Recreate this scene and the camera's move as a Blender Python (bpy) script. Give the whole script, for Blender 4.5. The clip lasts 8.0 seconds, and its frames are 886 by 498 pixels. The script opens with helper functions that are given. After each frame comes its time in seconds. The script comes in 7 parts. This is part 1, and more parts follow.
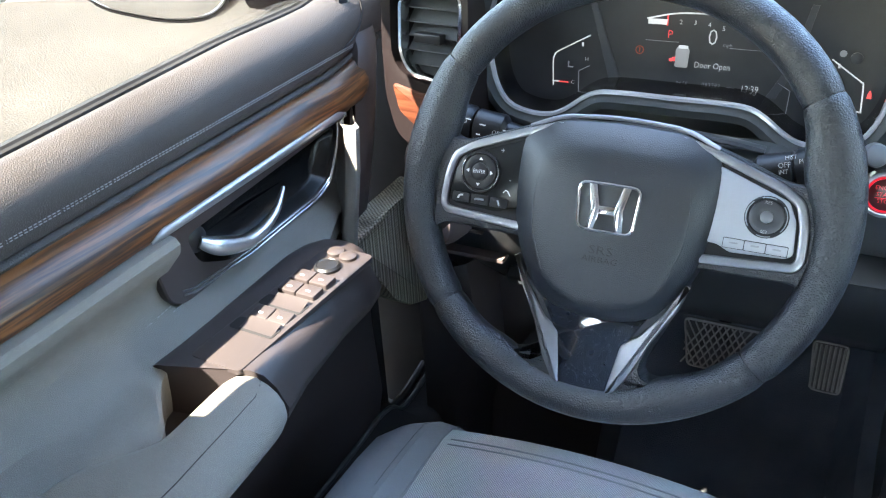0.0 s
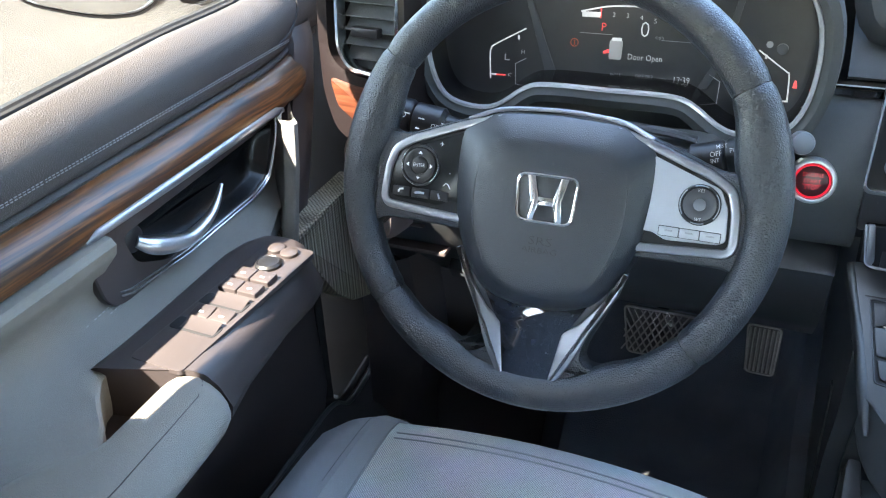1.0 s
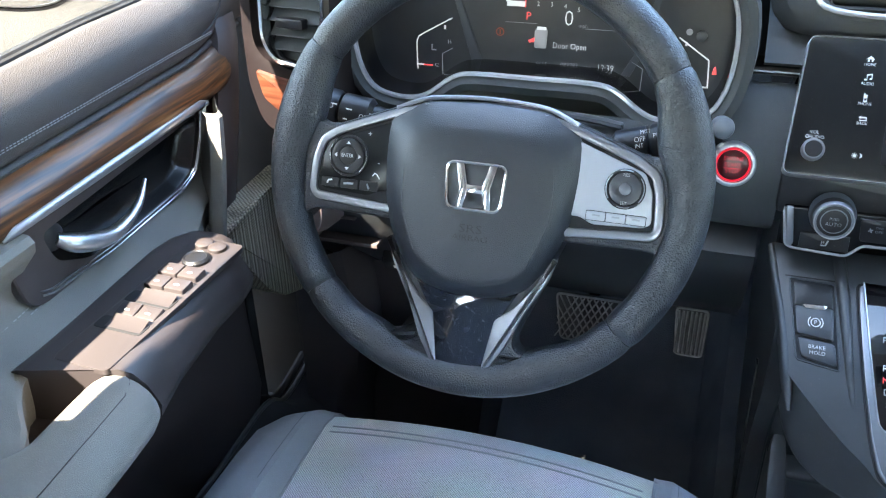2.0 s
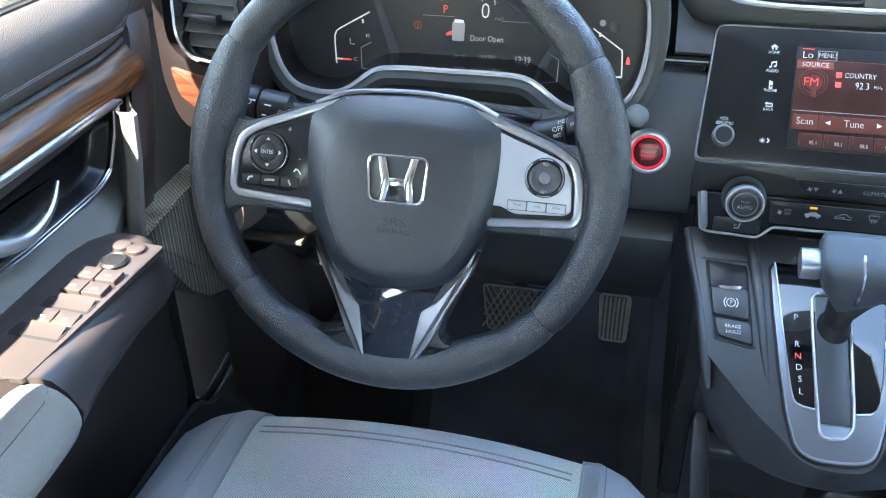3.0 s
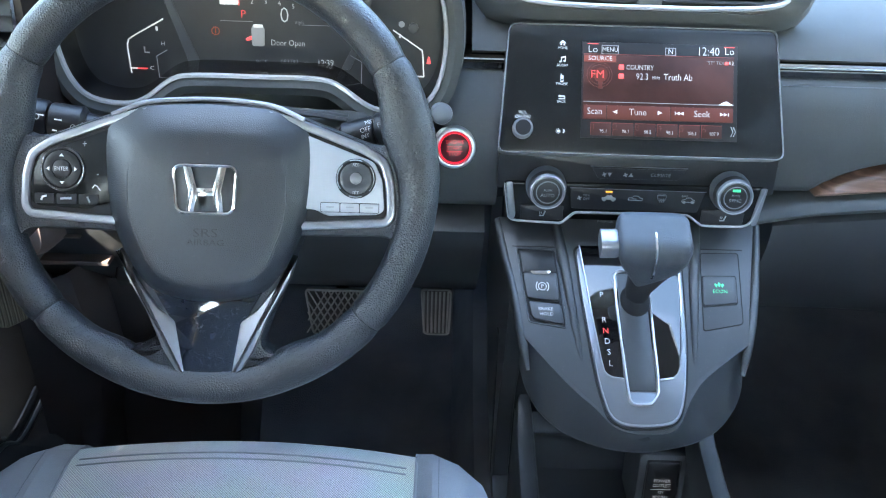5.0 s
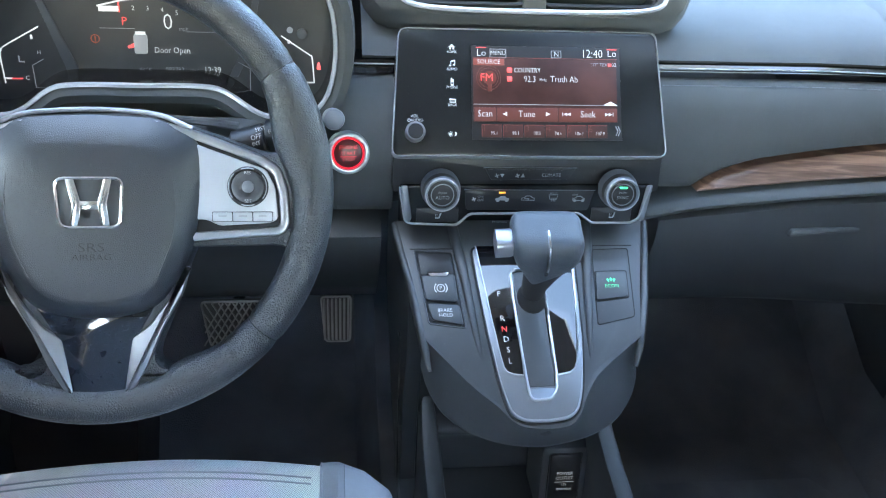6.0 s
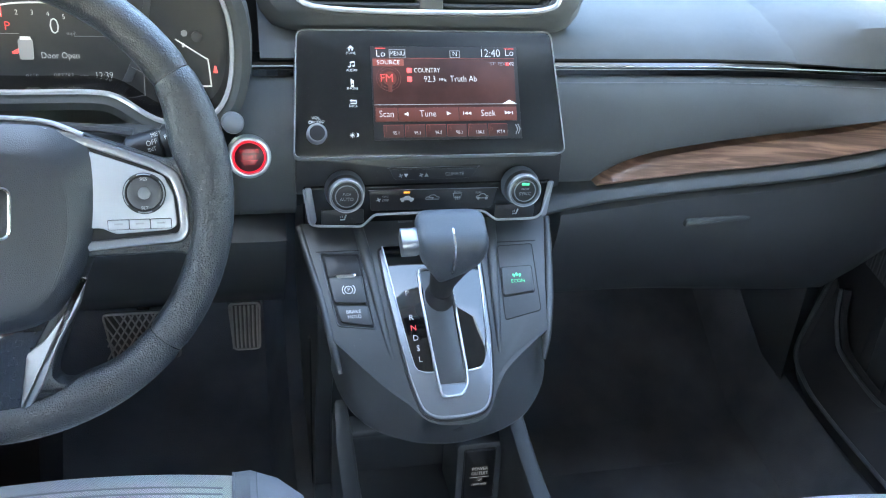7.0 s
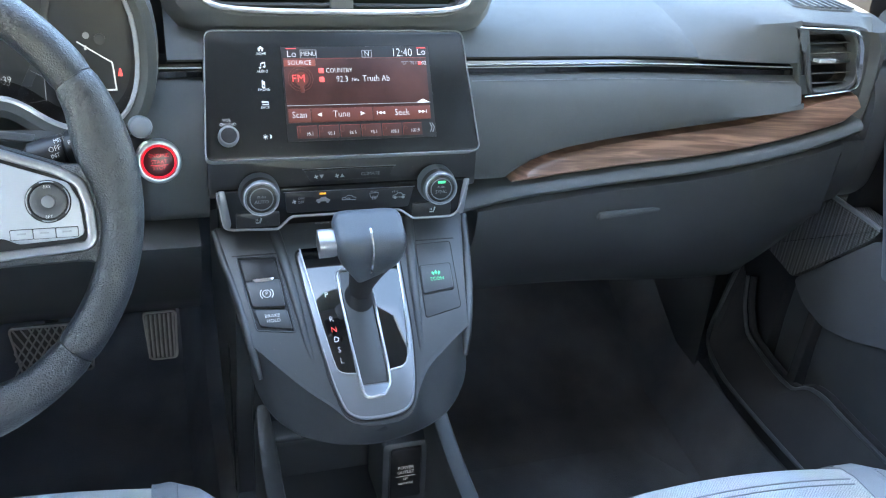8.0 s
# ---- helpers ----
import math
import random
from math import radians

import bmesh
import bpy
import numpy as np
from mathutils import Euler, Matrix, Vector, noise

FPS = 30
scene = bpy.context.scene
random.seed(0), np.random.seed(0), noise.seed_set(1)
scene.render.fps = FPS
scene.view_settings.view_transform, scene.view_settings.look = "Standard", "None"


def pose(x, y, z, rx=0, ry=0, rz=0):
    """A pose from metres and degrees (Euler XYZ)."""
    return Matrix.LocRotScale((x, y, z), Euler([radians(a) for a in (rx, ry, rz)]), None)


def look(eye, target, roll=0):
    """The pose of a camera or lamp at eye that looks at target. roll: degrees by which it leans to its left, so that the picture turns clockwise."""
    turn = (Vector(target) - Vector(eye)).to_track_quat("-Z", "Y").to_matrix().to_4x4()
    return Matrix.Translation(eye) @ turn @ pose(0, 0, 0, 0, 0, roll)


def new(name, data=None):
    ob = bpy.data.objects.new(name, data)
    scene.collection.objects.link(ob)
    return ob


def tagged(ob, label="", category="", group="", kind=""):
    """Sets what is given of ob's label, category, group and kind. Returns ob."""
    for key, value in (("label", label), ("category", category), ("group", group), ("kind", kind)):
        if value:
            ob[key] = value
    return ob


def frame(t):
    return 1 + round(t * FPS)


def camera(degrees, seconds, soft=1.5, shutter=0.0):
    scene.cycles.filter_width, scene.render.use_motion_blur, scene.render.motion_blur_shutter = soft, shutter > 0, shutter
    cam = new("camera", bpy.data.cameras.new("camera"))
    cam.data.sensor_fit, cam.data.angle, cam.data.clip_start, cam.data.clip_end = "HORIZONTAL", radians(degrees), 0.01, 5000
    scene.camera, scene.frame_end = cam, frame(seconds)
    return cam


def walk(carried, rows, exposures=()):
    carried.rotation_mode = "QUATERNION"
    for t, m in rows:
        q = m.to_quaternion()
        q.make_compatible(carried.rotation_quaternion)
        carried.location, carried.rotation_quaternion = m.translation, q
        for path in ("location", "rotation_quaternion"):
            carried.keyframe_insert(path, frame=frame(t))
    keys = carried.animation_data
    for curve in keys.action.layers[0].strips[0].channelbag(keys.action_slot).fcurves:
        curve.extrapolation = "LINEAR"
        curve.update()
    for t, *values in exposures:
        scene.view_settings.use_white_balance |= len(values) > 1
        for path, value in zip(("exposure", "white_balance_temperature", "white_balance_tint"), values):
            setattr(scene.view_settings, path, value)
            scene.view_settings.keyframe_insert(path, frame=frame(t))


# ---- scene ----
cam = camera(54.0, 8.0, soft=1.1)
PATH = [
    (0, (-0.202, -0.625, 1.303), (-1.019, 0.917, 0.325), -3.3),
    (0.5, (-0.202, -0.625, 1.304), (-0.961, 0.941, 0.318), -2.9),
    (1, (-0.2, -0.627, 1.304), (-0.895, 0.963, 0.308), -2.5),
    (1.5, (-0.198, -0.627, 1.301), (-0.825, 0.986, 0.299), -2.0),
    (3, (-0.192, -0.63, 1.298), (-0.586, 1.045, 0.278), -0.6),
    (3.5, (-0.191, -0.631, 1.299), (-0.498, 1.061, 0.277), -0.2),
    (4, (-0.189, -0.632, 1.299), (-0.401, 1.075, 0.279), 0.3),
    (4.5, (-0.188, -0.634, 1.298), (-0.293, 1.087, 0.283), 1.0),
    (6, (-0.184, -0.638, 1.299), (0.053, 1.084, 0.309), 3.4),
    (6.5, (-0.182, -0.641, 1.298), (0.159, 1.07, 0.32), 4.0),
    (7, (-0.178, -0.643, 1.298), (0.256, 1.051, 0.326), 4.5),
    (7.5, (-0.177, -0.644, 1.297), (0.348, 1.028, 0.334), 5.0),
    (8, (-0.176, -0.645, 1.298), (0.433, 1.001, 0.34), 5.5),
]
walk(cam, [(t, look(eye, target, roll)) for t, eye, target, roll in PATH],
     exposures=[(0, 4.72, 7050, 7), (4.5, 5.03, 6950, 5), (8, 5.10, 7400, 6)])

# ---- light: high sun from the left and behind, clear sky ----
SUN_TRAVEL = Vector((0.50, 0.70, -1.0)).normalized()
world = bpy.data.worlds.new("sky")
scene.world = world
world.use_nodes = True
wn = world.node_tree
sky = wn.nodes.new("ShaderNodeTexSky")
sky.sky_type = "NISHITA"
sky.sun_disc = False
sky.sun_elevation = math.asin(-SUN_TRAVEL.z)
sky.sun_rotation = math.atan2(-SUN_TRAVEL.x, -SUN_TRAVEL.y)
wn.nodes["Background"].inputs["Strength"].default_value = 0.15
wn.links.new(sky.outputs["Color"], wn.nodes["Background"].inputs["Color"])
sun_data = bpy.data.lights.new("sun", "SUN")
sun_data.energy, sun_data.angle, sun_data.color = 2.0, radians(0.5), (1.0, 0.94, 0.86)
sun = new("sun", sun_data)
sun.matrix_world = Matrix.Translation((0, 0, 6)) @ SUN_TRAVEL.to_track_quat("-Z", "Y").to_matrix().to_4x4()


# ---- materials ----
def material(name, color, rough=0.5, metal=0.0, grain=0.0, grain_scale=900.0, mottle=0.12, mottle_scale=9.0,
             dust=0.0, emit=0.0, coat=0.0, coat_rough=0.03, spec=0.5, pattern="VORONOI"):
    """A painted, moulded or leathery surface: fine relief of its grain, its crevices darkened in the colour as if
    shaded, broad mottling, dust specks and uneven gloss.
    """
    m = bpy.data.materials.new(name)
    m.use_nodes = True
    nt = m.node_tree
    bsdf = nt.nodes["Principled BSDF"]
    bsdf.inputs["Metallic"].default_value = metal
    bsdf.inputs["Coat Weight"].default_value = coat
    bsdf.inputs["Coat Roughness"].default_value = coat_rough
    bsdf.inputs["Specular IOR Level"].default_value = spec
    coord = nt.nodes.new("ShaderNodeTexCoord")
    n1 = nt.nodes.new("ShaderNodeTexNoise")
    n1.inputs["Scale"].default_value = mottle_scale
    n1.inputs["Detail"].default_value = 6.0
    nt.links.new(coord.outputs["Object"], n1.inputs["Vector"])
    ramp = nt.nodes.new("ShaderNodeValToRGB")
    ramp.color_ramp.elements[0].position, ramp.color_ramp.elements[1].position = 0.3, 0.7
    lo, hi = [c * (1 - mottle) for c in color], [min(1.0, c * (1 + mottle)) for c in color]
    ramp.color_ramp.elements[0].color, ramp.color_ramp.elements[1].color = (*lo, 1), (*hi, 1)
    nt.links.new(n1.outputs["Fac"], ramp.inputs["Fac"])
    out = ramp.outputs["Color"]
    if dust:
        n2 = nt.nodes.new("ShaderNodeTexNoise")
        n2.inputs["Scale"].default_value = 420.0
        n2.inputs["Detail"].default_value = 3.0
        nt.links.new(coord.outputs["Object"], n2.inputs["Vector"])
        r2 = nt.nodes.new("ShaderNodeValToRGB")
        r2.color_ramp.elements[0].position, r2.color_ramp.elements[1].position = 0.66, 0.74
        r2.color_ramp.elements[1].color = (dust, dust, dust, 1)
        nt.links.new(n2.outputs["Fac"], r2.inputs["Fac"])
        mix = nt.nodes.new("ShaderNodeMixRGB")
        mix.blend_type = "MIX"
        mix.inputs["Color2"].default_value = (0.42, 0.38, 0.33, 1)
        nt.links.new(r2.outputs["Color"], mix.inputs["Fac"])
        nt.links.new(out, mix.inputs["Color1"])
        out = mix.outputs["Color"]
    nt.links.new(out, bsdf.inputs["Base Color"])
    rr = nt.nodes.new("ShaderNodeMapRange")
    rr.inputs["To Min"].default_value, rr.inputs["To Max"].default_value = max(0.02, rough * 0.82), min(1.0, rough * 1.18)
    nt.links.new(n1.outputs["Fac"], rr.inputs["Value"])
    nt.links.new(rr.outputs["Result"], bsdf.inputs["Roughness"])
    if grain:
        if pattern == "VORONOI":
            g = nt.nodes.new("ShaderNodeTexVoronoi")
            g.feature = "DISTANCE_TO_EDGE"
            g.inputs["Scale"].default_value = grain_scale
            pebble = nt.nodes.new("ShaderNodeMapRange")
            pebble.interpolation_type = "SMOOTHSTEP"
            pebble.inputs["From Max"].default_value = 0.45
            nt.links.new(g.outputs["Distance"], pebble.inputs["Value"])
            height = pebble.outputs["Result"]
            # shade of the grain's crevices, multiplied into the base colour
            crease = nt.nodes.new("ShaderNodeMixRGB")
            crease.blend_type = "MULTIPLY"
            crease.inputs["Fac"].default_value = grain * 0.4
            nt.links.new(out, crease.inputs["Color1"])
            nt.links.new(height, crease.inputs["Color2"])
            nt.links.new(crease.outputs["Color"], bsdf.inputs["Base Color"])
        else:
            g = nt.nodes.new("ShaderNodeTexNoise")
            g.inputs["Scale"].default_value = grain_scale
            g.inputs["Detail"].default_value = 4.0
            height = g.outputs["Fac"]
        warp = nt.nodes.new("ShaderNodeTexNoise")
        warp.inputs["Scale"].default_value = grain_scale * 0.4
        nt.links.new(coord.outputs["Object"], warp.inputs["Vector"])
        add = nt.nodes.new("ShaderNodeVectorMath")
        add.operation = "MULTIPLY_ADD"
        add.inputs[1].default_value = (0.35 / grain_scale,) * 3
        nt.links.new(warp.outputs["Color"], add.inputs[0])
        nt.links.new(coord.outputs["Object"], add.inputs[2])
        nt.links.new(add.outputs["Vector"], g.inputs["Vector"])
        bump = nt.nodes.new("ShaderNodeBump")
        bump.inputs["Strength"].default_value = grain
        bump.inputs["Distance"].default_value = (0.55 if pattern == "VORONOI" else 0.4) / grain_scale
        nt.links.new(height, bump.inputs["Height"])
        nt.links.new(bump.outputs["Normal"], bsdf.inputs["Normal"])
        nt.links.new(bump.outputs["Normal"], bsdf.inputs["Coat Normal"])
    if emit:
        nt.links.new(out, bsdf.inputs["Emission Color"])
        bsdf.inputs["Emission Strength"].default_value = emit
    return m


def wood(name, dark, light, stretch):
    """Glossy printed walnut: stretched grain bands under a clear coat. stretch: scale along x, y, z."""
    m = material(name, light, 0.38, coat=0.18, coat_rough=0.10)
    nt = m.node_tree
    bsdf = nt.nodes["Principled BSDF"]
    coord = nt.nodes.new("ShaderNodeTexCoord")
    mp = nt.nodes.new("ShaderNodeMapping")
    mp.inputs["Scale"].default_value = stretch
    nt.links.new(coord.outputs["Object"], mp.inputs["Vector"])
    n = nt.nodes.new("ShaderNodeTexNoise")
    n.inputs["Scale"].default_value, n.inputs["Detail"].default_value, n.inputs["Distortion"].default_value = 1.0, 9.0, 0.9
    nt.links.new(mp.outputs["Vector"], n.inputs["Vector"])
    r = nt.nodes.new("ShaderNodeValToRGB")
    r.color_ramp.elements[0].position, r.color_ramp.elements[0].color = 0.36, (*dark, 1)
    r.color_ramp.elements[1].position, r.color_ramp.elements[1].color = 0.66, (*light, 1)
    e = r.color_ramp.elements.new(0.5)
    e.color = (*[(a + b) / 2.6 for a, b in zip(dark, light)], 1)
    nt.links.new(n.outputs["Fac"], r.inputs["Fac"])
    nt.links.new(r.outputs["Color"], bsdf.inputs["Base Color"])
    return m


def woven(name, dark, light, scale, dims="2D"):
    """Woven seat cloth: crossed threads seen as a fine checked relief."""
    m = material(name, light, 0.85, spec=0.2)
    nt = m.node_tree
    bsdf = nt.nodes["Principled BSDF"]
    coord = nt.nodes.new("ShaderNodeTexCoord")
    mp = nt.nodes.new("ShaderNodeMapping")
    mp.inputs["Scale"].default_value = (scale, scale * 0.75, scale)
    mp.inputs["Rotation"].default_value = (0, 0, 0.6)
    nt.links.new(coord.outputs["Object"], mp.inputs["Vector"])
    v = nt.nodes.new("ShaderNodeTexVoronoi")
    v.voronoi_dimensions = dims
    v.inputs["Randomness"].default_value = 0.15
    v.inputs["Scale"].default_value = 1.0
    nt.links.new(mp.outputs["Vector"], v.inputs["Vector"])
    r = nt.nodes.new("ShaderNodeValToRGB")
    r.color_ramp.elements[0].position, r.color_ramp.elements[0].color = 0.25, (*light, 1)
    r.color_ramp.elements[1].position, r.color_ramp.elements[1].color = 0.7, (*dark, 1)
    nt.links.new(v.outputs["Distance"], r.inputs["Fac"])
    n1 = nt.nodes.new("ShaderNodeTexNoise")
    n1.inputs["Scale"].default_value = 14.0
    nt.links.new(coord.outputs["Object"], n1.inputs["Vector"])
    mix = nt.nodes.new("ShaderNodeMixRGB")
    mix.blend_type = "MULTIPLY"
    mix.inputs["Fac"].default_value = 0.35
    nt.links.new(r.outputs["Color"], mix.inputs["Color1"])
    nt.links.new(n1.outputs["Color"], mix.inputs["Color2"])
    nt.links.new(mix.outputs["Color"], bsdf.inputs["Base Color"])
    bump = nt.nodes.new("ShaderNodeBump")
    bump.inputs["Strength"].default_value, bump.inputs["Distance"].default_value = 0.8, 0.0009
    bump.invert = True
    nt.links.new(v.outputs["Distance"], bump.inputs["Height"])
    nt.links.new(bump.outputs["Normal"], bsdf.inputs["Normal"])
    return m


def glass(name, tint=(0.92, 0.95, 0.95)):
    """Clear pane: see-through, with a little mirror gloss that grows at grazing angles."""
    m = bpy.data.materials.new(name)
    m.use_nodes = True
    nt = m.node_tree
    nt.nodes.remove(nt.nodes["Principled BSDF"])
    tr, gl = nt.nodes.new("ShaderNodeBsdfTransparent"), nt.nodes.new("ShaderNodeBsdfGlossy")
    tr.inputs["Color"].default_value = (*tint, 1)
    gl.inputs["Roughness"].default_value = 0.01
    fr, mix = nt.nodes.new("ShaderNodeFresnel"), nt.nodes.new("ShaderNodeMixShader")
    fr.inputs["IOR"].default_value = 1.25
    nt.links.new(fr.outputs["Fac"], mix.inputs["Fac"])
    nt.links.new(tr.outputs["BSDF"], mix.inputs[1])
    nt.links.new(gl.outputs["BSDF"], mix.inputs[2])
    nt.links.new(mix.outputs["Shader"], nt.nodes["Material Output"].inputs["Surface"])
    return m


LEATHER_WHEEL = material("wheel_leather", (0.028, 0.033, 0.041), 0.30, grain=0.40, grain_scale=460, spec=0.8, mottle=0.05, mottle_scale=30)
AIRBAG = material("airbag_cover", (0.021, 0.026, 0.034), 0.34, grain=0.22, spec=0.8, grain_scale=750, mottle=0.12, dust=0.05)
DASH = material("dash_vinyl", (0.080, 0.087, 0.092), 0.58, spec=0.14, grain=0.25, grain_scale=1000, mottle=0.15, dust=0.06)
DASH_LOW = material("dark_plastic", (0.048, 0.052, 0.056), 0.45, grain=0.3, grain_scale=900, mottle=0.25, pattern="NOISE")
CONSOLE = material("console_plastic", (0.048, 0.052, 0.057), 0.42, grain=0.15, grain_scale=1200, mottle=0.15, dust=0.08, pattern="NOISE")
BLACK_GLOSS = material("piano_black", (0.004, 0.004, 0.005), 0.04, coat=0.6, mottle=0.2, dust=0.03)
BLACK = material("matt_black", (0.027, 0.027, 0.029), 0.7, spec=0.2, mottle=0.3)
BOWL = material("satin_black", (0.010, 0.010, 0.011), 0.26, spec=0.4, mottle=0.15, dust=0.04)
BUTTON = material("button_black", (0.012, 0.012, 0.014), 0.4, mottle=0.2, dust=0.06)
SILVER = material("satin_silver", (0.36, 0.37, 0.40), 0.30, metal=0.75, mottle=0.05)
SILVER_DARK = material("dark_satin_silver", (0.20, 0.21, 0.23), 0.34, metal=0.6, mottle=0.05)
GUNMETAL = material("gunmetal", (0.10, 0.105, 0.115), 0.34, metal=0.7, mottle=0.05)
EDGE = material("bright_edge", (0.55, 0.57, 0.60), 0.22, metal=0.45, mottle=0.03)
SILVER_PANEL = material("silver_paint", (0.46, 0.475, 0.51), 0.38, metal=0.3, mottle=0.04)
LEVER = material("satin_chrome", (0.62, 0.63, 0.65), 0.30, metal=0.9, mottle=0.04)
CHROME = material("chrome", (0.82, 0.83, 0.85), 0.16, metal=1.0, mottle=0.03)
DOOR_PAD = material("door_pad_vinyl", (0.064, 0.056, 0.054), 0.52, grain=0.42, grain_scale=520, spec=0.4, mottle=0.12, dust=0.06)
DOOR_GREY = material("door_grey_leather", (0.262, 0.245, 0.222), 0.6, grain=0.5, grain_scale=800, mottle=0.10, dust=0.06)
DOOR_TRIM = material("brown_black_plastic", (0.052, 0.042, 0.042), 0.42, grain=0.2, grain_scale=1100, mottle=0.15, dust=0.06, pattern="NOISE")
WOOD = wood("walnut", (0.026, 0.010, 0.006), (0.20, 0.075, 0.022), (70, 9, 260))
# Brown-black plastic lightened for the sunlight bounced onto ledges and cheek
LEDGE = material("sunlit_brown_plastic", (0.155, 0.120, 0.115), 0.45, grain=0.2, grain_scale=1100, mottle=0.15, pattern="NOISE")
# The same plastic darkened: shade put into the pod shell's colour
POD = material("shaded_brown_plastic", (0.0135, 0.0095, 0.0100), 0.42, grain=0.2, grain_scale=1100, mottle=0.15, spec=0.35, pattern="NOISE")
WOOD_RED = wood("walnut_red", (0.070, 0.019, 0.010), (0.155, 0.048, 0.024), (14, 60, 210))
WOOD_DASH = wood("walnut_dash", (0.085, 0.042, 0.028), (0.27, 0.150, 0.105), (9, 12, 170))
CLOTH = woven("seat_cloth", (0.24, 0.245, 0.25), (0.82, 0.82, 0.82), 620)
SEAT_VINYL = material("seat_vinyl", (0.30, 0.31, 0.33), 0.5, grain=0.35, grain_scale=900, mottle=0.1)
THREAD = material("thread", (0.35, 0.34, 0.33), 0.8)
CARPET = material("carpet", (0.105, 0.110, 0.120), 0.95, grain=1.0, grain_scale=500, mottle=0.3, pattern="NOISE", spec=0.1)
# Driver's speaker cloth, its colour lightened for the sun on it
MESHCLOTH = woven("sunlit_speaker_mesh", (0.060, 0.056, 0.042), (0.40, 0.37, 0.29), 330, "3D")
MAP_POCKET = material("smooth_door_plastic", (0.085, 0.090, 0.100), 0.5, grain=0.2, grain_scale=1000, mottle=0.12)
MESH_DARK = woven("dark_speaker_mesh", (0.040, 0.042, 0.042), (0.17, 0.175, 0.175), 330, "3D")
RUBBER_DARK = material("pedal_rubber_dark", (0.07, 0.064, 0.06), 0.8, mottle=0.3, dust=0.2)
GLOVEBOX = material("glovebox_plastic", (0.033, 0.036, 0.040), 0.5, grain=0.3, grain_scale=900, mottle=0.2, pattern="NOISE")
RUBBER = material("pedal_rubber", (0.32, 0.295, 0.27), 0.7, mottle=0.3, dust=0.5)
STITCH = material("stitching", (0.30, 0.30, 0.31), 0.8)
# White print, brightened by a faint glow of its own
TEXT = material("glowing_white_print", (0.58, 0.60, 0.63), 0.6, emit=0.018)
TEXT_DIM = material("printed_grey", (0.34, 0.35, 0.37), 0.6)
PALE_GREY = material("pale_grey_plastic", (0.13, 0.145, 0.165), 0.45)
# Raised words coloured darker than their cover, shade of the relief painted in
TEXT_EMBOSS = material("emboss_shade", (0.012, 0.013, 0.016), 0.5)
LCD_WHITE = material("lit_white", (0.46, 0.48, 0.51), 0.5, emit=0.040)
LCD_GREY = material("lit_grey", (0.20, 0.21, 0.23), 0.5, emit=0.025)
LCD_RED = material("lit_red", (0.70, 0.06, 0.06), 0.5, emit=0.065)
LCD_ORANGE = material("lit_orange", (0.75, 0.30, 0.03), 0.5, emit=0.06)
LCD_WARN = material("lit_dull_red", (0.26, 0.05, 0.02), 0.5, emit=0.02)
LCD_GREEN = material("lit_green", (0.05, 0.60, 0.25), 0.5, emit=0.045)
LCD_BACK = material("screen_brown", (0.040, 0.014, 0.012), 0.4, spec=0.3, emit=0.009, mottle=0.45, mottle_scale=25)
LCD_BAR = material("screen_bar", (0.085, 0.024, 0.019), 0.4, spec=0.3, emit=0.018, mottle=0.2)
LCD_DIM = material("screen_dim_red", (0.16, 0.040, 0.032), 0.4, spec=0.3, emit=0.024, mottle=0.1)
SCREEN_GLASS = material("screen_glass", (0.010, 0.011, 0.012), 0.22, spec=0.3, mottle=0.1, dust=0.02)
LCD_DARK = material("screen_dark", (0.013, 0.013, 0.015), 0.36, spec=0.3, mottle=0.1)
# Face colour lightened for the grey veil mirrored in its glass
CLUSTER = material("cluster_face", (0.026, 0.028, 0.032), 0.30, mottle=0.2, mottle_scale=20)
CLUSTER_HI = material("cluster_panel", (0.045, 0.05, 0.058), 0.4)
START_DARK = material("start_dark_red", (0.035, 0.003, 0.004), 0.3, emit=0.012, mottle=0.2)
START_RED = material("start_red", (0.56, 0.012, 0.030), 0.3, emit=0.042, mottle=0.15)
PANE = glass("clear_glass")
SIDE_PANE = glass("tinted_glass", (0.62, 0.63, 0.61))
MIRROR = material("mirror_glass", (0.80, 0.82, 0.85), 0.01, metal=1.0, mottle=0.0)
HEADLINER = material("headliner", (0.68, 0.66, 0.63), 0.9, grain=0.5, grain_scale=600, pattern="NOISE")
PAINT = material("car_paint", (0.10, 0.012, 0.018), 0.25, metal=0.3, coat=0.8)

# ---- mesh helpers ----
def thing(name, base, label, category, group="", kind=""):
    """An Empty at the base of a thing, which its parts are put under."""
    ob = new(name)
    ob.location = base
    ob.empty_display_size = 0.02
    return tagged(ob, label, category, group, kind)


def part(name, bm, mat, parent=None, label="", smooth=True):
    """Links a bmesh as one mesh object, under a thing or a part where one is given."""
    bmesh.ops.recalc_face_normals(bm, faces=bm.faces)
    flat = bm.faces.layers.int.get("flat")
    round_faces = [not (flat and f[flat]) for f in bm.faces]
    me = bpy.data.meshes.new(name)
    bm.to_mesh(me)
    bm.free()
    if mat:
        me.materials.append(mat)
    if smooth:
        me.polygons.foreach_set("use_smooth", round_faces)
        me.set_sharp_from_angle(angle=radians(40))
    ob = new(name, me)
    if parent:
        hang(ob, parent)
    if label:
        tagged(ob, label)
    return ob


def place_of(ob):
    return place_of(ob.parent) @ Matrix.Translation(ob.location) if ob.parent else Matrix.Translation(ob.location)


def hang(ob, parent):
    """Makes ob a part of parent; its mesh stays in world metres."""
    base = Vector((0, 0, 0))
    o = parent
    while o:
        base += o.location
        o = o.parent
    ob.parent = parent
    ob.location = -base


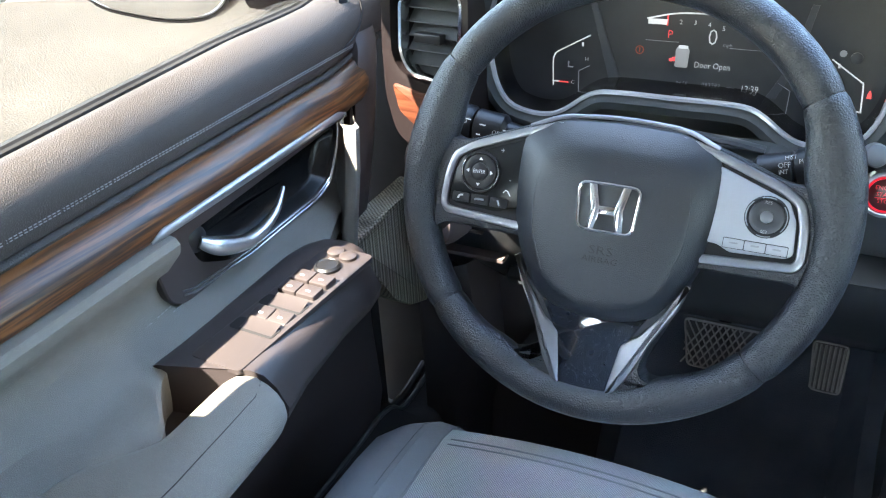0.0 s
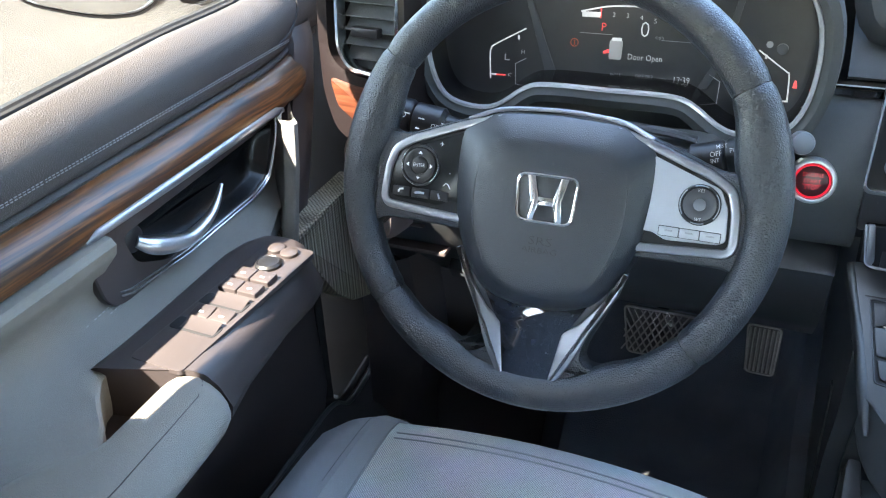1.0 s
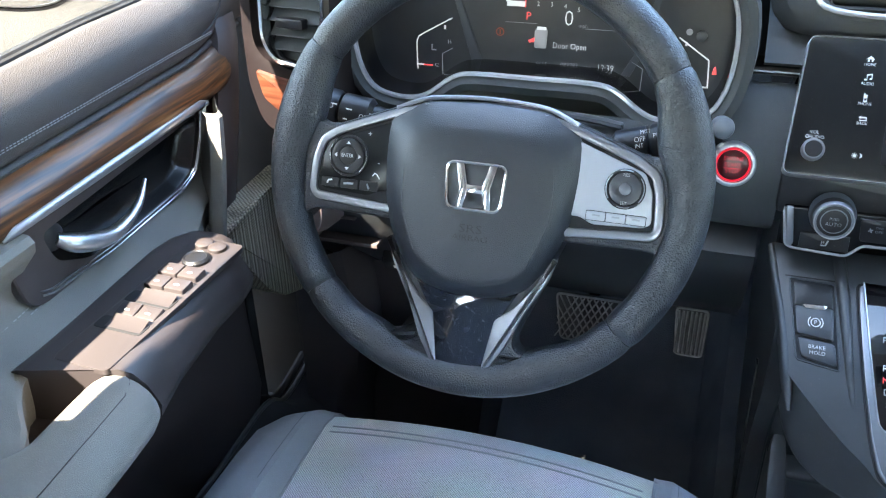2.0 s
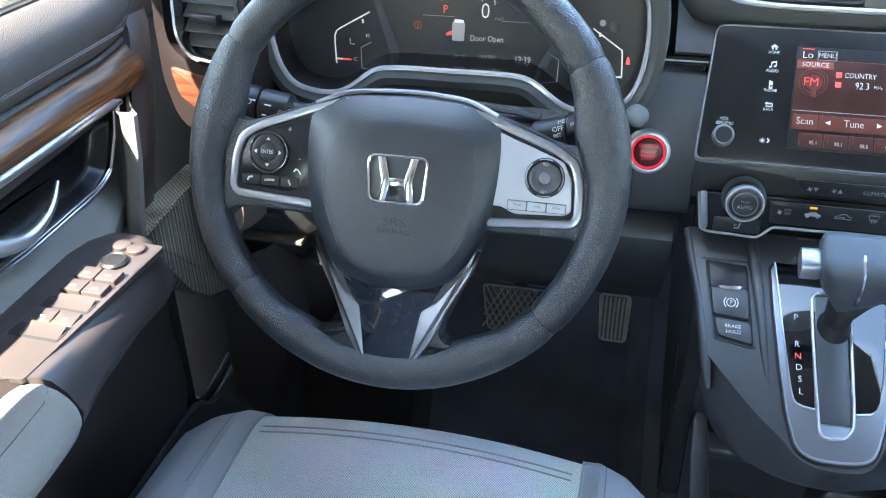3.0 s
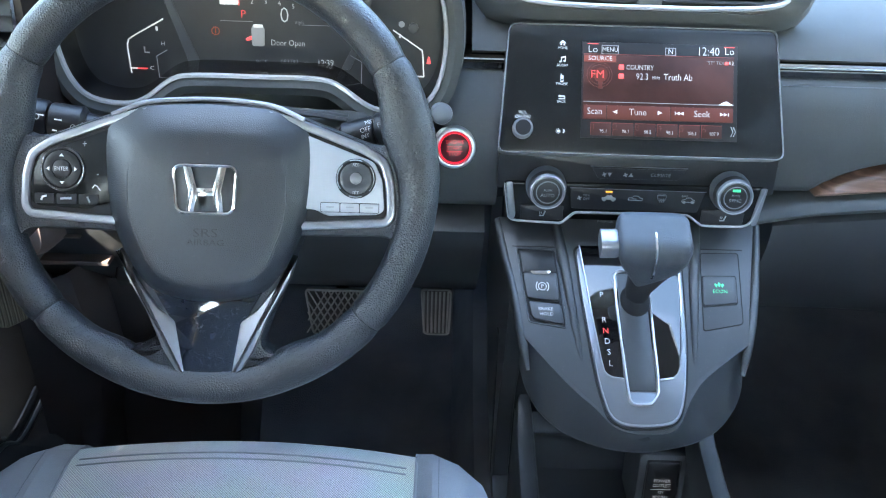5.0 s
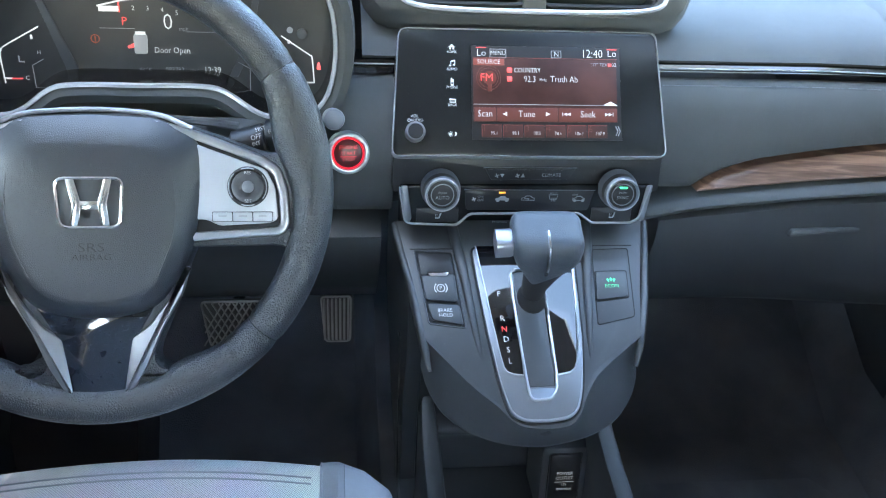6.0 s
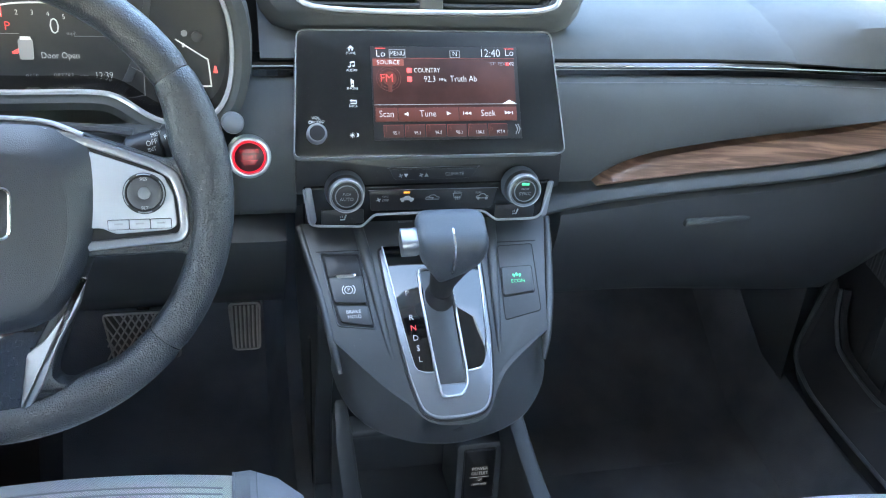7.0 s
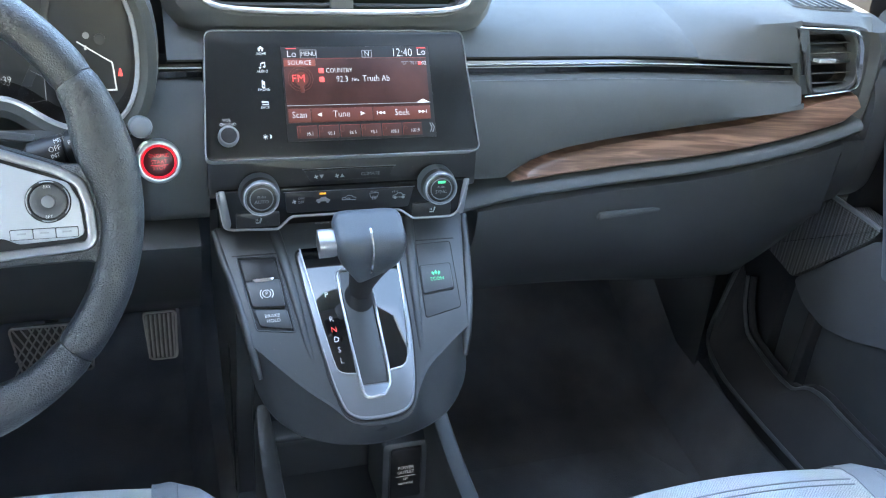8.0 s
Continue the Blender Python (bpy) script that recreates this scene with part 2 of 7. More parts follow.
def axes(o, x, y):
    """A pose with origin o, x along x, y along y and z out of both."""
    x, y = Vector(x).normalized(), Vector(y).normalized()
    z = x.cross(y).normalized()
    y = z.cross(x)
    return Matrix(((x.x, y.x, z.x, o[0]), (x.y, y.y, z.y, o[1]), (x.z, y.z, z.z, o[2]), (0, 0, 0, 1)))


def rounded(outline, r, n=4):
    """The outline with its corners rounded off by about r."""
    if r <= 0:
        return [tuple(p) for p in outline]
    out, k = [], len(outline)
    for i, p in enumerate(outline):
        p, a, b = Vector(p), Vector(outline[i - 1]), Vector(outline[(i + 1) % k])
        ra, rb = min(r, (a - p).length * 0.45), min(r, (b - p).length * 0.45)
        s, e = p + (a - p).normalized() * ra, p + (b - p).normalized() * rb
        for j in range(n + 1):
            t = j / n
            out.append(tuple(s * (1 - t) ** 2 + p * 2 * t * (1 - t) + e * t * t))
    return out


def rect(x0, y0, x1, y1):
    return [(x0, y0), (x1, y0), (x1, y1), (x0, y1)]


def grown(outline, d):
    """The outline moved outwards by d (counter-clockwise or not)."""
    pts = [Vector(p) for p in outline]
    area = sum(a.x * b.y - b.x * a.y for a, b in zip(pts, pts[1:] + pts[:1]))
    s, out = (1 if area > 0 else -1), []
    for i, p in enumerate(pts):
        a, b = (p - pts[i - 1]).normalized(), (pts[(i + 1) % len(pts)] - p).normalized()
        na, nb = Vector((a.y, -a.x)) * s, Vector((b.y, -b.x)) * s
        m = (na + nb)
        m = m.normalized() if m.length > 1e-6 else na
        out.append(tuple(p + m * d / max(0.5, m.dot(na))))
    return out


def loft(rings, closed=True, caps=(True, True), bm=None):
    """Skin over rings of equally many points."""
    bm = bm or bmesh.new()
    vs = [[bm.verts.new(p) for p in ring] for ring in rings]
    for a, b in zip(vs, vs[1:]):
        k = len(a)
        for i in range(k if closed else k - 1):
            j = (i + 1) % k
            bm.faces.new((a[i], a[j], b[j], b[i]))
    if closed:
        for want, ring in zip(caps, (vs[0], vs[-1])):
            if want:
                bm.faces.new(ring)
    return bm


def slab(outline, m, z0, z1, bevel=0.001, r=0.0, bm=None):
    """A plate with that outline in the plane of m, from z0 to z1 out of it, its upper edge bevelled."""
    pts = rounded(outline, r)
    inner = grown(pts, -bevel)
    rings = [[m @ Vector((x, y, z0)) for x, y in pts], [m @ Vector((x, y, z1 - bevel)) for x, y in pts],
             [m @ Vector((x, y, z1 - bevel * 0.3)) for x, y in grown(pts, -bevel * 0.3)],
             [m @ Vector((x, y, z1)) for x, y in inner]]
    bm = loft(rings, bm=bm)
    flat = bm.faces.layers.int.get("flat") or bm.faces.layers.int.new("flat")
    bm.faces.ensure_lookup_table()
    bm.faces[-1][flat] = 1
    return bm


def band(outline, m, width, z0, z1, r=0.0, bm=None):
    """A rim of that width inside an outline, raised from z0 to z1, with rounded-off top."""
    o = rounded(outline, r)
    i, mid = grown(o, -width), grown(o, -width / 2)
    e1, e2 = grown(o, -width * 0.15), grown(o, -width * 0.85)
    h = z1 - z0
    rings = [[m @ Vector((x, y, z0)) for x, y in o], [m @ Vector((x, y, z0 + h * 0.6)) for x, y in o],
             [m @ Vector((x, y, z0 + h * 0.9)) for x, y in e1], [m @ Vector((x, y, z1)) for x, y in mid],
             [m @ Vector((x, y, z0 + h * 0.9)) for x, y in e2], [m @ Vector((x, y, z0 + h * 0.6)) for x, y in i],
             [m @ Vector((x, y, z0)) for x, y in i]]
    return loft(rings, caps=(False, False), bm=bm)


def tube(path, radius, n=10, bm=None, flat=1.0, caps=True):
    """A round bar along a path; radius may be one number or one for each point."""
    path = [Vector(p) for p in path]
    rad = radius if hasattr(radius, "__len__") else [radius] * len(path)
    rings, up = [], None
    for i, p in enumerate(path):
        d = (path[min(i + 1, len(path) - 1)] - path[max(i - 1, 0)]).normalized()
        if up is None:
            up = Vector((0, 0, 1)) if abs(d.z) < 0.9 else Vector((1, 0, 0))
        side = d.cross(up).normalized()
        up = side.cross(d).normalized()
        rings.append([p + (side * math.cos(2 * math.pi * k / n) + up * flat * math.sin(2 * math.pi * k / n)) * rad[i] for k in range(n)])
    return loft(rings, caps=(caps, caps), bm=bm)


def turned(profile, m, n=32, bm=None, caps=(True, True)):
    """A body turned about m's z: profile of (radius, height)."""
    rings = [[m @ Vector((r * math.cos(2 * math.pi * k / n), r * math.sin(2 * math.pi * k / n), h)) for k in range(n)] for r, h in profile]
    return loft(rings, caps=caps, bm=bm)


def spline(points, n=8):
    """A smooth curve through points (Catmull-Rom)."""
    p = [Vector(q) for q in points]
    p = [2 * p[0] - p[1], *p, 2 * p[-1] - p[-2]]
    out = []
    for a, b, c, d in zip(p, p[1:], p[2:], p[3:]):
        for i in range(n):
            t = i / n
            out.append(0.5 * (2 * b + (c - a) * t + (2 * a - 5 * b + 4 * c - d) * t * t + (3 * b - a - 3 * c + d) * t ** 3))
    return out + [p[-2]]


def lettering(name, body, size, m, mat, parent, align="CENTER", squeeze=1.0, raised=0.0001, label=""):
    """Words in Blender's own font, as a mesh lying in the plane of m."""
    cu = bpy.data.curves.new(name, "FONT")
    cu.body, cu.size, cu.align_x, cu.align_y, cu.resolution_u, cu.extrude, cu.offset = body, size, align, "CENTER", 2, raised, -0.014 * size
    tmp = bpy.data.objects.new(name, cu)
    me = bpy.data.meshes.new_from_object(tmp)
    bpy.data.objects.remove(tmp)
    me.transform(m @ Matrix.Diagonal((squeeze, 1, 1, 1)))
    me.name = name
    me.materials.clear()
    me.materials.append(mat)
    ob = new(name, me)
    hang(ob, parent)
    if label:
        tagged(ob, label)
    return ob


def at(m, x, y, z=0.0):
    return m @ Matrix.Translation((x, y, z))


def bar(name, m, x, y, w, h, mat, parent, z=0.0, thick=0.0004, r=0.0, label=""):
    """A small raised bar or block lying at (x, y) in the plane of m."""
    return part(name, slab(rect(x - w / 2, y - h / 2, x + w / 2, y + h / 2), m, z, z + thick, min(thick * 0.4, w * 0.2, h * 0.2), r), mat, parent, label)


def stitches(name, path, parent, step=0.0055, size=0.0016, mat=None):
    """A row of single stitches along a path, joined into one part."""
    bm, gone, last = bmesh.new(), 0.0, None
    pts = [Vector(p) for p in path]
    for a, b in zip(pts, pts[1:]):
        d, length = (b - a).normalized(), (b - a).length
        while gone < length:
            tube([a + d * gone, a + d * min(gone + step * 0.62, length)], size / 2, 5, bm)
            gone += step
        gone -= length
    return part(name, bm, mat or STITCH, parent)


# ---- ground and surroundings ----
def gravel_material():
    m = material("pale_gravel", (0.142, 0.120, 0.099), 0.95, grain=0.5, grain_scale=60, mottle=0.18, mottle_scale=1.1, spec=0.1)
    nt = m.node_tree
    bsdf = nt.nodes["Principled BSDF"]
    coord = nt.nodes.new("ShaderNodeTexCoord")
    v = nt.nodes.new("ShaderNodeTexNoise")
    v.inputs["Scale"].default_value, v.inputs["Detail"].default_value = 26.0, 8.0
    nt.links.new(coord.outputs["Object"], v.inputs["Vector"])
    r = nt.nodes.new("ShaderNodeValToRGB")
    r.color_ramp.elements[0].position, r.color_ramp.elements[0].color = 0.3, (0.84, 0.84, 0.85, 1)
    r.color_ramp.elements[1].position, r.color_ramp.elements[1].color = 0.7, (1.1, 1.08, 1.05, 1)
    nt.links.new(v.outputs["Fac"], r.inputs["Fac"])
    mix = nt.nodes.new("ShaderNodeMixRGB")
    mix.blend_type = "MULTIPLY"
    mix.inputs["Fac"].default_value = 1.0
    old = bsdf.inputs["Base Color"].links[0].from_socket
    nt.links.new(old, mix.inputs["Color1"])
    nt.links.new(r.outputs["Color"], mix.inputs["Color2"])
    nt.links.new(mix.outputs["Color"], bsdf.inputs["Base Color"])
    return m


bm = bmesh.new()
bmesh.ops.create_grid(bm, x_segments=2, y_segments=2, size=600)
tagged(part("ground", bm, gravel_material()), "pale tan gravelly lot round the parked car", "ground", kind="structure")

PALE = material("pale_concrete", (0.40, 0.395, 0.38), 0.9, grain=0.4, grain_scale=60, mottle=0.06, mottle_scale=3, pattern="NOISE")
slab_outline = [(-16.0, 2.9), (-6.2, 3.25), (-5.35, 3.6), (-4.9, 4.6), (-4.6, 30.0), (-16.0, 30.0)]
tagged(part("pavement", slab(slab_outline, Matrix(), -0.05, 0.03, 0.012, 0.25), PALE),
       "bright white concrete slab laid on the gravel lot", "pavement", kind="structure")

# ---- car body that closes the cabin ----
car = thing("car_body", (0, -0.9, 0.2), "dark red car body with pale headliner round the cabin", "car body", kind="structure")
roof_rings = []
for i in range(13):
    y = -0.075 - i * 0.1925
    crown = 1.52 - 0.05 * ((y + 1.0) / 1.0) ** 2
    bow = (lambda x: 0.178 * max(0.0, 1 - (x / 0.31) ** 2)) if i == 0 else (lambda x: 0.0)
    inner = [(-0.62, crown - 0.09), (-0.56, crown - 0.02)] + [(-0.4 + 0.1 * k, crown) for k in range(9)] + [(0.56, crown - 0.02), (0.62, crown - 0.09)]
    outer = [(0.66, crown - 0.06), (0.56, crown + 0.07)] + [(0.4 - 0.1 * k, crown + 0.09) for k in range(9)] + [(-0.56, crown + 0.07), (-0.66, crown - 0.06)]
    roof_rings.append([(x, y + bow(x), z) for x, z in inner + outer])
part("roof", loft(roof_rings), HEADLINER, car)
for s in (-1, 1):
    # unseen rail, hung low to keep the sun off wheel and seat
    part("shading_rail", tube([(s * 0.68, 0.12, 1.310), (s * 0.688, 0.0, 1.305), (s * 0.688, -0.1, 1.305), (s * 0.688, -0.30, 1.266), (s * 0.688, -0.560, 1.266), (s * 0.684, -0.62, 1.345), (s * 0.672, -0.80, 1.350), (s * 0.672, -1.4, 1.360), (s * 0.66, -2.38, 1.38)], [0.07, 0.080, 0.080, 0.080, 0.080, 0.080, 0.088, 0.088, 0.06], 12), HEADLINER, car)
    # unseen panel added to close a sun gap above the rail
    part("sun_gap_panel", slab(rect(-2.38, 1.36, 0.03, 1.475), axes((s * 0.655, 0, 0), (0, 1, 0), (0, 0, 1)), -0.008, 0.008, 0.003), HEADLINER, car)
    # upper end drawn past the roof edge to keep sun off the instruments
    part("windscreen_pillar", tube([(s * 0.76, 0.72, 1.04), (s * 0.70, 0.36, 1.24), (s * 0.63, 0.0, 1.43), (s * 0.60, -0.14, 1.475)], [0.05, 0.04, 0.048, 0.05], 10), HEADLINER, car)
    # unseen pillar, thickened and slanted to bound the sun on the armrest
    part("shading_pillar", tube([(s * 0.74, -0.560, 0.5), (s * 0.74, -0.525, 1.05), (s * 0.70, -0.740, 1.42)], [0.13, 0.12, 0.12], 12), DASH_LOW, car)
    part("rear_pillar", tube([(s * 0.74, -1.55, 0.5), (s * 0.74, -1.55, 1.05), (s * 0.64, -1.5, 1.45)], [0.1, 0.08, 0.07], 12), HEADLINER, car)
    part("body_side", slab(rect(-2.4, 0.25, -0.62, 1.07), axes((s * 0.80, 0, 0), (0, 1, 0), (0, 0, 1)), -0.03, 0.03, 0.01), PAINT, car)
    part("fender", slab([(0.24, 0.3), (1.5, 0.4), (1.5, 0.85), (0.75, 0.98), (0.24, 1.02)], axes((s * 0.84, 0, 0), (0, 1, 0), (0, 0, 1)), -0.02, 0.02, 0.01), PAINT, car)
for s in (-1, 1):
    # black plug added beside each dash end, stops sun leaking into the footwells
    part("sun_leak_plug", slab([(0.275, 0.42), (0.80, 0.42), (0.80, 1.02), (0.60, 1.08), (0.275, 1.09)], axes((s * 0.745, 0, 0), (0, 1, 0), (0, 0, 1)), -0.02, 0.02, 0.004), BLACK, car)
part("tailgate", slab(rect(-0.8, 0.25, 0.8, 1.1), axes((0, -2.4, 0), (1, 0, 0), (0, 0, 1)), -0.03, 0.03, 0.01), PAINT, car)
part("bonnet", loft([[(x, y, z - 0.10 * (x / 0.8) ** 2) for x in (-0.82, -0.5, -0.2, 0.2, 0.5, 0.82)] for y, z in ((0.86, 1.03), (1.2, 1.03), (1.6, 0.98), (1.8, 0.85), (1.85, 0.5))], closed=False), PAINT, car)
part("bulkhead", slab(rect(-0.82, 0.25, 0.82, 1.0), axes((0, 0.82, 0), (1, 0, 0), (0, 0, 1)), -0.02, 0.02, 0.01), BLACK, car)
ws = part("windscreen", loft([[(-0.74, 0.84, 1.03 + d), (0.74, 0.84, 1.03 + d), (0.60, 0.0, 1.46 + d), (-0.60, 0.0, 1.46 + d)] for d in (0.0, 0.005)]), PANE, car)
ws.visible_shadow = False

# floor with footwells
floor_rings = []
for x in (-0.80, -0.66, -0.62, -0.16, -0.13, 0.13, 0.16, 0.62, 0.66, 0.80):
    lift = 0.10 if abs(x) < 0.14 else (0.12 if abs(x) > 0.64 else 0.0)
    floor_rings.append([(x, y, z + lift) for y, z in ((-2.3, 0.36), (-0.4, 0.33), (0.15, 0.33), (0.40, 0.36), (0.62, 0.50), (0.78, 0.72))])
tagged(part("floor", loft(floor_rings, closed=False), CARPET), "black carpeted car floor with two footwells", "floor", kind="structure")
for s in (-1, 1):
    mat_pts = [(s * 0.20, -0.30), (s * 0.58, -0.30), (s * 0.60, 0.20), (s * 0.50, 0.36), (s * 0.20, 0.36)]
    tagged(part("floor_mat", slab(mat_pts, Matrix.Translation((0, 0, 0.335)), 0.0, 0.012, 0.004, 0.03), CARPET), "black carpet mat lying on the car floor", "floor mat", "floor mats")

# ---- dashboard ----
dash = thing("dashboard", (0, 0.35, 0.9), "blue-black grained dashboard with walnut and gloss-black trim strips", "dashboard")


def swell(x, a, b):
    t = max(0.0, min(1.0, (x - a) / (b - a)))
    return t * t * (3 - 2 * t)


def lip_y(x):
    """How far back the upper edge of the dashboard lies."""
    return 0.205 - 0.028 * swell(x, 0.30, 0.62) - 0.05 * swell(-x, 0.45, 0.62)


xs = [-0.72 + i * 0.04 for i in range(37)]
rings = []
for x in xs:
    f = lip_y(x)
    rings.append([(x, f + dy, z) for dy, z in ((0.05, 1.020), (0.008, 1.031), (0.000, 1.036), (0.010, 1.047), (0.035, 1.059), (0.08, 1.070), (0.16, 1.078), (0.30, 1.075), (0.50, 1.055), (0.64, 1.03))])
part("top_pad", loft(rings[14:], closed=False), DASH, dash)
part("top_pad", loft([[p for p in r if p[1] > 0.24] for r in ([(x, 0.245, 1.10), (x, 0.30, 1.14), (x, 0.40, 1.12), (x, 0.55, 1.07), (x, 0.78, 1.03)] for x in xs[:16])], closed=False), DASH, dash)


def wood_top(x):
    return 0.926 + 0.155 * (x - 0.267) + 0.014 * swell(x, 0.49, 0.60) if x > 0.267 else 0.898 + 0.028 * math.sqrt(max(0.0, x - 0.205) / 0.062)


def wood_low(x):
    return 0.900 + 0.10 * (x - 0.205) + 0.41 * max(0.0, x - 0.36) ** 2


# passenger face: soft pad from the trim strip down to the walnut
rings = []
for i in range(28):
    x = 0.135 + i * 0.0156
    f, w = lip_y(x), wood_top(x)
    t = swell(x, 0.18, 0.30)
    rings.append([(x, f + 0.02, 1.019), (x, f - 0.002, 1.0165), (x, f - 0.012, 1.008), (x, f - 0.020, 0.99), (x, f - 0.026, 0.99 * 0.5 + w * 0.5),
                  (x, f - 0.024, w + 0.012), (x, f - 0.018 + 0.012 * t, w + 0.003), (x, f - 0.005 + 0.03 * t, w - 0.002)])
part("soft_pad", loft(rings, closed=False), DASH, dash)
stitches("seam", [(0.15 + i * 0.02, lip_y(0.15 + i * 0.02) - 0.0085, 1.0125) for i in range(22)], dash, 0.004, 0.0009, PALE_GREY)

# walnut strip
rings = []
for i in range(25):
    x = 0.204 + i * 0.0180
    f, a, b = lip_y(x) - 0.012, wood_top(x), wood_low(x) + 0.016 * swell(x, 0.618, 0.648)
    rings.append([(x, f + 0.03, a + 0.004), (x, f - 0.004, a), (x, f - 0.012, a * 0.5 + b * 0.5), (x, f - 0.016, b + 0.002), (x, f - 0.012, b - 0.002), (x, f + 0.02, b - 0.004)])
part("walnut_strip", loft(rings, closed=False), WOOD_DASH, dash, "glossy reddish walnut strip tapering to a point")

# lower ledge under the walnut, glovebox
rings = []
for i in range(30):
    x = 0.145 + i * 0.0172
    b = wood_low(x) - 0.005 - 0.1 * max(0.0, 0.204 - x)
    f = lip_y(x)
    rings.append([(x, f + 0.01, b), (x, f - 0.026, b - 0.002), (x, f - 0.033, b - 0.006), (x, f - 0.035, b - 0.011), (x, f - 0.032, b - 0.016), (x, f - 0.026, b - 0.0185), (x, f - 0.012, b - 0.019)])
part("ledge", loft(rings, closed=False), DASH, dash)
rings = []
for i in range(20):
    x = 0.165 + i * 0.0242
    b, f = wood_low(x) - 0.0265, lip_y(x)
    up = 0.80 * swell(x, 0.58, 0.64)
    rings.append([(x, f, b + 0.004), (x, f - 0.026, b), (x, f - 0.0305, b - 0.004), (x, f - 0.0310, b - 0.014)] + [(x, f + d, z + (0.850 - z) * up) for d, z in ((-0.028, 0.835), (-0.018, 0.805), (0.004, 0.765), (0.045, 0.715), (0.12, 0.665), (0.20, 0.640))])
glovebox = part("glovebox_lid", loft(rings, closed=False), GLOVEBOX, dash, "dark plastic glovebox lid")
hm = axes((0.3600, lip_y(0.36) - 0.0305, 0.8535), (1, 0, 0.05), (0, 0, 1))
part("handle", slab([(-0.040, 0.003), (0.042, 0.004), (0.042, -0.003), (-0.042, -0.006)], hm, -0.004, 0.003, 0.002, 0.003), DASH, glovebox)
part("end_panel", loft([[(x, lip_y(x) + d, z + 0.04 * (x - 0.63)) for d, z in ((0.0, 0.946), (-0.026, 0.942), (-0.0305, 0.936), (-0.029, 0.90), (-0.01, 0.855), (0.03, 0.82))] for x in (0.6275, 0.632, 0.645, 0.660)], closed=False), GLOVEBOX, dash, "dark panel beside the glovebox")

end_pts = [(0.158, 0.868), (0.150, 0.93), (0.152, 0.99), (0.168, 1.020), (0.200, 1.042), (0.30, 1.060), (0.6, 1.062), (0.6, 0.84), (0.28, 0.835), (0.19, 0.845)]
part("end_cap", slab(end_pts, axes((0.672, 0, 0), (0, 1, 0), (0, 0, 1)), -0.012, 0.030, 0.012, 0.02), DASH_LOW, dash)
column = part("vent_column", slab([(0.525, 1.0785), (0.545, 1.0775), (0.572, 0.9975), (0.557, 0.9965)], axes((0, 0.1675, 0), (1, 0, 0), (0, 0, 1)), -0.02, 0.0, 0.003, 0.002), DASH, dash)
part("thumb_wheel", slab([(0.540, 1.052), (0.546, 1.051), (0.556, 1.022), (0.550, 1.022)], axes((0, 0.1675, 0), (1, 0, 0), (0, 0, 1)), -0.004, 0.003, 0.002, 0.002), BUTTON, column)
grille = part("demister_grille", slab([(0.5640, 0.226), (0.5860, 0.213), (0.6300, 0.204), (0.6420, 0.215), (0.6450, 0.300), (0.590, 0.300)], Matrix.Translation((0, 0, 1.0878)), -0.012, 0.0006, 0.0005, 0.008), BLACK, dash, "black demister grille")
part("rim", band([(0.5625, 0.225), (0.5850, 0.2115), (0.6300, 0.2025), (0.6435, 0.214), (0.6465, 0.302), (0.589, 0.302)], Matrix.Translation((0, 0, 1.0878)), 0.0016, -0.004, 0.0016, 0.008), DASH_LOW, grille)
for k in range(7):
    x, y = 0.5760 + k * 0.0100, 0.2195 - k * 0.0014
    part("slat", slab([(x, y), (x + 0.0034, y - 0.0006), (x + 0.0125, y + 0.074), (x + 0.0095, y + 0.075)], Matrix.Translation((0, 0, 1.0878)), 0.0002, 0.0030, 0.0008), DASH_LOW, grille)
# brow over the vent, running into the top pad, and the rounded end beside it
rings = []
for i in range(25):
    x = 0.40 + i * 0.0102
    f, k = lip_y(x), swell(x, 0.40, 0.535)
    low, zv = swell(x, 0.5215, 0.5325), 1.0815 - 0.062 * max(0.0, x - 0.53) - 22.0 * max(0.0, x - 0.615) ** 2
    zt = 1.0868 - 6.0 * max(0.0, x - 0.640) ** 2
    prof_pad = [(f, 1.0362), (f + 0.010, 1.0478), (f + 0.022, 1.0545), (f + 0.035, 1.0600), (f + 0.08, 1.0712), (f + 0.16, 1.0792), (f + 0.30, 1.0740)]
    prof_vent = [(0.1670, 1.0362 + (zv - 1.0362) * low), (0.1668, 1.055 + (zv + 0.002 - 1.055) * low), (0.1675, 1.073 + (zv + 0.0035 - 1.073) * low), (0.1705, 1.0835 + (zv + 0.0045 - 1.0835) * low), (0.1850, zt), (0.2600, zt + 0.0006), (f + 0.30, 1.0800)]
    sunk = 0.003 * (1 - swell(x, 0.40, 0.46))
    lean = 0.42 * swell(x, 0.47, 0.522) * (1 - swell(x, 0.545, 0.58))
    ring = [(a * (1 - k) + c * k + sunk, b * (1 - k) + d * k - sunk) for (a, b), (c, d) in zip(prof_pad, prof_vent)]
    rings.append([(x + lean * max(0.0, 1.0815 - z), y, z) for y, z in ring])
part("vent_brow", loft(rings, closed=False), DASH, dash)
part("end_fascia", loft([[(xl, 0.174, z), (xl + 0.004, 0.166, z), (xl + 0.016, 0.161, z), (max(0.664, xl + 0.022), 0.166, z), (max(0.672, xl + 0.026), 0.185, z)] for z, xl in ((1.074, 0.622), (1.060, 0.632), (1.040, 0.6365), (1.015, 0.640), (1.000, 0.6410), (0.985, 0.640), (0.965, 0.636), (0.945, 0.634), (0.92, 0.634))], closed=False), DASH, dash)
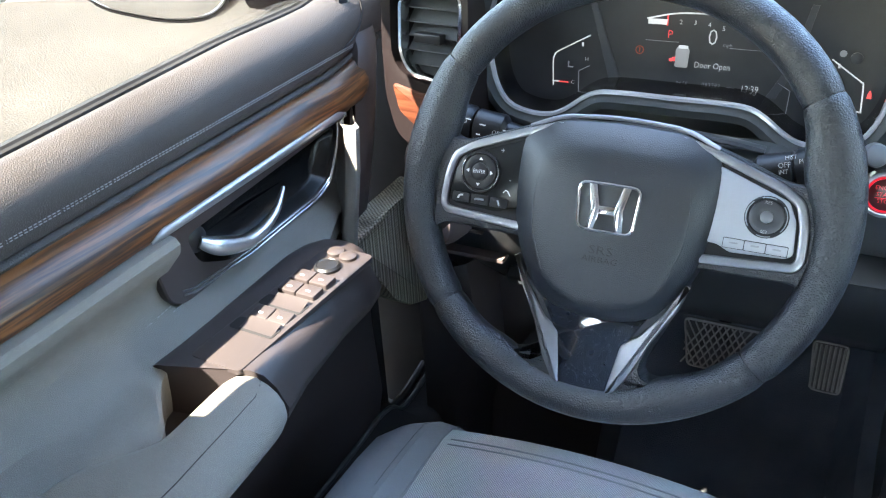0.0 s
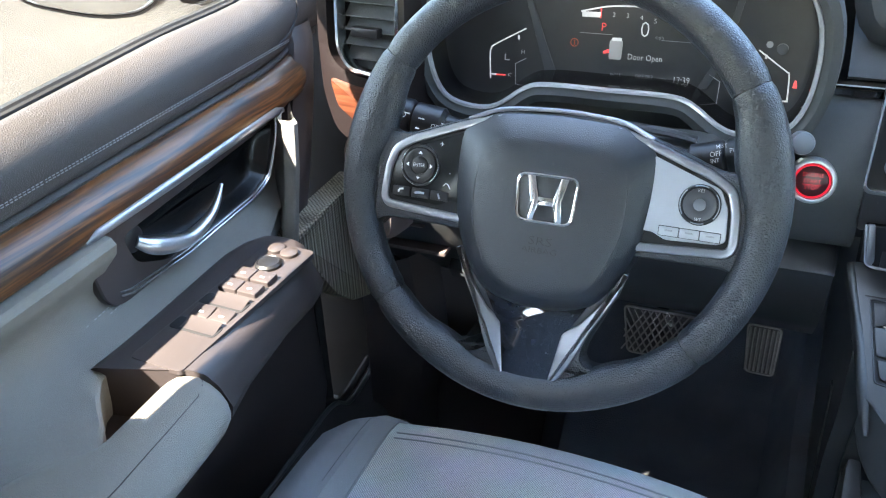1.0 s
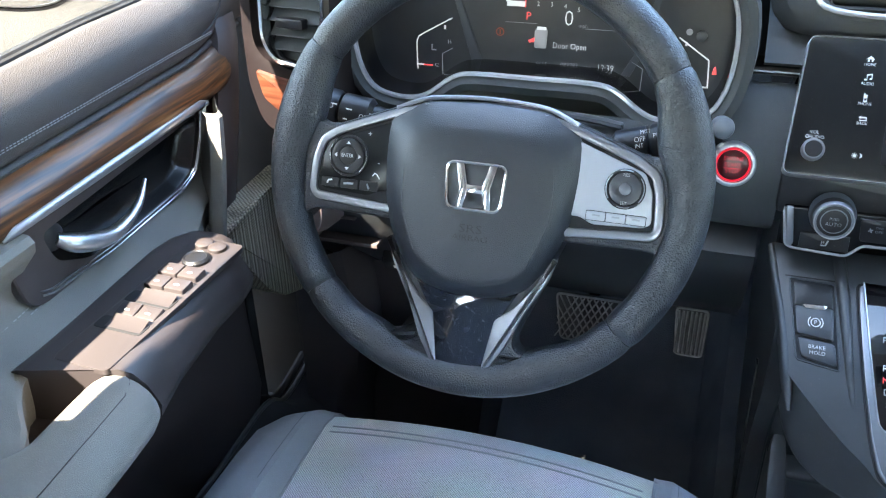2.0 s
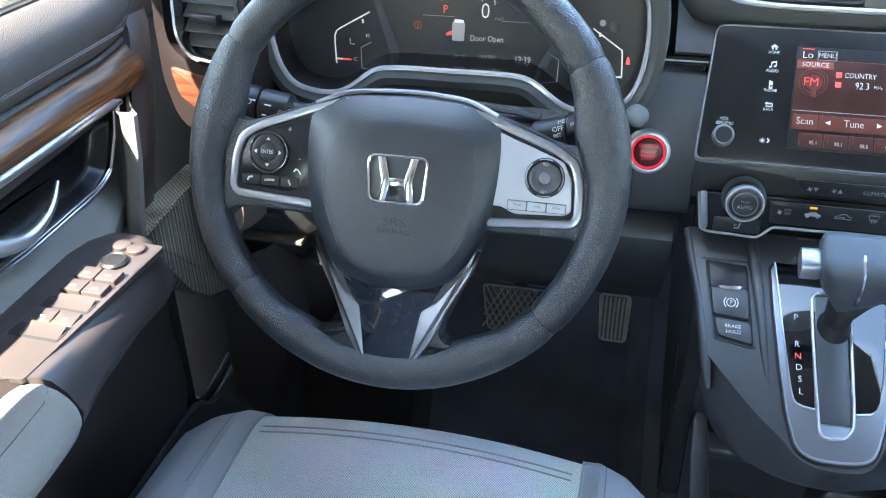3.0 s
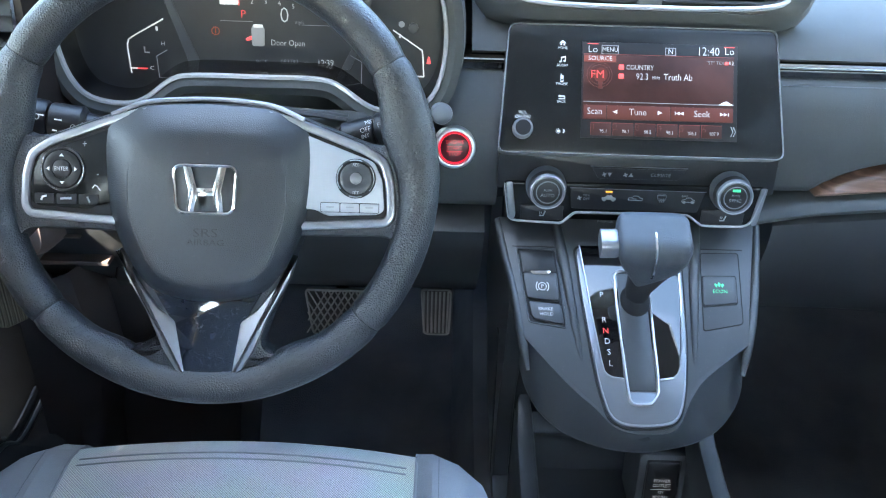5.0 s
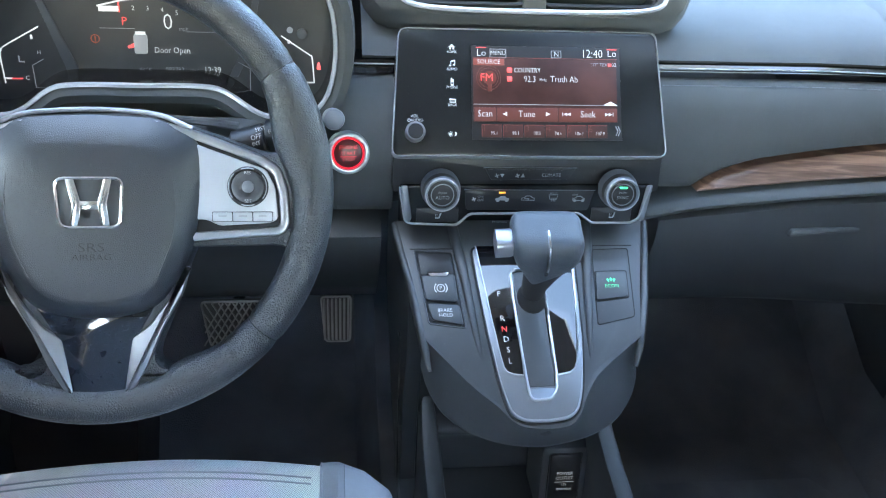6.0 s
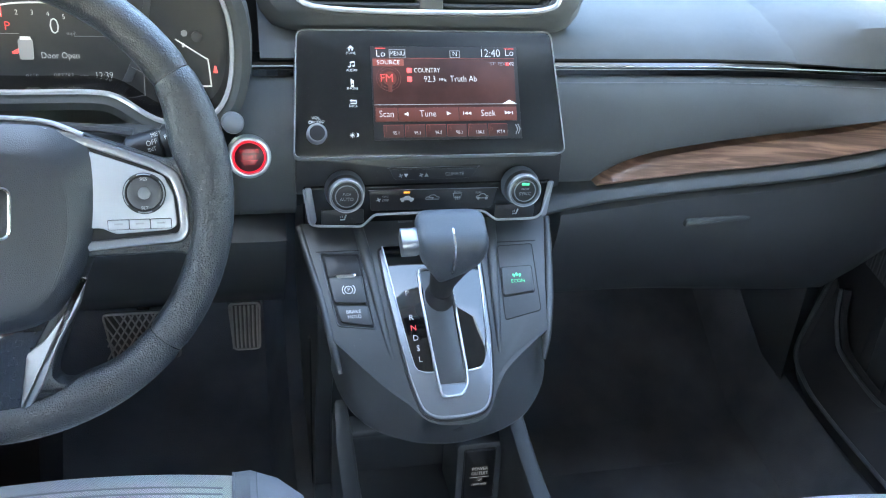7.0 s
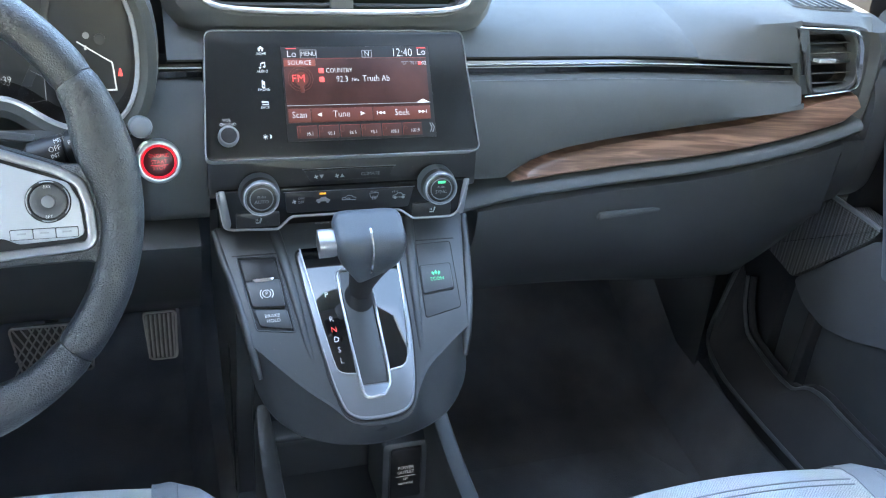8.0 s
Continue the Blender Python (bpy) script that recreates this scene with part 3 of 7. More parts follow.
# gloss-black trim strips with a fine chrome line
for x0, x1 in ((0.140, 0.566), (-0.168, -0.128)):
    rings = []
    for i in range(16):
        x = x0 + (x1 - x0) * i / 15
        f = lip_y(x)
        rings.append([(x, f + 0.03, 1.033), (x, f + 0.002, 1.031), (x, f - 0.003, 1.025), (x, f - 0.002, 1.0185), (x, f + 0.03, 1.017)])
    strip = part("trim_strip", loft(rings, closed=False), BLACK_GLOSS, dash, "gloss-black trim strip with a chrome line")
    part("chrome_line", tube([(x0 + (x1 - x0) * i / 15, lip_y(x0 + (x1 - x0) * i / 15) - 0.003, 1.0285) for i in range(16)], 0.0008, 6), EDGE, strip)

# driver's face, behind and beside the wheel
rings = []
for i in range(8):
    x = -0.186 + i * 0.0082
    f = lip_y(x)
    rings.append([(x, f + 0.03, 1.020), (x, f - 0.002, 1.0165), (x, f - 0.014, 1.006), (x, f - 0.028, 0.985), (x, f - 0.040, 0.955), (x, f - 0.040, 0.92), (x, f - 0.028, 0.885), (x, f - 0.01, 0.870), (x, f + 0.05, 0.866)])
part("driver_face", loft(rings, closed=False), DASH, dash)
rings = []
for i in range(27):
    x = -0.615 + i * 0.0166
    f = lip_y(x)
    rings.append([(x, f + 0.06, 0.972), (x, f + 0.02, 0.970), (x, f - 0.012, 0.962), (x, f - 0.024, 0.945), (x, f - 0.028, 0.915), (x, f - 0.022, 0.885), (x, f - 0.01, 0.870), (x, f + 0.05, 0.866)])
part("column_face", loft(rings, closed=False), DASH, dash)
rings = []
for i in range(27):
    x = -0.665 + i * 0.0202
    rings.append([(x, 0.22, 0.868), (x, 0.185, 0.864), (x, 0.166, 0.852), (x, 0.170, 0.840), (x, 0.192, 0.800), (x, 0.232, 0.750), (x, 0.283, 0.705), (x, 0.36, 0.690)])
part("knee_panel", loft(rings, closed=False), DASH_LOW, dash)


for x0, x1, z, h, d in ((-0.632, -0.572, 0.8285, 0.0028, -0.002), (-0.628, -0.552, 0.7890, 0.0060, -0.014)):
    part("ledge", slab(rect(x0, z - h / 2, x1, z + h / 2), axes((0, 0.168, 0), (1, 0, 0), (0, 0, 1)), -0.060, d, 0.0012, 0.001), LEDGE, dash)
hf = axes((-0.545, 0.236, 0.742), (1, 0.06, 0), (0, -0.72, 1))
housing = part("fuel_release", slab(rect(-0.018, -0.002, 0.018, 0.022), hf, -0.02, 0.014, 0.004, 0.005), BLACK, dash, "black fuel door release key")
part("pump_icon", slab([(-0.003, 0.006), (0.003, 0.006), (0.003, 0.014), (-0.003, 0.014)], hf, 0.0135, 0.0144, 0.0002), TEXT, housing)
for s in (-1, 1):
    part("kick_panel", slab([(0.20, 0.38), (0.55, 0.45), (0.55, 0.85), (0.22, 0.80)] if s < 0 else [(0.335, 0.38), (0.55, 0.45), (0.55, 0.85), (0.345, 0.72)], axes((s * 0.668, 0, 0), (0, 1, 0), (0, 0, 1)), -0.012, 0.012, 0.006, 0.03), DASH_LOW, dash)

part("kick_cover", loft([[(-0.672, 0.190, z), (-0.630, 0.196 + d, z), (-0.606 + d, 0.208, z), (-0.594 + d, 0.240, z), (-0.590 + d, 0.29, z)] for z, d in ((0.40, -0.03), (0.48, -0.016), (0.56, 0.0), (0.62, 0.008), (0.68, 0.004), (0.76, -0.006))], closed=False), DOOR_TRIM, dash, "brown-black kick cover")
# Footrest, drawn further in to stop the sun before it reaches the floor
part("footrest", loft([[(-0.60, 0.262 + d, z), (-0.55, 0.258 + d, z), (w, 0.27 + d, z), (w + 0.01, 0.38 + d, z)] for z, w, d in ((0.34, -0.46, -0.06), (0.46, -0.45, -0.02), (0.58, -0.44, 0.0), (0.67, -0.46, 0.0), (0.72, -0.52, 0.0))], closed=False), DOOR_TRIM, dash, "brown-black footrest panel")

# Plate added out of sight behind the wheel rim, keeps sun off the footwell
part("sun_blocker", slab([(-0.535, 0.628), (-0.455, 0.618), (-0.450, 0.664), (-0.535, 0.676)], axes((0, 0.108, 0), (1, 0, 0), (0, 0.1, 1)), -0.10, 0.0, 0.004, 0.006), BLACK, dash, "added black plate below the knee panel that blocks the sun")

# ---- air vents ----
def air_vent(name, m, outline, fins, mat_rim, label, group="", tilt=-18, thick=0.0008, tab=(0.016, 0.005)):
    """A framed vent in the plane of m: dark box, chrome rim, fins and a slider tab."""
    xs, ys = [p[0] for p in outline], [p[1] for p in outline]
    x0, x1, y0, y1 = min(xs), max(xs), min(ys), max(ys)
    v = thing(name, m.translation, label, "air vent", group)
    part("surround", band(grown(outline, 0.005), m, 0.006, -0.012, 0.003, 0.012), mat_rim, v, "satin chrome frame")
    part("box", slab(outline, m, -0.040, -0.030, 0.002, 0.006), BLACK, v)
    bm = loft([[m @ Vector((x, y, -0.035)) for x, y in rounded(grown(outline, 0.002), 0.01)], [m @ Vector((x, y, -0.002)) for x, y in rounded(grown(outline, 0.0), 0.01)]], caps=(False, False))
    part("duct", bm, BLACK, v)
    for k in range(fins):
        y = y0 + (y1 - y0) * (k + 0.5) / fins
        fm = at(m, (x0 + x1) / 2, y, -0.016) @ pose(0, 0, 0, tilt, 0, 0)
        w = (x1 - x0) / 2 - 0.003
        part("fin", slab(rect(-w, -thick, w, thick), fm, -0.010, 0.010, 0.0004), DASH, v)
    tm = at(m, x0 + (x1 - x0) * 0.45, y0 + (y1 - y0) * 0.5, -0.004)
    part("tab", slab(rect(-tab[0], -tab[1], tab[0], tab[1]), tm, -0.006, 0.004, tab[1] * 0.3, tab[1] * 0.4), BUTTON if tab[1] > 0.003 else EDGE, v)
    return v


vl = axes((-0.594, 0.131, 1.048), (1, -0.12, 0), (0, 0.10, 1))
air_vent("air_vent", vl, [(-0.046, -0.004), (-0.034, -0.022), (0.022, -0.029), (0.022, 0.056), (-0.046, 0.050)], 6, CHROME, "black slatted side air vent in a chrome frame", tilt=48, thick=0.0012)
vr = axes((0.592, 0.170, 1.0365), (1, 0.06, 0), (0, 0.10, 1))
side_vent = air_vent("air_vent", vr, [(-0.022, -0.0345), (0.032, -0.0310), (0.041, -0.022), (0.030, 0.022), (0.018, 0.033), (-0.046, 0.0375)], 6, DASH, "black slatted side air vent beside the door", tilt=-16, thick=0.0006, tab=(0.013, 0.0020))
part("chrome_hook", tube(spline([vr @ Vector(p) for p in ((-0.062, 0.0420, 0.003), (-0.020, 0.0395, 0.003), (0.0196, 0.0365, 0.003), (0.0345, 0.0246, 0.003), (0.0410, 0.000, 0.003), (0.0460, -0.0233, 0.003), (0.0390, -0.0335, 0.003), (0.0, -0.0375, 0.003), (-0.033, -0.0394, 0.003))], 5), [0.0010 + 0.0042 * math.exp(-((i - 19) / 7.0) ** 2) for i in range(41)], 8), CHROME, side_vent, "chrome line round the vent")
vm = axes((0.010, 0.222, 1.105), (1, 0, 0), (0, 0.30, 1))
for s in (-1, 1):
    air_vent("air_vent", at(vm, s * 0.066, 0), [(-0.056, -0.018), (0.056, -0.018), (0.056, 0.026), (-0.056, 0.026)], 4, BLACK, "black slatted centre air vent above the screen", "centre air vents")
cv = thing("vent_hood", vm.translation, "dashboard hood round the centre air vents with chrome edge", "vent hood")
part("chrome_edge", tube(spline([vm @ Vector(p) for p in ((-0.142, 0.028, 0.004), (-0.135, 0.0, 0.006), (-0.118, -0.022, 0.008), (0.0, -0.026, 0.008), (0.118, -0.022, 0.008), (0.135, 0.0, 0.006), (0.142, 0.028, 0.004))], 6), 0.0026, 8), EDGE, cv, "bright chrome edge line")
hood_out = rounded([(-0.155, -0.036), (0.155, -0.036), (0.175, 0.05), (-0.175, 0.05)], 0.03)
hood_in = rounded([(-0.128, -0.024), (0.128, -0.024), (0.145, 0.04), (-0.145, 0.04)], 0.03)
part("hood", loft([[vm @ Vector((x, y, -0.03)) for x, y in grown(hood_out, 0.012)], [vm @ Vector((x, y, -0.004)) for x, y in hood_out], [vm @ Vector((x, y, 0.006)) for x, y in grown(hood_in, 0.006)],
                   [vm @ Vector((x, y, 0.005)) for x, y in hood_in], [vm @ Vector((x, y, -0.03)) for x, y in hood_in]], caps=(False, False)), DASH, cv)
part("divider", slab(rect(-0.012, -0.024, 0.012, 0.036), vm, -0.03, 0.004, 0.002, 0.003), CONSOLE, cv)

# walnut and brown surround beneath the driver's vent
wl = axes((-0.612, 0.132, 0.995), (1, -0.1, 0), (0, 0.05, 1))
side = thing("vent_pod", wl.translation, "brown-black vent pod with a small walnut inlay", "dashboard end")
pod_out = [(-0.050, 0.115), (-0.054, 0.005), (-0.040, -0.042), (-0.010, -0.056), (0.046, -0.059), (0.046, 0.115)]
pod_in = [(-0.038, 0.112), (-0.040, 0.044), (-0.026, 0.028), (0.0, 0.022), (0.040, 0.016), (0.040, 0.112)]
P = lambda pts, g, w: [wl @ Vector((x, y, w)) for x, y in rounded(grown(pts, g), 0.016)]
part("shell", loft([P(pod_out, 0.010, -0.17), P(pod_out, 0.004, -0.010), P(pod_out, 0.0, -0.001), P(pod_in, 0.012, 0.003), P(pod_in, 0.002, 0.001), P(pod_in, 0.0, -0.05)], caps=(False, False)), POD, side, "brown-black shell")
low_side = [(-0.046, -0.055), (-0.040, -0.12), (-0.020, -0.165), (0.0, -0.175), (0.022, -0.165), (0.026, -0.060)]
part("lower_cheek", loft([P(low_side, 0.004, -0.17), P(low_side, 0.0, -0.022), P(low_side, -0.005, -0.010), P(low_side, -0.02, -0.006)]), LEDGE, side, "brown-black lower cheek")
part("side_duct", slab(rect(-0.034, -0.128, -0.020, -0.082), wl, -0.012, -0.003, 0.002, 0.004), BLACK, side)
part("walnut_inlay", slab([(-0.040, 0.018), (-0.032, -0.012), (-0.012, -0.026), (0.044, -0.034), (0.044, 0.006), (-0.010, 0.012)], wl, -0.006, 0.0065, 0.003, 0.006), WOOD_RED, side, "orange-brown walnut inlay")

# ---- instrument cluster ----
cl = axes((-0.370, 0.170, 0.985), (1, 0, 0), (0, 0.0, 1))
half = [(0.0, 0.031), (0.056, 0.031), (0.080, 0.026), (0.105, 0.008), (0.122, 0.001), (0.145, 0.0015), (0.166, 0.010), (0.179, 0.035), (0.183, 0.075), (0.176, 0.115), (0.150, 0.148), (0.10, 0.165), (0.0, 0.170)]
mirror_half = half + [(-x, y) for x, y in reversed(half[1:-1])]
opening = [(p.x, p.y) for p in spline([(*p, 0) for p in mirror_half + mirror_half[:1]], 3)][:-1]


def ring_at(outline, grow, back, m=cl):
    return [m @ Vector((x, y, back)) for x, y in (grown(outline, grow) if grow else outline)]


cluster = thing("instrument_cluster", (-0.37, 0.2, 0.985), "dark digital instrument cluster in a chrome-edged hood, lit", "instrument cluster")
part("hood", loft([ring_at(opening, 0.010, -0.09), ring_at(opening, 0.020, -0.02), ring_at(opening, 0.018, 0.004), ring_at(opening, 0.010, 0.007), ring_at(opening, 0.0032, 0.003)], caps=(False, False)), DASH, cluster)
part("chrome_rim", loft([ring_at(opening, 0.0036, 0.0024), ring_at(opening, 0.0026, 0.0050), ring_at(opening, 0.0, 0.0042), ring_at(opening, -0.001, 0.001)], caps=(False, False)), EDGE, cluster, "thin bright chrome rim")
part("inner_wall", loft([ring_at(opening, -0.0008, 0.001), ring_at(opening, -0.004, -0.022), ring_at(opening, -0.002, -0.06)], caps=(False, False)), BLACK_GLOSS, cluster)
cf = axes((-0.370, 0.197, 0.985), (1, 0, 0), (0, 0.10, 1))
part("face", loft([[cf @ Vector((x, y, -0.004)) for x, y in grown(opening, 0.003)], [cf @ Vector((x, y, 0.0)) for x, y in grown(opening, 0.003)]]), CLUSTER, cluster)
for s in (-1, 1):
    part("divider", slab([(-0.0672, 0.0233), (-0.0551, 0.0245), (-0.0712, 0.0640), (-0.0900, 0.1150), (-0.0960, 0.1150)] if s < 0 else [(0.0809, 0.0294), (0.0895, 0.0288), (0.1040, 0.0600), (0.1150, 0.1150), (0.1090, 0.1150), (0.0969, 0.0600)], cf, 0.0, 0.0012, 0.0004), CLUSTER_HI, cluster, "grey slanted divider")
# tachometer arc, numbers and lines of the middle display
part("tacho_arc", tube(spline([cf @ Vector((x, y, 0.0015)) for x, y in ((-0.036, 0.094), (-0.010, 0.100), (0.015, 0.1015), (0.030, 0.1005))], 5), 0.0008, 5), LCD_WHITE, cluster)
bar("tacho_bar", cf, -0.026, 0.0915, 0.018, 0.005, LCD_WHITE, cluster, 0.001)
bar("tacho_needle", cf, -0.0165, 0.094, 0.0012, 0.011, LCD_RED, cluster, 0.0014)
for k, n in enumerate("012345"):
    lettering("tacho_number", n, 0.0062, at(cf, -0.030 + k * 0.0132, 0.0885 + (0.002, 0.0035, 0.004, 0.004, 0.003, 0.0005)[k], 0.002), LCD_WHITE, cluster)
lettering("gear_letter", "P", 0.011, at(cf, -0.013, 0.0800, 0.001), LCD_RED, cluster)
lettering("speed_number", "0", 0.0215, at(cf, 0.0269, 0.0798, 0.001), LCD_WHITE, cluster, squeeze=0.9)
lettering("speed_unit", "mph", 0.005, at(cf, 0.041, 0.0740, 0.001), LCD_GREY, cluster)
lettering("message", "Door Open", 0.0082, at(cf, 0.0290, 0.0535, 0.001), LCD_WHITE, cluster, squeeze=0.85)
lettering("temperature", "86°F", 0.0062, at(cf, 0.0023, 0.0342, 0.001), LCD_GREY, cluster)
lettering("odometer", "083783", 0.0066, at(cf, 0.0300, 0.0350, 0.001), LCD_GREY, cluster, squeeze=0.9)
lettering("odometer_unit", "miles", 0.004, at(cf, 0.0475, 0.0346, 0.001), LCD_GREY, cluster)
lettering("clock", "12:39", 0.0088, at(cf, 0.0654, 0.0350, 0.001), LCD_WHITE, cluster, squeeze=0.85)
bar("line", cf, -0.020, 0.0735, 0.032, 0.0005, LCD_GREY, cluster, 0.001, 0.0002)
bar("line", cf, 0.068, 0.0715, 0.05, 0.0005, LCD_GREY, cluster, 0.001, 0.0002)
part("warning_ring", band([(math.cos(a * 0.5236) * 0.0042 - 0.041, math.sin(a * 0.5236) * 0.0042 + 0.0635) for a in range(12)], cf, 0.0008, 0.001, 0.0016), LCD_WARN, cluster)
bar("warning_mark", cf, -0.041, 0.0635, 0.0010, 0.005, LCD_WARN, cluster, 0.001)
part("car_icon", slab([(-0.006, 0.050), (0.006, 0.050), (0.007, 0.067), (0.004, 0.071), (-0.003, 0.071), (-0.006, 0.067)], cf, 0.001, 0.002, 0.0005, 0.002), LCD_GREY, cluster, "small grey car symbol")
bar("car_icon_top", cf, 0.001, 0.0695, 0.009, 0.003, LCD_WHITE, cluster, 0.002)
part("door_icon", slab([(-0.006, 0.060), (-0.012, 0.057), (-0.011, 0.055), (-0.006, 0.056)], cf, 0.001, 0.0022, 0.0003), LCD_RED, cluster, "red open-door mark")
# coolant gauge and fuel gauge
for s in (-1, 1):
    part("gauge_arc", tube(spline([cf @ Vector((s * x, y, 0.0015)) for x, y in (((0.1278, 0.020), (0.1289, 0.0445), (0.1275, 0.051), (0.1233, 0.0555), (0.0911, 0.0735)) if s < 0 else ((0.1629, 0.024), (0.1612, 0.0483), (0.159, 0.0515), (0.1515, 0.0565), (0.1321, 0.0695)))], 5), 0.0007, 5), LCD_WHITE, cluster, "white gauge line")
    bar("gauge_tick", cf, s * (0.1250 if s < 0 else 0.158), 0.0245, 0.008, 0.0015, LCD_WHITE, cluster, 0.001)
    bar("gauge_tick", cf, s * (0.0985 if s < 0 else 0.139), 0.0640, 0.002, 0.004, LCD_WHITE, cluster, 0.001)
    part("gauge_line", tube([cf @ Vector((s * x, y, 0.001)) for x, y in ((0.1006, 0.0157), (0.1013, 0.0372), (0.0903, 0.0434))], 0.0004, 4), LCD_GREY, cluster)
bar("gauge_needle", cf, -0.1165, 0.0245, 0.010, 0.0012, LCD_RED, cluster, 0.0014)
lettering("gauge_letter", "C", 0.0055, at(cf, -0.1072, 0.0250, 0.001), LCD_WHITE, cluster)
lettering("gauge_letter", "H", 0.0055, at(cf, -0.0937, 0.0494, 0.001), LCD_WHITE, cluster)
part("coolant_icon", tube([cf @ Vector((x, y, 0.001)) for x, y in ((-0.1125, 0.046), (-0.1125, 0.0405), (-0.108, 0.0405))], 0.0008, 4), LCD_GREY, cluster)
part("belt_icon", slab([(0.1655, 0.0375), (0.1695, 0.0375), (0.1690, 0.0415), (0.1680, 0.0445), (0.1670, 0.0445), (0.1660, 0.0415)], cf, 0.001, 0.002, 0.0003), LCD_RED, cluster, "red seat-belt light")
part("reset_button", turned([(0.005, 0.0), (0.005, 0.003), (0.003, 0.004)], at(cf, 0.152, 0.072), 16), CLUSTER_HI, cluster)
part("icon", turned([(0.003, 0.0), (0.003, 0.0012)], at(cf, 0.1405, 0.075), 12), LCD_GREY, cluster)

# trip knob on the right edge of the hood
tk = axes((-0.188, 0.150, 0.990), (1, 0.1, 0), (0, 0.3, 1))
tagged(part("dimmer_knob", turned([(0.010, -0.02), (0.0105, 0.0), (0.0095, 0.004), (0.006, 0.006)], tk, 24), PALE_GREY), "grey round knob beside the instrument hood", "knob")

# column and shelf below the cluster
shelf = thing("column_cover", (-0.372, 0.1, 0.93), "dark plastic steering column cover below the instruments", "column cover")
rings = []
for y, w, z0, z1 in ((0.165, 0.12, 0.93, 0.985), (0.13, 0.11, 0.92, 0.978), (0.10, 0.085, 0.91, 0.975), (0.06, 0.055, 0.91, 0.985), (0.02, 0.045, 0.92, 0.985)):
    o = rounded(rect(-0.372 - w, z0, -0.372 + w, z1), 0.022)
    rings.append([(x, y, z) for x, z in o])
part("cover", loft(rings), DASH_LOW, shelf)
part("visor_band", tube(spline([(-0.372 + x, 0.140, 0.994 - 0.9 * x * x) for x in (-0.095, -0.06, 0.0, 0.06, 0.095)], 5), 0.006, 8, flat=0.6), CONSOLE, shelf)


# ---- stalks ----
def stalk(name, root, tip, label, cap):
    s = thing(name, root, label, "stalk")
    root, tip = Vector(root), Vector(tip)
    d = (tip - root).normalized()
    part("arm", tube([root, root + d * 0.02, tip - d * 0.055], [0.008, 0.008, 0.011], 14), BUTTON, s)
    part("barrel", tube([tip - d * 0.056, tip - d * 0.052, tip - d * 0.026, tip - d * 0.024], [0.012, 0.0160, 0.0160, 0.014], 18), BUTTON, s)
    part("end_knob", tube([tip - d * 0.023, tip - d * 0.020, tip - d * 0.004, tip], [0.0150, 0.0172, 0.0172, 0.012], 18), cap, s)
    up = Vector((0, -0.62, 0.78))
    x = d if d.x > 0 else -d
    m = axes((root + tip) / 2, x, up - x * up.dot(x))
    return s, m, x


ls, lm, lx = stalk("light_stalk", (-0.43, 0.085, 0.985), (-0.556, 0.080, 1.004), "black light-switch stalk with white markings", BUTTON)
eye_dir = Vector((0.17, -0.70, 0.30)).normalized()


def on_stalk(name, body, px, pz, size, parent, tip, x, mat=TEXT):
    """White marking on the side of a stalk that faces the driver."""
    o = Vector((px, 0.080, pz)) + eye_dir * 0.0180
    y = Vector((0, 0.4, 1))
    m = axes(o, x, y - x * y.dot(x))
    return lettering(name, body, size, m, mat, parent, squeeze=0.9)


on_stalk("marking", "AUTO", -0.547, 1.004, 0.0075, ls, None, lx)
on_stalk("marking", "D", -0.546, 0.996, 0.006, ls, None, lx)
on_stalk("marking", "OFF", -0.508, 0.994, 0.0065, ls, None, lx)
for x, z, w in ((-0.536, 1.005, 0.005), (-0.527, 0.991, 0.004), (-0.522, 1.001, 0.006), (-0.545, 1.012, 0.010), (-0.500, 0.998, 0.004)):
    o = Vector((x, 0.080, z)) + eye_dir * 0.0180
    bar("marking", axes(o, lx, Vector((0, 0.4, 1)) - lx * lx.dot(Vector((0, 0.4, 1)))), 0, 0, w, 0.0012, TEXT, ls, 0, 0.0003)
rs, rm, rx = stalk("wiper_stalk", (-0.315, 0.085, 0.975), (-0.222, 0.082, 1.004), "black wiper stalk with white markings", BUTTON)
on_stalk("marking", "OFF", -0.2575, 1.000, 0.0062, rs, None, rx)
on_stalk("marking", "PULL", -0.242, 1.006, 0.0055, rs, None, rx)
on_stalk("marking", "INT", -0.2575, 0.994, 0.005, rs, None, rx)
on_stalk("marking", "MIST", -0.2535, 1.0075, 0.0048, rs, None, rx)

# ---- start button ----
sb = axes((-0.1745, 0.160, 0.951), (1, 0.05, 0), (0, 0.22, 1))
start = thing("start_button", sb.translation, "glowing red engine start button in a satin ring", "start button")
part("ring", turned([(0.0212, -0.012), (0.0212, 0.002), (0.0205, 0.0044), (0.0185, 0.0054), (0.0168, 0.0050), (0.0160, 0.001)], sb, 40, caps=(True, False)), SILVER, start, "satin silver ring")
part("red_ring", turned([(0.0160, -0.002), (0.0160, 0.0034), (0.0157, 0.0044), (0.0148, 0.0046), (0.0142, 0.0035)], sb, 40, caps=(True, False)), START_RED, start, "glowing red ring")
part("cap", turned([(0.0143, 0.0), (0.0143, 0.0034), (0.0130, 0.0044), (0.006, 0.0048)], sb, 32), START_DARK, start, "dark red translucent cap")
for k, w in enumerate(("ENGINE", "START", "STOP")):
    lettering("word", w, 0.0052, at(sb, 0, 0.0062 - k * 0.0060, 0.0052), START_RED, start)
bar("line", sb, 0, -0.0030, 0.016, 0.0006, START_RED, start, 0.0050, 0.0003)

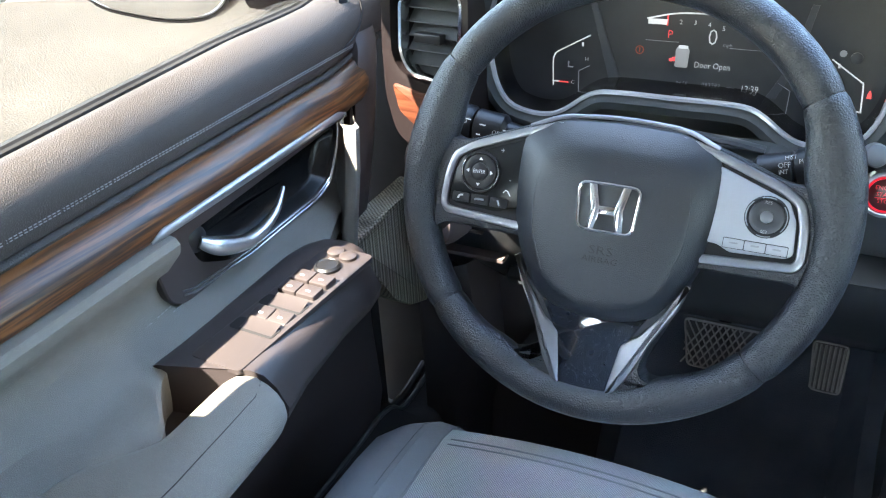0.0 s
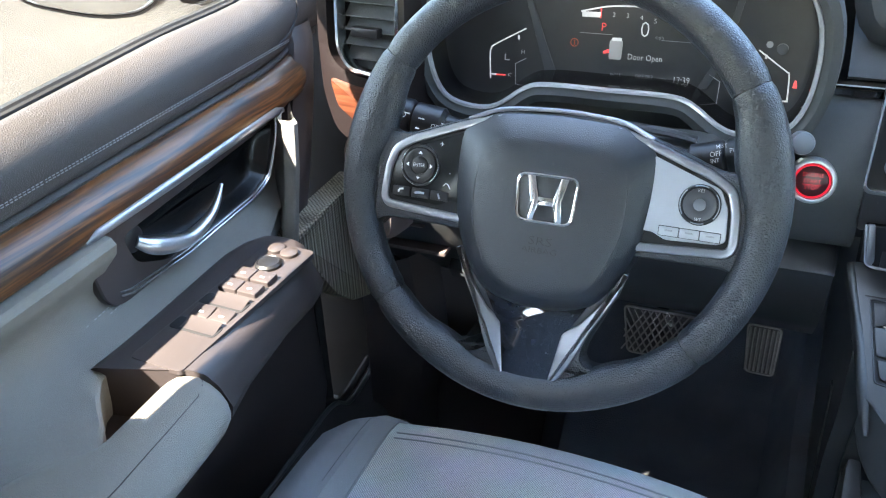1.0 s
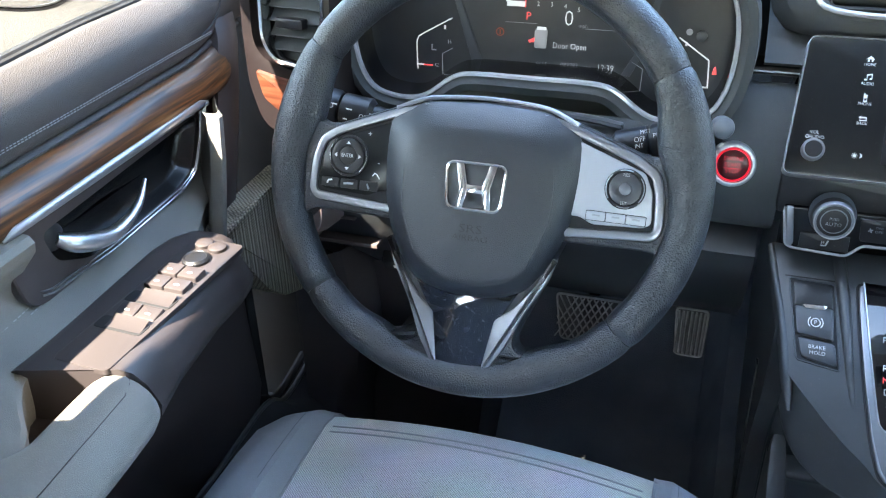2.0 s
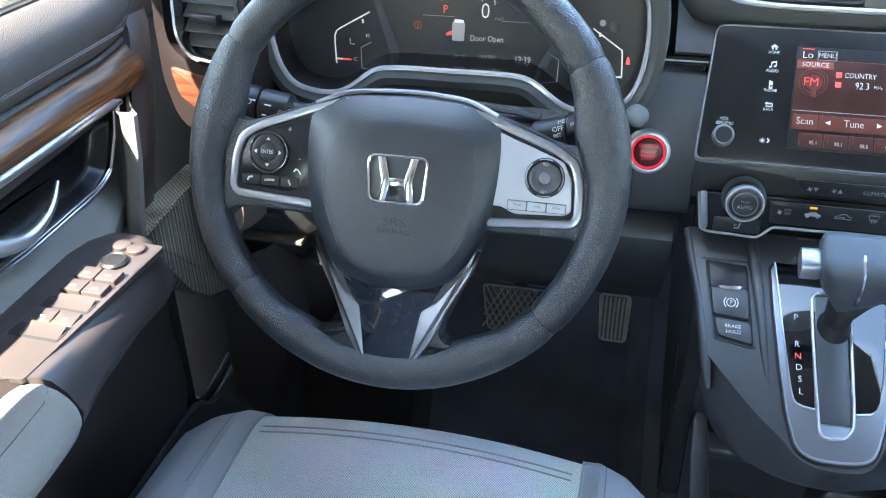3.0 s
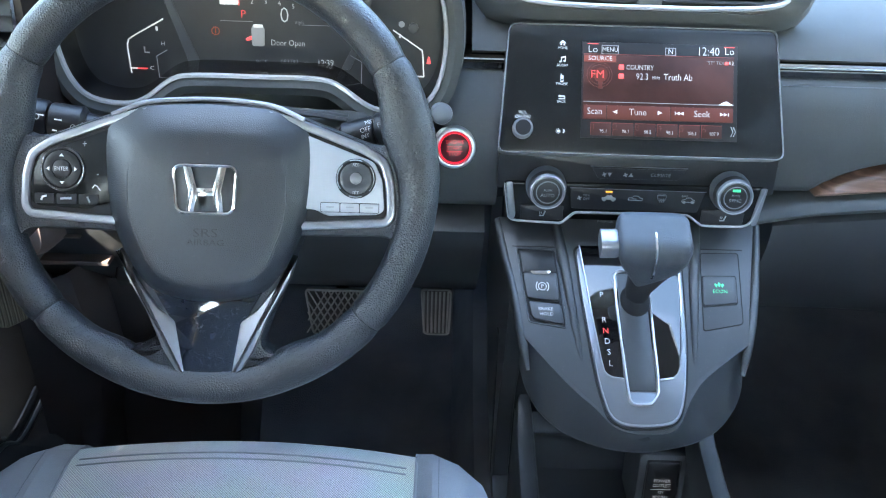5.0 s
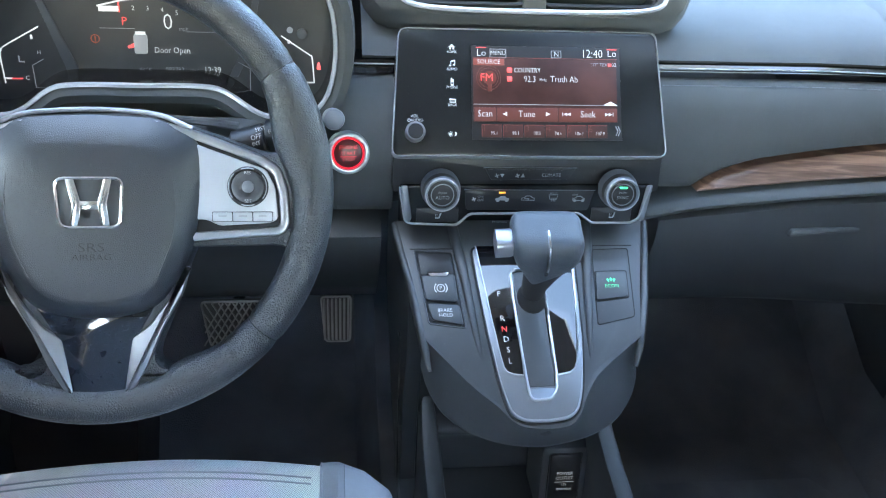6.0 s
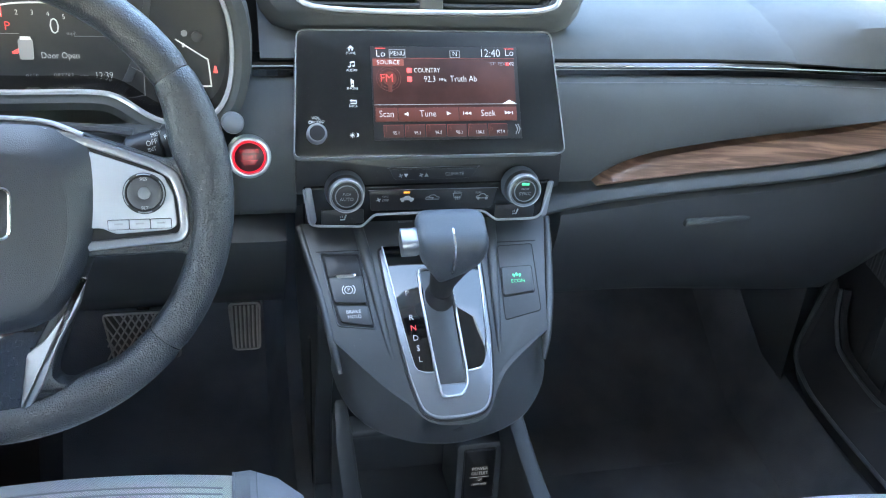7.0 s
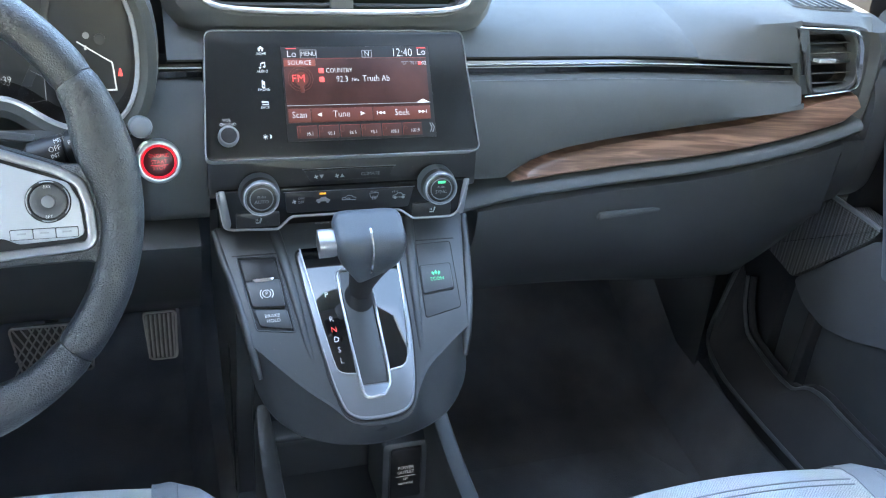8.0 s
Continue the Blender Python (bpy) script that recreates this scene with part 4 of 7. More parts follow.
# ---- touch screen ----
bz = axes((0.005, 0.1385, 0.959), (1, 0, 0), (0, 0.533, 0.846))
screen = thing("touch_screen", bz.translation, "wide black glass touch screen showing a red radio page", "touch screen")
bezel = [(-0.1368, -0.0010), (0.1385, -0.0010), (0.1300, 0.1240), (-0.1290, 0.1240)]
part("bezel", slab(bezel, bz, -0.03, 0.0, 0.0015, 0.008), SCREEN_GLASS, screen, "dark glass front")
part("chrome_edge", band(grown(bezel, 0.0014), bz, 0.0018, -0.014, 0.0016, 0.009), EDGE, screen, "thin silver edge")
part("back", slab(grown(bezel, -0.004), bz, -0.10, -0.028, 0.002, 0.008), BLACK, screen)
part("display", slab([(-0.0585, 0.0145), (0.0930, 0.0145), (0.0920, 0.1080), (-0.0585, 0.1080)], bz, 0.0, 0.0006, 0.0002), LCD_DARK, screen, "lit display with dark red page")
part("page", slab(rect(-0.0570, 0.0325, 0.0885, 0.0955), bz, 0.0006, 0.0009, 0.0001), LCD_BACK, screen, "dark red radio page")
lettering("word", "Lo", 0.0095, at(bz, -0.0485, 0.1005, 0.0012), LCD_WHITE, screen)
part("menu_box", band(rect(-0.0400, 0.0962, -0.0235, 0.1050), bz, 0.0006, 0.0006, 0.0010), LCD_GREY, screen)
lettering("word", "MENU", 0.0062, at(bz, -0.0318, 0.1006, 0.0012), LCD_WHITE, screen, squeeze=0.9)
part("compass_box", band(rect(0.0218, 0.0968, 0.0322, 0.1042), bz, 0.0006, 0.0006, 0.0010), LCD_GREY, screen)
lettering("word", "N", 0.0070, at(bz, 0.0270, 0.1004, 0.0012), LCD_WHITE, screen)
lettering("clock", "12:40", 0.0118, at(bz, 0.0635, 0.1012, 0.0012), LCD_WHITE, screen, squeeze=0.85)
lettering("word", "Lo", 0.0095, at(bz, 0.0840, 0.1018, 0.0012), LCD_WHITE, screen)
for x in (-0.0485, 0.0840):
    bar("red_line", bz, x, 0.1062, 0.010, 0.0007, LCD_RED, screen, 0.0007, 0.0002)
bar("line", bz, 0.016, 0.0962, 0.146, 0.0005, LCD_DIM, screen, 0.0009, 0.0002)
bar("source_tab", bz, -0.0412, 0.0918, 0.031, 0.0066, LCD_DIM, screen, 0.0009, 0.0003, label="red source tab")
lettering("word", "SOURCE", 0.0062, at(bz, -0.0412, 0.0918, 0.0014), LCD_WHITE, screen)
lettering("word", "COUNTRY", 0.0068, at(bz, -0.0160, 0.0838, 0.0012), LCD_WHITE, screen, "LEFT", 0.82)
lettering("frequency", "92.3", 0.0088, at(bz, -0.0063, 0.0750, 0.0012), LCD_WHITE, screen, "LEFT", 0.82)
lettering("unit", "MHz", 0.0045, at(bz, 0.0095, 0.0744, 0.0012), LCD_WHITE, screen, "LEFT", 0.85)
lettering("song_title", "Truth Ab", 0.0088, at(bz, 0.0205, 0.0752, 0.0012), LCD_WHITE, screen, "LEFT", 0.85)
lettering("word", "\"ST\" TEXT", 0.0045, at(bz, 0.0720, 0.0905, 0.0012), LCD_GREY, screen)
lettering("word", "02", 0.0050, at(bz, 0.0860, 0.0905, 0.0012), LCD_WHITE, screen)
bar("mark", bz, 0.0815, 0.0905, 0.0035, 0.0030, LCD_RED, screen, 0.0009, 0.0003)
for y in (0.0840, 0.0752):
    bar("red_icon", bz, -0.0205, y, 0.0050, 0.0050, LCD_RED, screen, 0.0009, 0.0003, 0.001)
for r0 in (0.0125, 0.0100):
    part("radio_ring", band([(math.cos(a * 0.3927) * r0 - 0.0415, math.sin(a * 0.3927) * r0 + 0.0760) for a in range(16)], bz, 0.0005, 0.0009, 0.0012), LCD_BAR, screen)
part("radio_disc", turned([(0.0070, 0.0009), (0.0070, 0.0012)], at(bz, -0.0405, 0.0760), 24), LCD_BAR, screen)
lettering("radio_band", "FM", 0.0110, at(bz, -0.0435, 0.0760, 0.0014), LCD_RED, screen)
bar("stem", bz, -0.0405, 0.0660, 0.004, 0.007, LCD_BAR, screen, 0.0009, 0.0003)
bar("line", bz, 0.016, 0.0497, 0.146, 0.0006, LCD_GREY, screen, 0.0010, 0.0003)
part("arrow", slab([(0.0740, 0.0497), (0.0890, 0.0497), (0.0815, 0.0535)], bz, 0.0010, 0.0013, 0.0001), LCD_WHITE, screen)
for x0, x1 in ((-0.0560, -0.0345), (-0.0335, 0.0275), (0.0285, 0.0885)):
    bar("control_key", bz, (x0 + x1) / 2, 0.0398, x1 - x0, 0.0135, LCD_BAR, screen, 0.0009, 0.0003, label="dark red touch key")
for x, w in ((-0.0455, "Scan"), (-0.0038, "Tune"), (0.0583, "Seek")):
    lettering("word", w, 0.0092, at(bz, x, 0.0402, 0.0014), LCD_WHITE, screen, squeeze=0.9)


def triangles(name, x, y, s, ways):
    bm = bmesh.new()
    for k, w in enumerate(ways):
        o = x + (k - (len(ways) - 1) / 2) * s
        slab([(o - w * s / 2, y - s * 0.45), (o - w * s / 2, y + s * 0.45), (o + w * s / 2, y)], bz, 0.0012, 0.0015, 0.0001, bm=bm)
    return part(name, bm, LCD_WHITE, screen, smooth=False)


triangles("arrow", -0.0259, 0.0402, 0.0045, (-1,))
triangles("arrow", 0.0177, 0.0404, 0.0045, (1,))
triangles("arrow", 0.0370, 0.0404, 0.0036, (-1, -1))
bar("arrow_stop", bz, 0.0325, 0.0404, 0.0007, 0.0034, LCD_WHITE, screen, 0.0012, 0.0003)
triangles("arrow", 0.0795, 0.0405, 0.0036, (1, 1))
bar("arrow_stop", bz, 0.0840, 0.0405, 0.0007, 0.0034, LCD_WHITE, screen, 0.0012, 0.0003)
for k, w in enumerate(("95.1", "98.1", "98.5", "98.1", "106.1", "107.9")):
    x = -0.0390 + k * 0.0214
    bar("preset_key", bz, x, 0.0232, 0.0200, 0.0125, LCD_BACK, screen, 0.0007, 0.0003, label="dark red preset key")
    bar("red_line", bz, x, 0.0294, 0.0196, 0.0005, LCD_DIM, screen, 0.0010, 0.0002)
    bar("red_line", bz, x - 0.0099, 0.0235, 0.0004, 0.0115, LCD_DIM, screen, 0.0010, 0.0002)
    lettering("preset_number", str(k + 1), 0.0095, at(bz, x - 0.0072, 0.0255, 0.0011), LCD_BAR, screen)
    lettering("preset_frequency", w, 0.0050, at(bz, x + 0.0024, 0.0212, 0.0013), LCD_WHITE, screen, squeeze=0.85)
for dx in (0.0, 0.0024):
    part("chevron", tube([bz @ Vector((0.0866 + dx + a, 0.0240 + b, 0.0010)) for a, b in ((0.0, 0.0048), (0.0022, 0.0), (0.0, -0.0048))], 0.0006, 4), LCD_GREY, screen)
for y, w in ((0.1012, "HOME"), (0.0842, "AUDIO"), (0.0662, "PHONE"), (0.0488, "BACK")):
    lettering("key_word", w, 0.0038, at(bz, -0.0777, y, 0.0004), TEXT, screen, squeeze=0.9)


def icon(name, outline, y, size=1.0, x=-0.0777):
    """A small white printed mark beside the display."""
    return part(name, slab([(x + a * size, y + b * size) for a, b in outline], bz, 0.0, 0.0005, 0.0001), TEXT, screen, smooth=False)


icon("home_roof", [(-0.0034, 0.0000), (0.0, 0.0030), (0.0034, 0.0000)], 0.1060)
icon("home_wall", [(-0.0022, -0.0018), (-0.0008, -0.0018), (-0.0008, 0.0), (-0.0022, 0.0)], 0.1057)
icon("home_wall", [(0.0008, -0.0018), (0.0022, -0.0018), (0.0022, 0.0), (0.0008, 0.0)], 0.1057)
icon("note_head", [(-0.0032, -0.0018), (-0.0014, -0.0022), (-0.0008, -0.0010), (-0.0026, -0.0006)], 0.0892)
icon("note_head", [(0.0008, -0.0010), (0.0026, -0.0014), (0.0032, -0.0002), (0.0014, 0.0002)], 0.0892)
icon("note_beam", [(-0.0013, -0.0014), (-0.0008, -0.0014), (-0.0008, 0.0022), (0.0026, 0.0030), (0.0026, -0.0006), (0.0032, -0.0006), (0.0032, 0.0042), (-0.0013, 0.0032)], 0.0892)
icon("phone_body", [(-0.0014, -0.0036), (0.0014, -0.0036), (0.0014, 0.0028), (-0.0004, 0.0028), (-0.0006, 0.0042), (-0.0012, 0.0042), (-0.0014, 0.0028)], 0.0716)
part("phone_keys", slab(rect(-0.0786, 0.0692, -0.0768, 0.0712), bz, 0.0004, 0.0007, 0.0001), SCREEN_GLASS, screen)
icon("back_arrow", [(-0.0034, 0.0008), (-0.0014, 0.0024), (-0.0014, 0.0014), (0.0030, 0.0014), (0.0030, 0.0002), (-0.0014, 0.0002), (-0.0014, -0.0006)], 0.0534)
icon("back_bar", [(-0.0026, -0.0022), (0.0034, -0.0022), (0.0034, 0.0008), (0.0027, 0.0008), (0.0027, -0.0014), (-0.0026, -0.0014)], 0.0534)
part("brightness_icon", turned([(0.0013, 0.0), (0.0013, 0.0006)], at(bz, -0.0800, 0.0201), 10), TEXT, screen)
for k in range(8):
    a = k * math.pi / 4
    part("ray_mark", tube([bz @ Vector((-0.0800 + r * math.cos(a), 0.0201 + r * math.sin(a), 0.0003)) for r in (0.0017, 0.0026)], 0.00025, 4), TEXT, screen)
icon("night_icon", [(-0.0012, -0.0022), (0.0006, -0.0014), (0.0012, 0.0), (0.0006, 0.0014), (-0.0012, 0.0022), (-0.0002, 0.0)], 0.0203, 1.0, -0.0748)
knob = part("volume_knob", turned([(0.0098, 0.0), (0.0098, 0.007), (0.0085, 0.0095), (0.0072, 0.0095)], at(bz, -0.1149, 0.0212), 32), SILVER, screen, "satin volume knob with black cap")
part("cap", turned([(0.0074, 0.0090), (0.0074, 0.0098), (0.004, 0.0100)], at(bz, -0.1149, 0.0212), 28), BUTTON, knob)
lettering("key_word", "VOL", 0.0042, at(bz, -0.1150, 0.0374, 0.0004), TEXT, screen)
lettering("key_word", "AUDIO", 0.0040, at(bz, -0.1128, 0.0334, 0.0004), TEXT, screen)
part("power_mark", band([(math.cos(a * 0.5236) * 0.0016 - 0.1205, math.sin(a * 0.5236) * 0.0016 + 0.0334) for a in range(12)], bz, 0.0005, 0.0, 0.0005), TEXT, screen)

# ---- climate panel ----
hv = axes((0.009, 0.147, 0.900), (1, 0, 0), (0, 0.1, 0.995))
climate = thing("climate_panel", hv.translation, "gloss-black climate control panel with two dials", "climate panel")
part("upper_shelf", slab(rect(-0.1395, 0.012, 0.139, 0.054), hv, -0.05, -0.004, 0.002, 0.004), BUTTON, climate)
lower_plate = [(-0.1325, 0.0207), (-0.1265, -0.0175), (-0.1200, -0.0203), (-0.0730, -0.0224), (-0.0600, -0.0098), (0.0550, -0.0096), (0.0700, -0.0206), (0.1125, -0.0206), (0.1200, -0.0160), (0.1290, 0.0212)]
part("lower_plate", slab(lower_plate, hv, -0.05, 0.0, 0.002, 0.003), SCREEN_GLASS, climate)
part("silver_edge", tube([hv @ Vector((x, y, 0.001)) for x, y in rounded(lower_plate, 0.004)][2:-2], 0.0014, 6), EDGE, climate, "thin silver outline")
for s in (-1, 1):
    bar_pts = [(s * 0.131, 0.021), (s * 0.1245, 0.021), (s * 0.1195, -0.0140), (s * 0.1215, -0.0195), (s * 0.126, -0.018)]
    part("silver_wing", slab(bar_pts, hv, 0.0, 0.002, 0.0008, 0.002), SILVER_DARK, climate, "satin silver wing")
for x, word, lit in ((-0.0912, "AUTO", LCD_GREY), (0.0928, "SYNC", LCD_GREEN)):
    dm = at(hv, x, 0.018)
    dial = part("dial", turned([(0.0200, -0.002), (0.0200, 0.006), (0.0190, 0.010), (0.0175, 0.020), (0.0165, 0.0215), (0.0150, 0.0215), (0.0142, 0.019)], dm, 44, caps=(True, False)), PALE_GREY, climate, "satin metal dial with black face")
    part("grip", turned([(0.0193, 0.0075), (0.0183, 0.0165)], dm, 44, caps=(False, False)), BUTTON, dial)
    part("ring", turned([(0.0176, 0.0196), (0.0172, 0.0218), (0.0162, 0.0218), (0.0158, 0.0200)], dm, 44, caps=(False, False)), EDGE, dial, "thin silver ring")
    part("ring", turned([(0.0118, 0.0206), (0.0116, 0.0214), (0.0108, 0.0214), (0.0106, 0.0206)], dm, 44, caps=(False, False)), SILVER_DARK, dial)
    part("cap", turned([(0.0145, 0.017), (0.0145, 0.0200), (0.0125, 0.0208), (0.006, 0.0210)], dm, 36), BUTTON, dial)
    lettering("word", word, 0.0050, at(dm, 0, -0.0030, 0.0212), TEXT_DIM, dial)
    lettering("word", "PUSH", 0.0035, at(dm, 0, 0.0022, 0.0212), TEXT_DIM, dial)
    if word == "SYNC":
        bar("light", dm, 0, 0.0075, 0.008, 0.0028, LCD_GREEN, dial, 0.0206, 0.0006, 0.0008, "lit green mark")
part("upper_key_bar", slab([(-0.0395, 0.0262), (0.0405, 0.0266), (0.0480, 0.0385), (-0.0465, 0.0385)], hv, -0.005, 0.000, 0.001, 0.002), BUTTON, climate, "black key bar")
part("key_bar_edge", tube([hv @ Vector(p) for p in ((-0.0475, 0.0388, -0.002), (0.0490, 0.0388, -0.002))], 0.0005, 5), SILVER_DARK, climate)
lettering("key_word", "CLIMATE", 0.0050, at(hv, 0.0221, 0.0317, 0.0003), TEXT_DIM, climate)
lettering("key_word", "PASSENGER", 0.0030, at(hv, -0.0280, -0.0190, 0.0012), TEXT_DIM, climate)


def outline_mark(name, points, parent, m=hv, w=0.0012, r=0.0004, mat=None):
    """A thin drawn line of a printed symbol."""
    return part(name, tube([m @ Vector((x, y, w)) for x, y in points], r, 4), mat or TEXT_DIM, parent)


for x, d in ((-0.0340, -1), (-0.0128, 1)):
    for a in range(4):
        c, sn = math.cos(a * math.pi / 2 + 0.4), math.sin(a * math.pi / 2 + 0.4)
        outline_mark("fan_blade", [(x, 0.0312), (x + 0.0022 * c, 0.0312 + 0.0022 * sn)], climate, w=0.0003, r=0.0006)
    part("arrow", slab([(x + 0.0032, 0.0312 - d * 0.0018), (x + 0.0078, 0.0312 - d * 0.0018), (x + 0.0055, 0.0312 + d * 0.0022)], hv, 0.0, 0.0003, 0.0001), TEXT_DIM, climate)
part("lower_key_bar", slab([(-0.0640, -0.0060), (0.0640, -0.0068), (0.0690, 0.0150), (-0.0660, 0.0158)], hv, -0.002, 0.0009, 0.0006, 0.003), BUTTON, climate, "black lower key bar")
part("key_bar_edge", tube([hv @ Vector(p) for p in ((-0.0668, 0.0162, 0.0004), (0.0700, 0.0154, 0.0004))], 0.0004, 5), SILVER_DARK, climate)
lettering("key_word", "ON/", 0.0036, at(hv, -0.0495, 0.0090, 0.0012), TEXT_DIM, climate)
lettering("key_word", "OFF", 0.0040, at(hv, -0.0495, 0.0050, 0.0012), TEXT_DIM, climate)
for a in range(4):
    c, sn = math.cos(a * math.pi / 2 + 0.4), math.sin(a * math.pi / 2 + 0.4)
    outline_mark("fan_blade", [(-0.0565, 0.0060), (-0.0565 + 0.0022 * c, 0.0060 + 0.0022 * sn)], climate, r=0.0006)
car_line = [(-0.0072, -0.0010), (-0.0068, 0.0010), (-0.0036, 0.0016), (-0.0018, 0.0034), (0.0026, 0.0034), (0.0046, 0.0014), (0.0072, 0.0008), (0.0072, -0.0014)]
part("recirculation_icon", slab([(-0.0271 + a, 0.0060 + b) for a, b in car_line] , hv, 0.0008, 0.0013, 0.0001), TEXT_DIM, climate)
for x in (-0.0315, -0.0225):
    part("recirculation_icon", turned([(0.0018, 0.0008), (0.0018, 0.0014)], at(hv, x, 0.0048), 10), TEXT_DIM, climate)
outline_mark("fresh_air_icon", [(-0.0003 + a, 0.0062 + b) for a, b in car_line + car_line[:1]], climate)
outline_mark("fresh_air_icon", [(-0.0040, 0.0066), (0.0010, 0.0066), (-0.0004, 0.0052)], climate)
fan_shape = [(-0.0048, 0.0040), (0.0048, 0.0040), (0.0034, -0.0008), (-0.0034, -0.0008)]
outline_mark("demist_icon", [(0.0262 + a, 0.0068 + b) for a, b in fan_shape + fan_shape[:1]], climate)
for dx in (-0.0018, 0.0, 0.0018):
    outline_mark("demist_icon", [(0.0262 + dx, 0.0036), (0.0266 + dx, 0.0056), (0.0262 + dx, 0.0076)], climate)
lettering("key_word", "FRONT", 0.0024, at(hv, 0.0262, 0.0122, 0.0012), TEXT_DIM, climate)
outline_mark("mirror_heat_icon", [(0.0530 + a * 0.9, 0.0058 + b) for a, b in car_line + car_line[:1]], climate)
for x in (0.0490, 0.0575):
    part("mirror_heat_icon", turned([(0.0016, 0.0008), (0.0016, 0.0014)], at(hv, x, 0.0044), 10), TEXT_DIM, climate)
lettering("key_word", "REAR", 0.0028, at(hv, 0.0490, 0.0108, 0.0012), TEXT_DIM, climate)
bar("light", hv, -0.0274, 0.0132, 0.0066, 0.0018, LCD_ORANGE, climate, 0.0008, 0.0010, label="lit orange mark")
for x in (-0.0932, 0.0899):
    part("seat_heat_key", slab(rect(x - 0.0215, -0.0190, x + 0.0215, -0.0035), hv, 0.0, 0.0016, 0.0008, 0.001), BUTTON, climate)
    outline_mark("seat_icon", [(x - 0.0024, -0.0140), (x + 0.0016, -0.0140), (x + 0.0034, -0.0088)], climate, w=0.0019, r=0.0009)
    for dx in (-0.0022, -0.0006):
        outline_mark("heat_mark", [(x + dx, -0.0122), (x + dx + 0.0004, -0.0110), (x + dx, -0.0098)], climate, w=0.0019, r=0.00035)
part("socket_back", slab(rect(-0.128, -0.050, 0.128, 0.0), hv, -0.07, -0.045, 0.002), BLACK, climate)

# ---- steering wheel ----
WT = radians(24)
wh = axes((-0.372, 0.0, 1.0), (1, 0, 0), (0, math.sin(WT), math.cos(WT)))
wheel = thing("steering_wheel", wh.translation, "black leather steering wheel with silver spoke trim and round rim", "steering wheel")


rw = at(wh, -0.003, -0.010)


def rim_section(a):
    """The rim's section at angle a: inner and outer radius, and its half depth."""
    d = lambda b, w: math.exp(-(((a - b + math.pi) % (2 * math.pi) - math.pi) / w) ** 2)
    flare = d(radians(14), 0.22) + d(radians(166), 0.22)
    low = d(radians(-64), 0.13) + d(radians(-116), 0.13)
    return 0.1555 - 0.011 * flare - 0.005 * low, 0.1870, 0.0165 + 0.001 * flare


def rim_piece(a0, a1, n):
    rings = []
    for i in range(n + 1):
        a = a0 + (a1 - a0) * i / n
        ri, ro, h = rim_section(a)
        if i in (0, n):
            ri, ro, h = ri + 0.0012, ro - 0.0012, h - 0.0012
        c, r = (ri + ro) / 2, (ro - ri) / 2
        ring = []
        for k in range(18):
            b = 2 * math.pi * k / 18
            rr = c + r * math.cos(b)
            ring.append(rw @ Vector((rr * math.cos(a), rr * math.sin(a), h * math.sin(b))))
        rings.append(ring)
    return loft(rings)


seams = [radians(v) for v in (32.5, 147.5, 221.0, 319.0, 392.5)]
for a, b in zip(seams, seams[1:]):
    part("rim_cover", rim_piece(a + 0.0022, b - 0.0022, 40), LEATHER_WHEEL, wheel, "grained black leather rim cover")
rings = []
for i in range(96):
    a = 2 * math.pi * i / 96
    rings.append([rw @ Vector(((0.1712 + 0.0130 * math.cos(2 * math.pi * k / 10)) * math.cos(a), (0.1695 + 0.0130 * math.cos(2 * math.pi * k / 10)) * math.sin(a), 0.0142 * math.sin(2 * math.pi * k / 10))) for k in range(10)])
part("rim_core", loft(rings + rings[:1], caps=(False, False)), BLACK, wheel)

hub_half = [(0.0, 0.0490), (0.042, 0.0470), (0.060, 0.0425), (0.0790, 0.0300), (0.0828, 0.0150), (0.0818, -0.0180), (0.0765, -0.0500), (0.0625, -0.0820), (0.0440, -0.1035), (0.0180, -0.1110), (0.0, -0.1118)]
hub_line = [(p.x, p.y) for p in spline([(*p, 0) for p in hub_half + [(-x, y) for x, y in reversed(hub_half[1:-1])] + hub_half[:1]], 3)][:-1]
cx, cy = 0.0, -0.028
flat_half = [(0.0, 0.0240), (0.028, 0.0235), (0.043, 0.0215), (0.0560, 0.0130), (0.0605, 0.0020), (0.0620, -0.0180), (0.0595, -0.0450), (0.0490, -0.0740), (0.0350, -0.0905), (0.0160, -0.0975), (0.0, -0.0980)]
flat_line = [(p.x + 0.002, p.y) for p in spline([(*p, 0) for p in flat_half + [(-x, y) for x, y in reversed(flat_half[1:-1])] + flat_half[:1]], 3)][:-1]


def hub_ring(s, w):
    return [wh @ Vector((cx + (x - cx) * s, cy + (y - cy) * s, w)) for x, y in hub_line]


def face_ring(k, s, w):
    """Between the outline of the cover (k 0) and its flat middle (k 1), that drawn in by s."""
    return [wh @ Vector((cx + (a + (c - a) * k - cx) * s, cy + (b + (d - b) * k - cy) * s, w)) for (a, b), (c, d) in zip(hub_line, flat_line)]


cover = part("airbag_cover", loft([hub_ring(0.99, -0.03), hub_ring(1.0, -0.006), hub_ring(0.992, 0.002), face_ring(0.08, 1.0, 0.0085), face_ring(0.40, 1.0, 0.0140), face_ring(0.86, 1.0, 0.0195), face_ring(1.0, 1.0, 0.0208),
                                   face_ring(1.0, 0.93, 0.0216), face_ring(1.0, 0.72, 0.0230), face_ring(1.0, 0.4, 0.0245), face_ring(1.0, 0.05, 0.0252)]), AIRBAG, wheel, "grained black airbag cover")
for s in (-1, 1):
    part("crease", tube(spline([wh @ Vector((s * x + 0.002, y, w)) for x, y, w in ((0.0585, 0.010, 0.0203), (0.0622, -0.0150, 0.0206), (0.0598, -0.0450, 0.0206), (0.0478, -0.0760, 0.0206))], 6), 0.0006, 5), AIRBAG, cover)
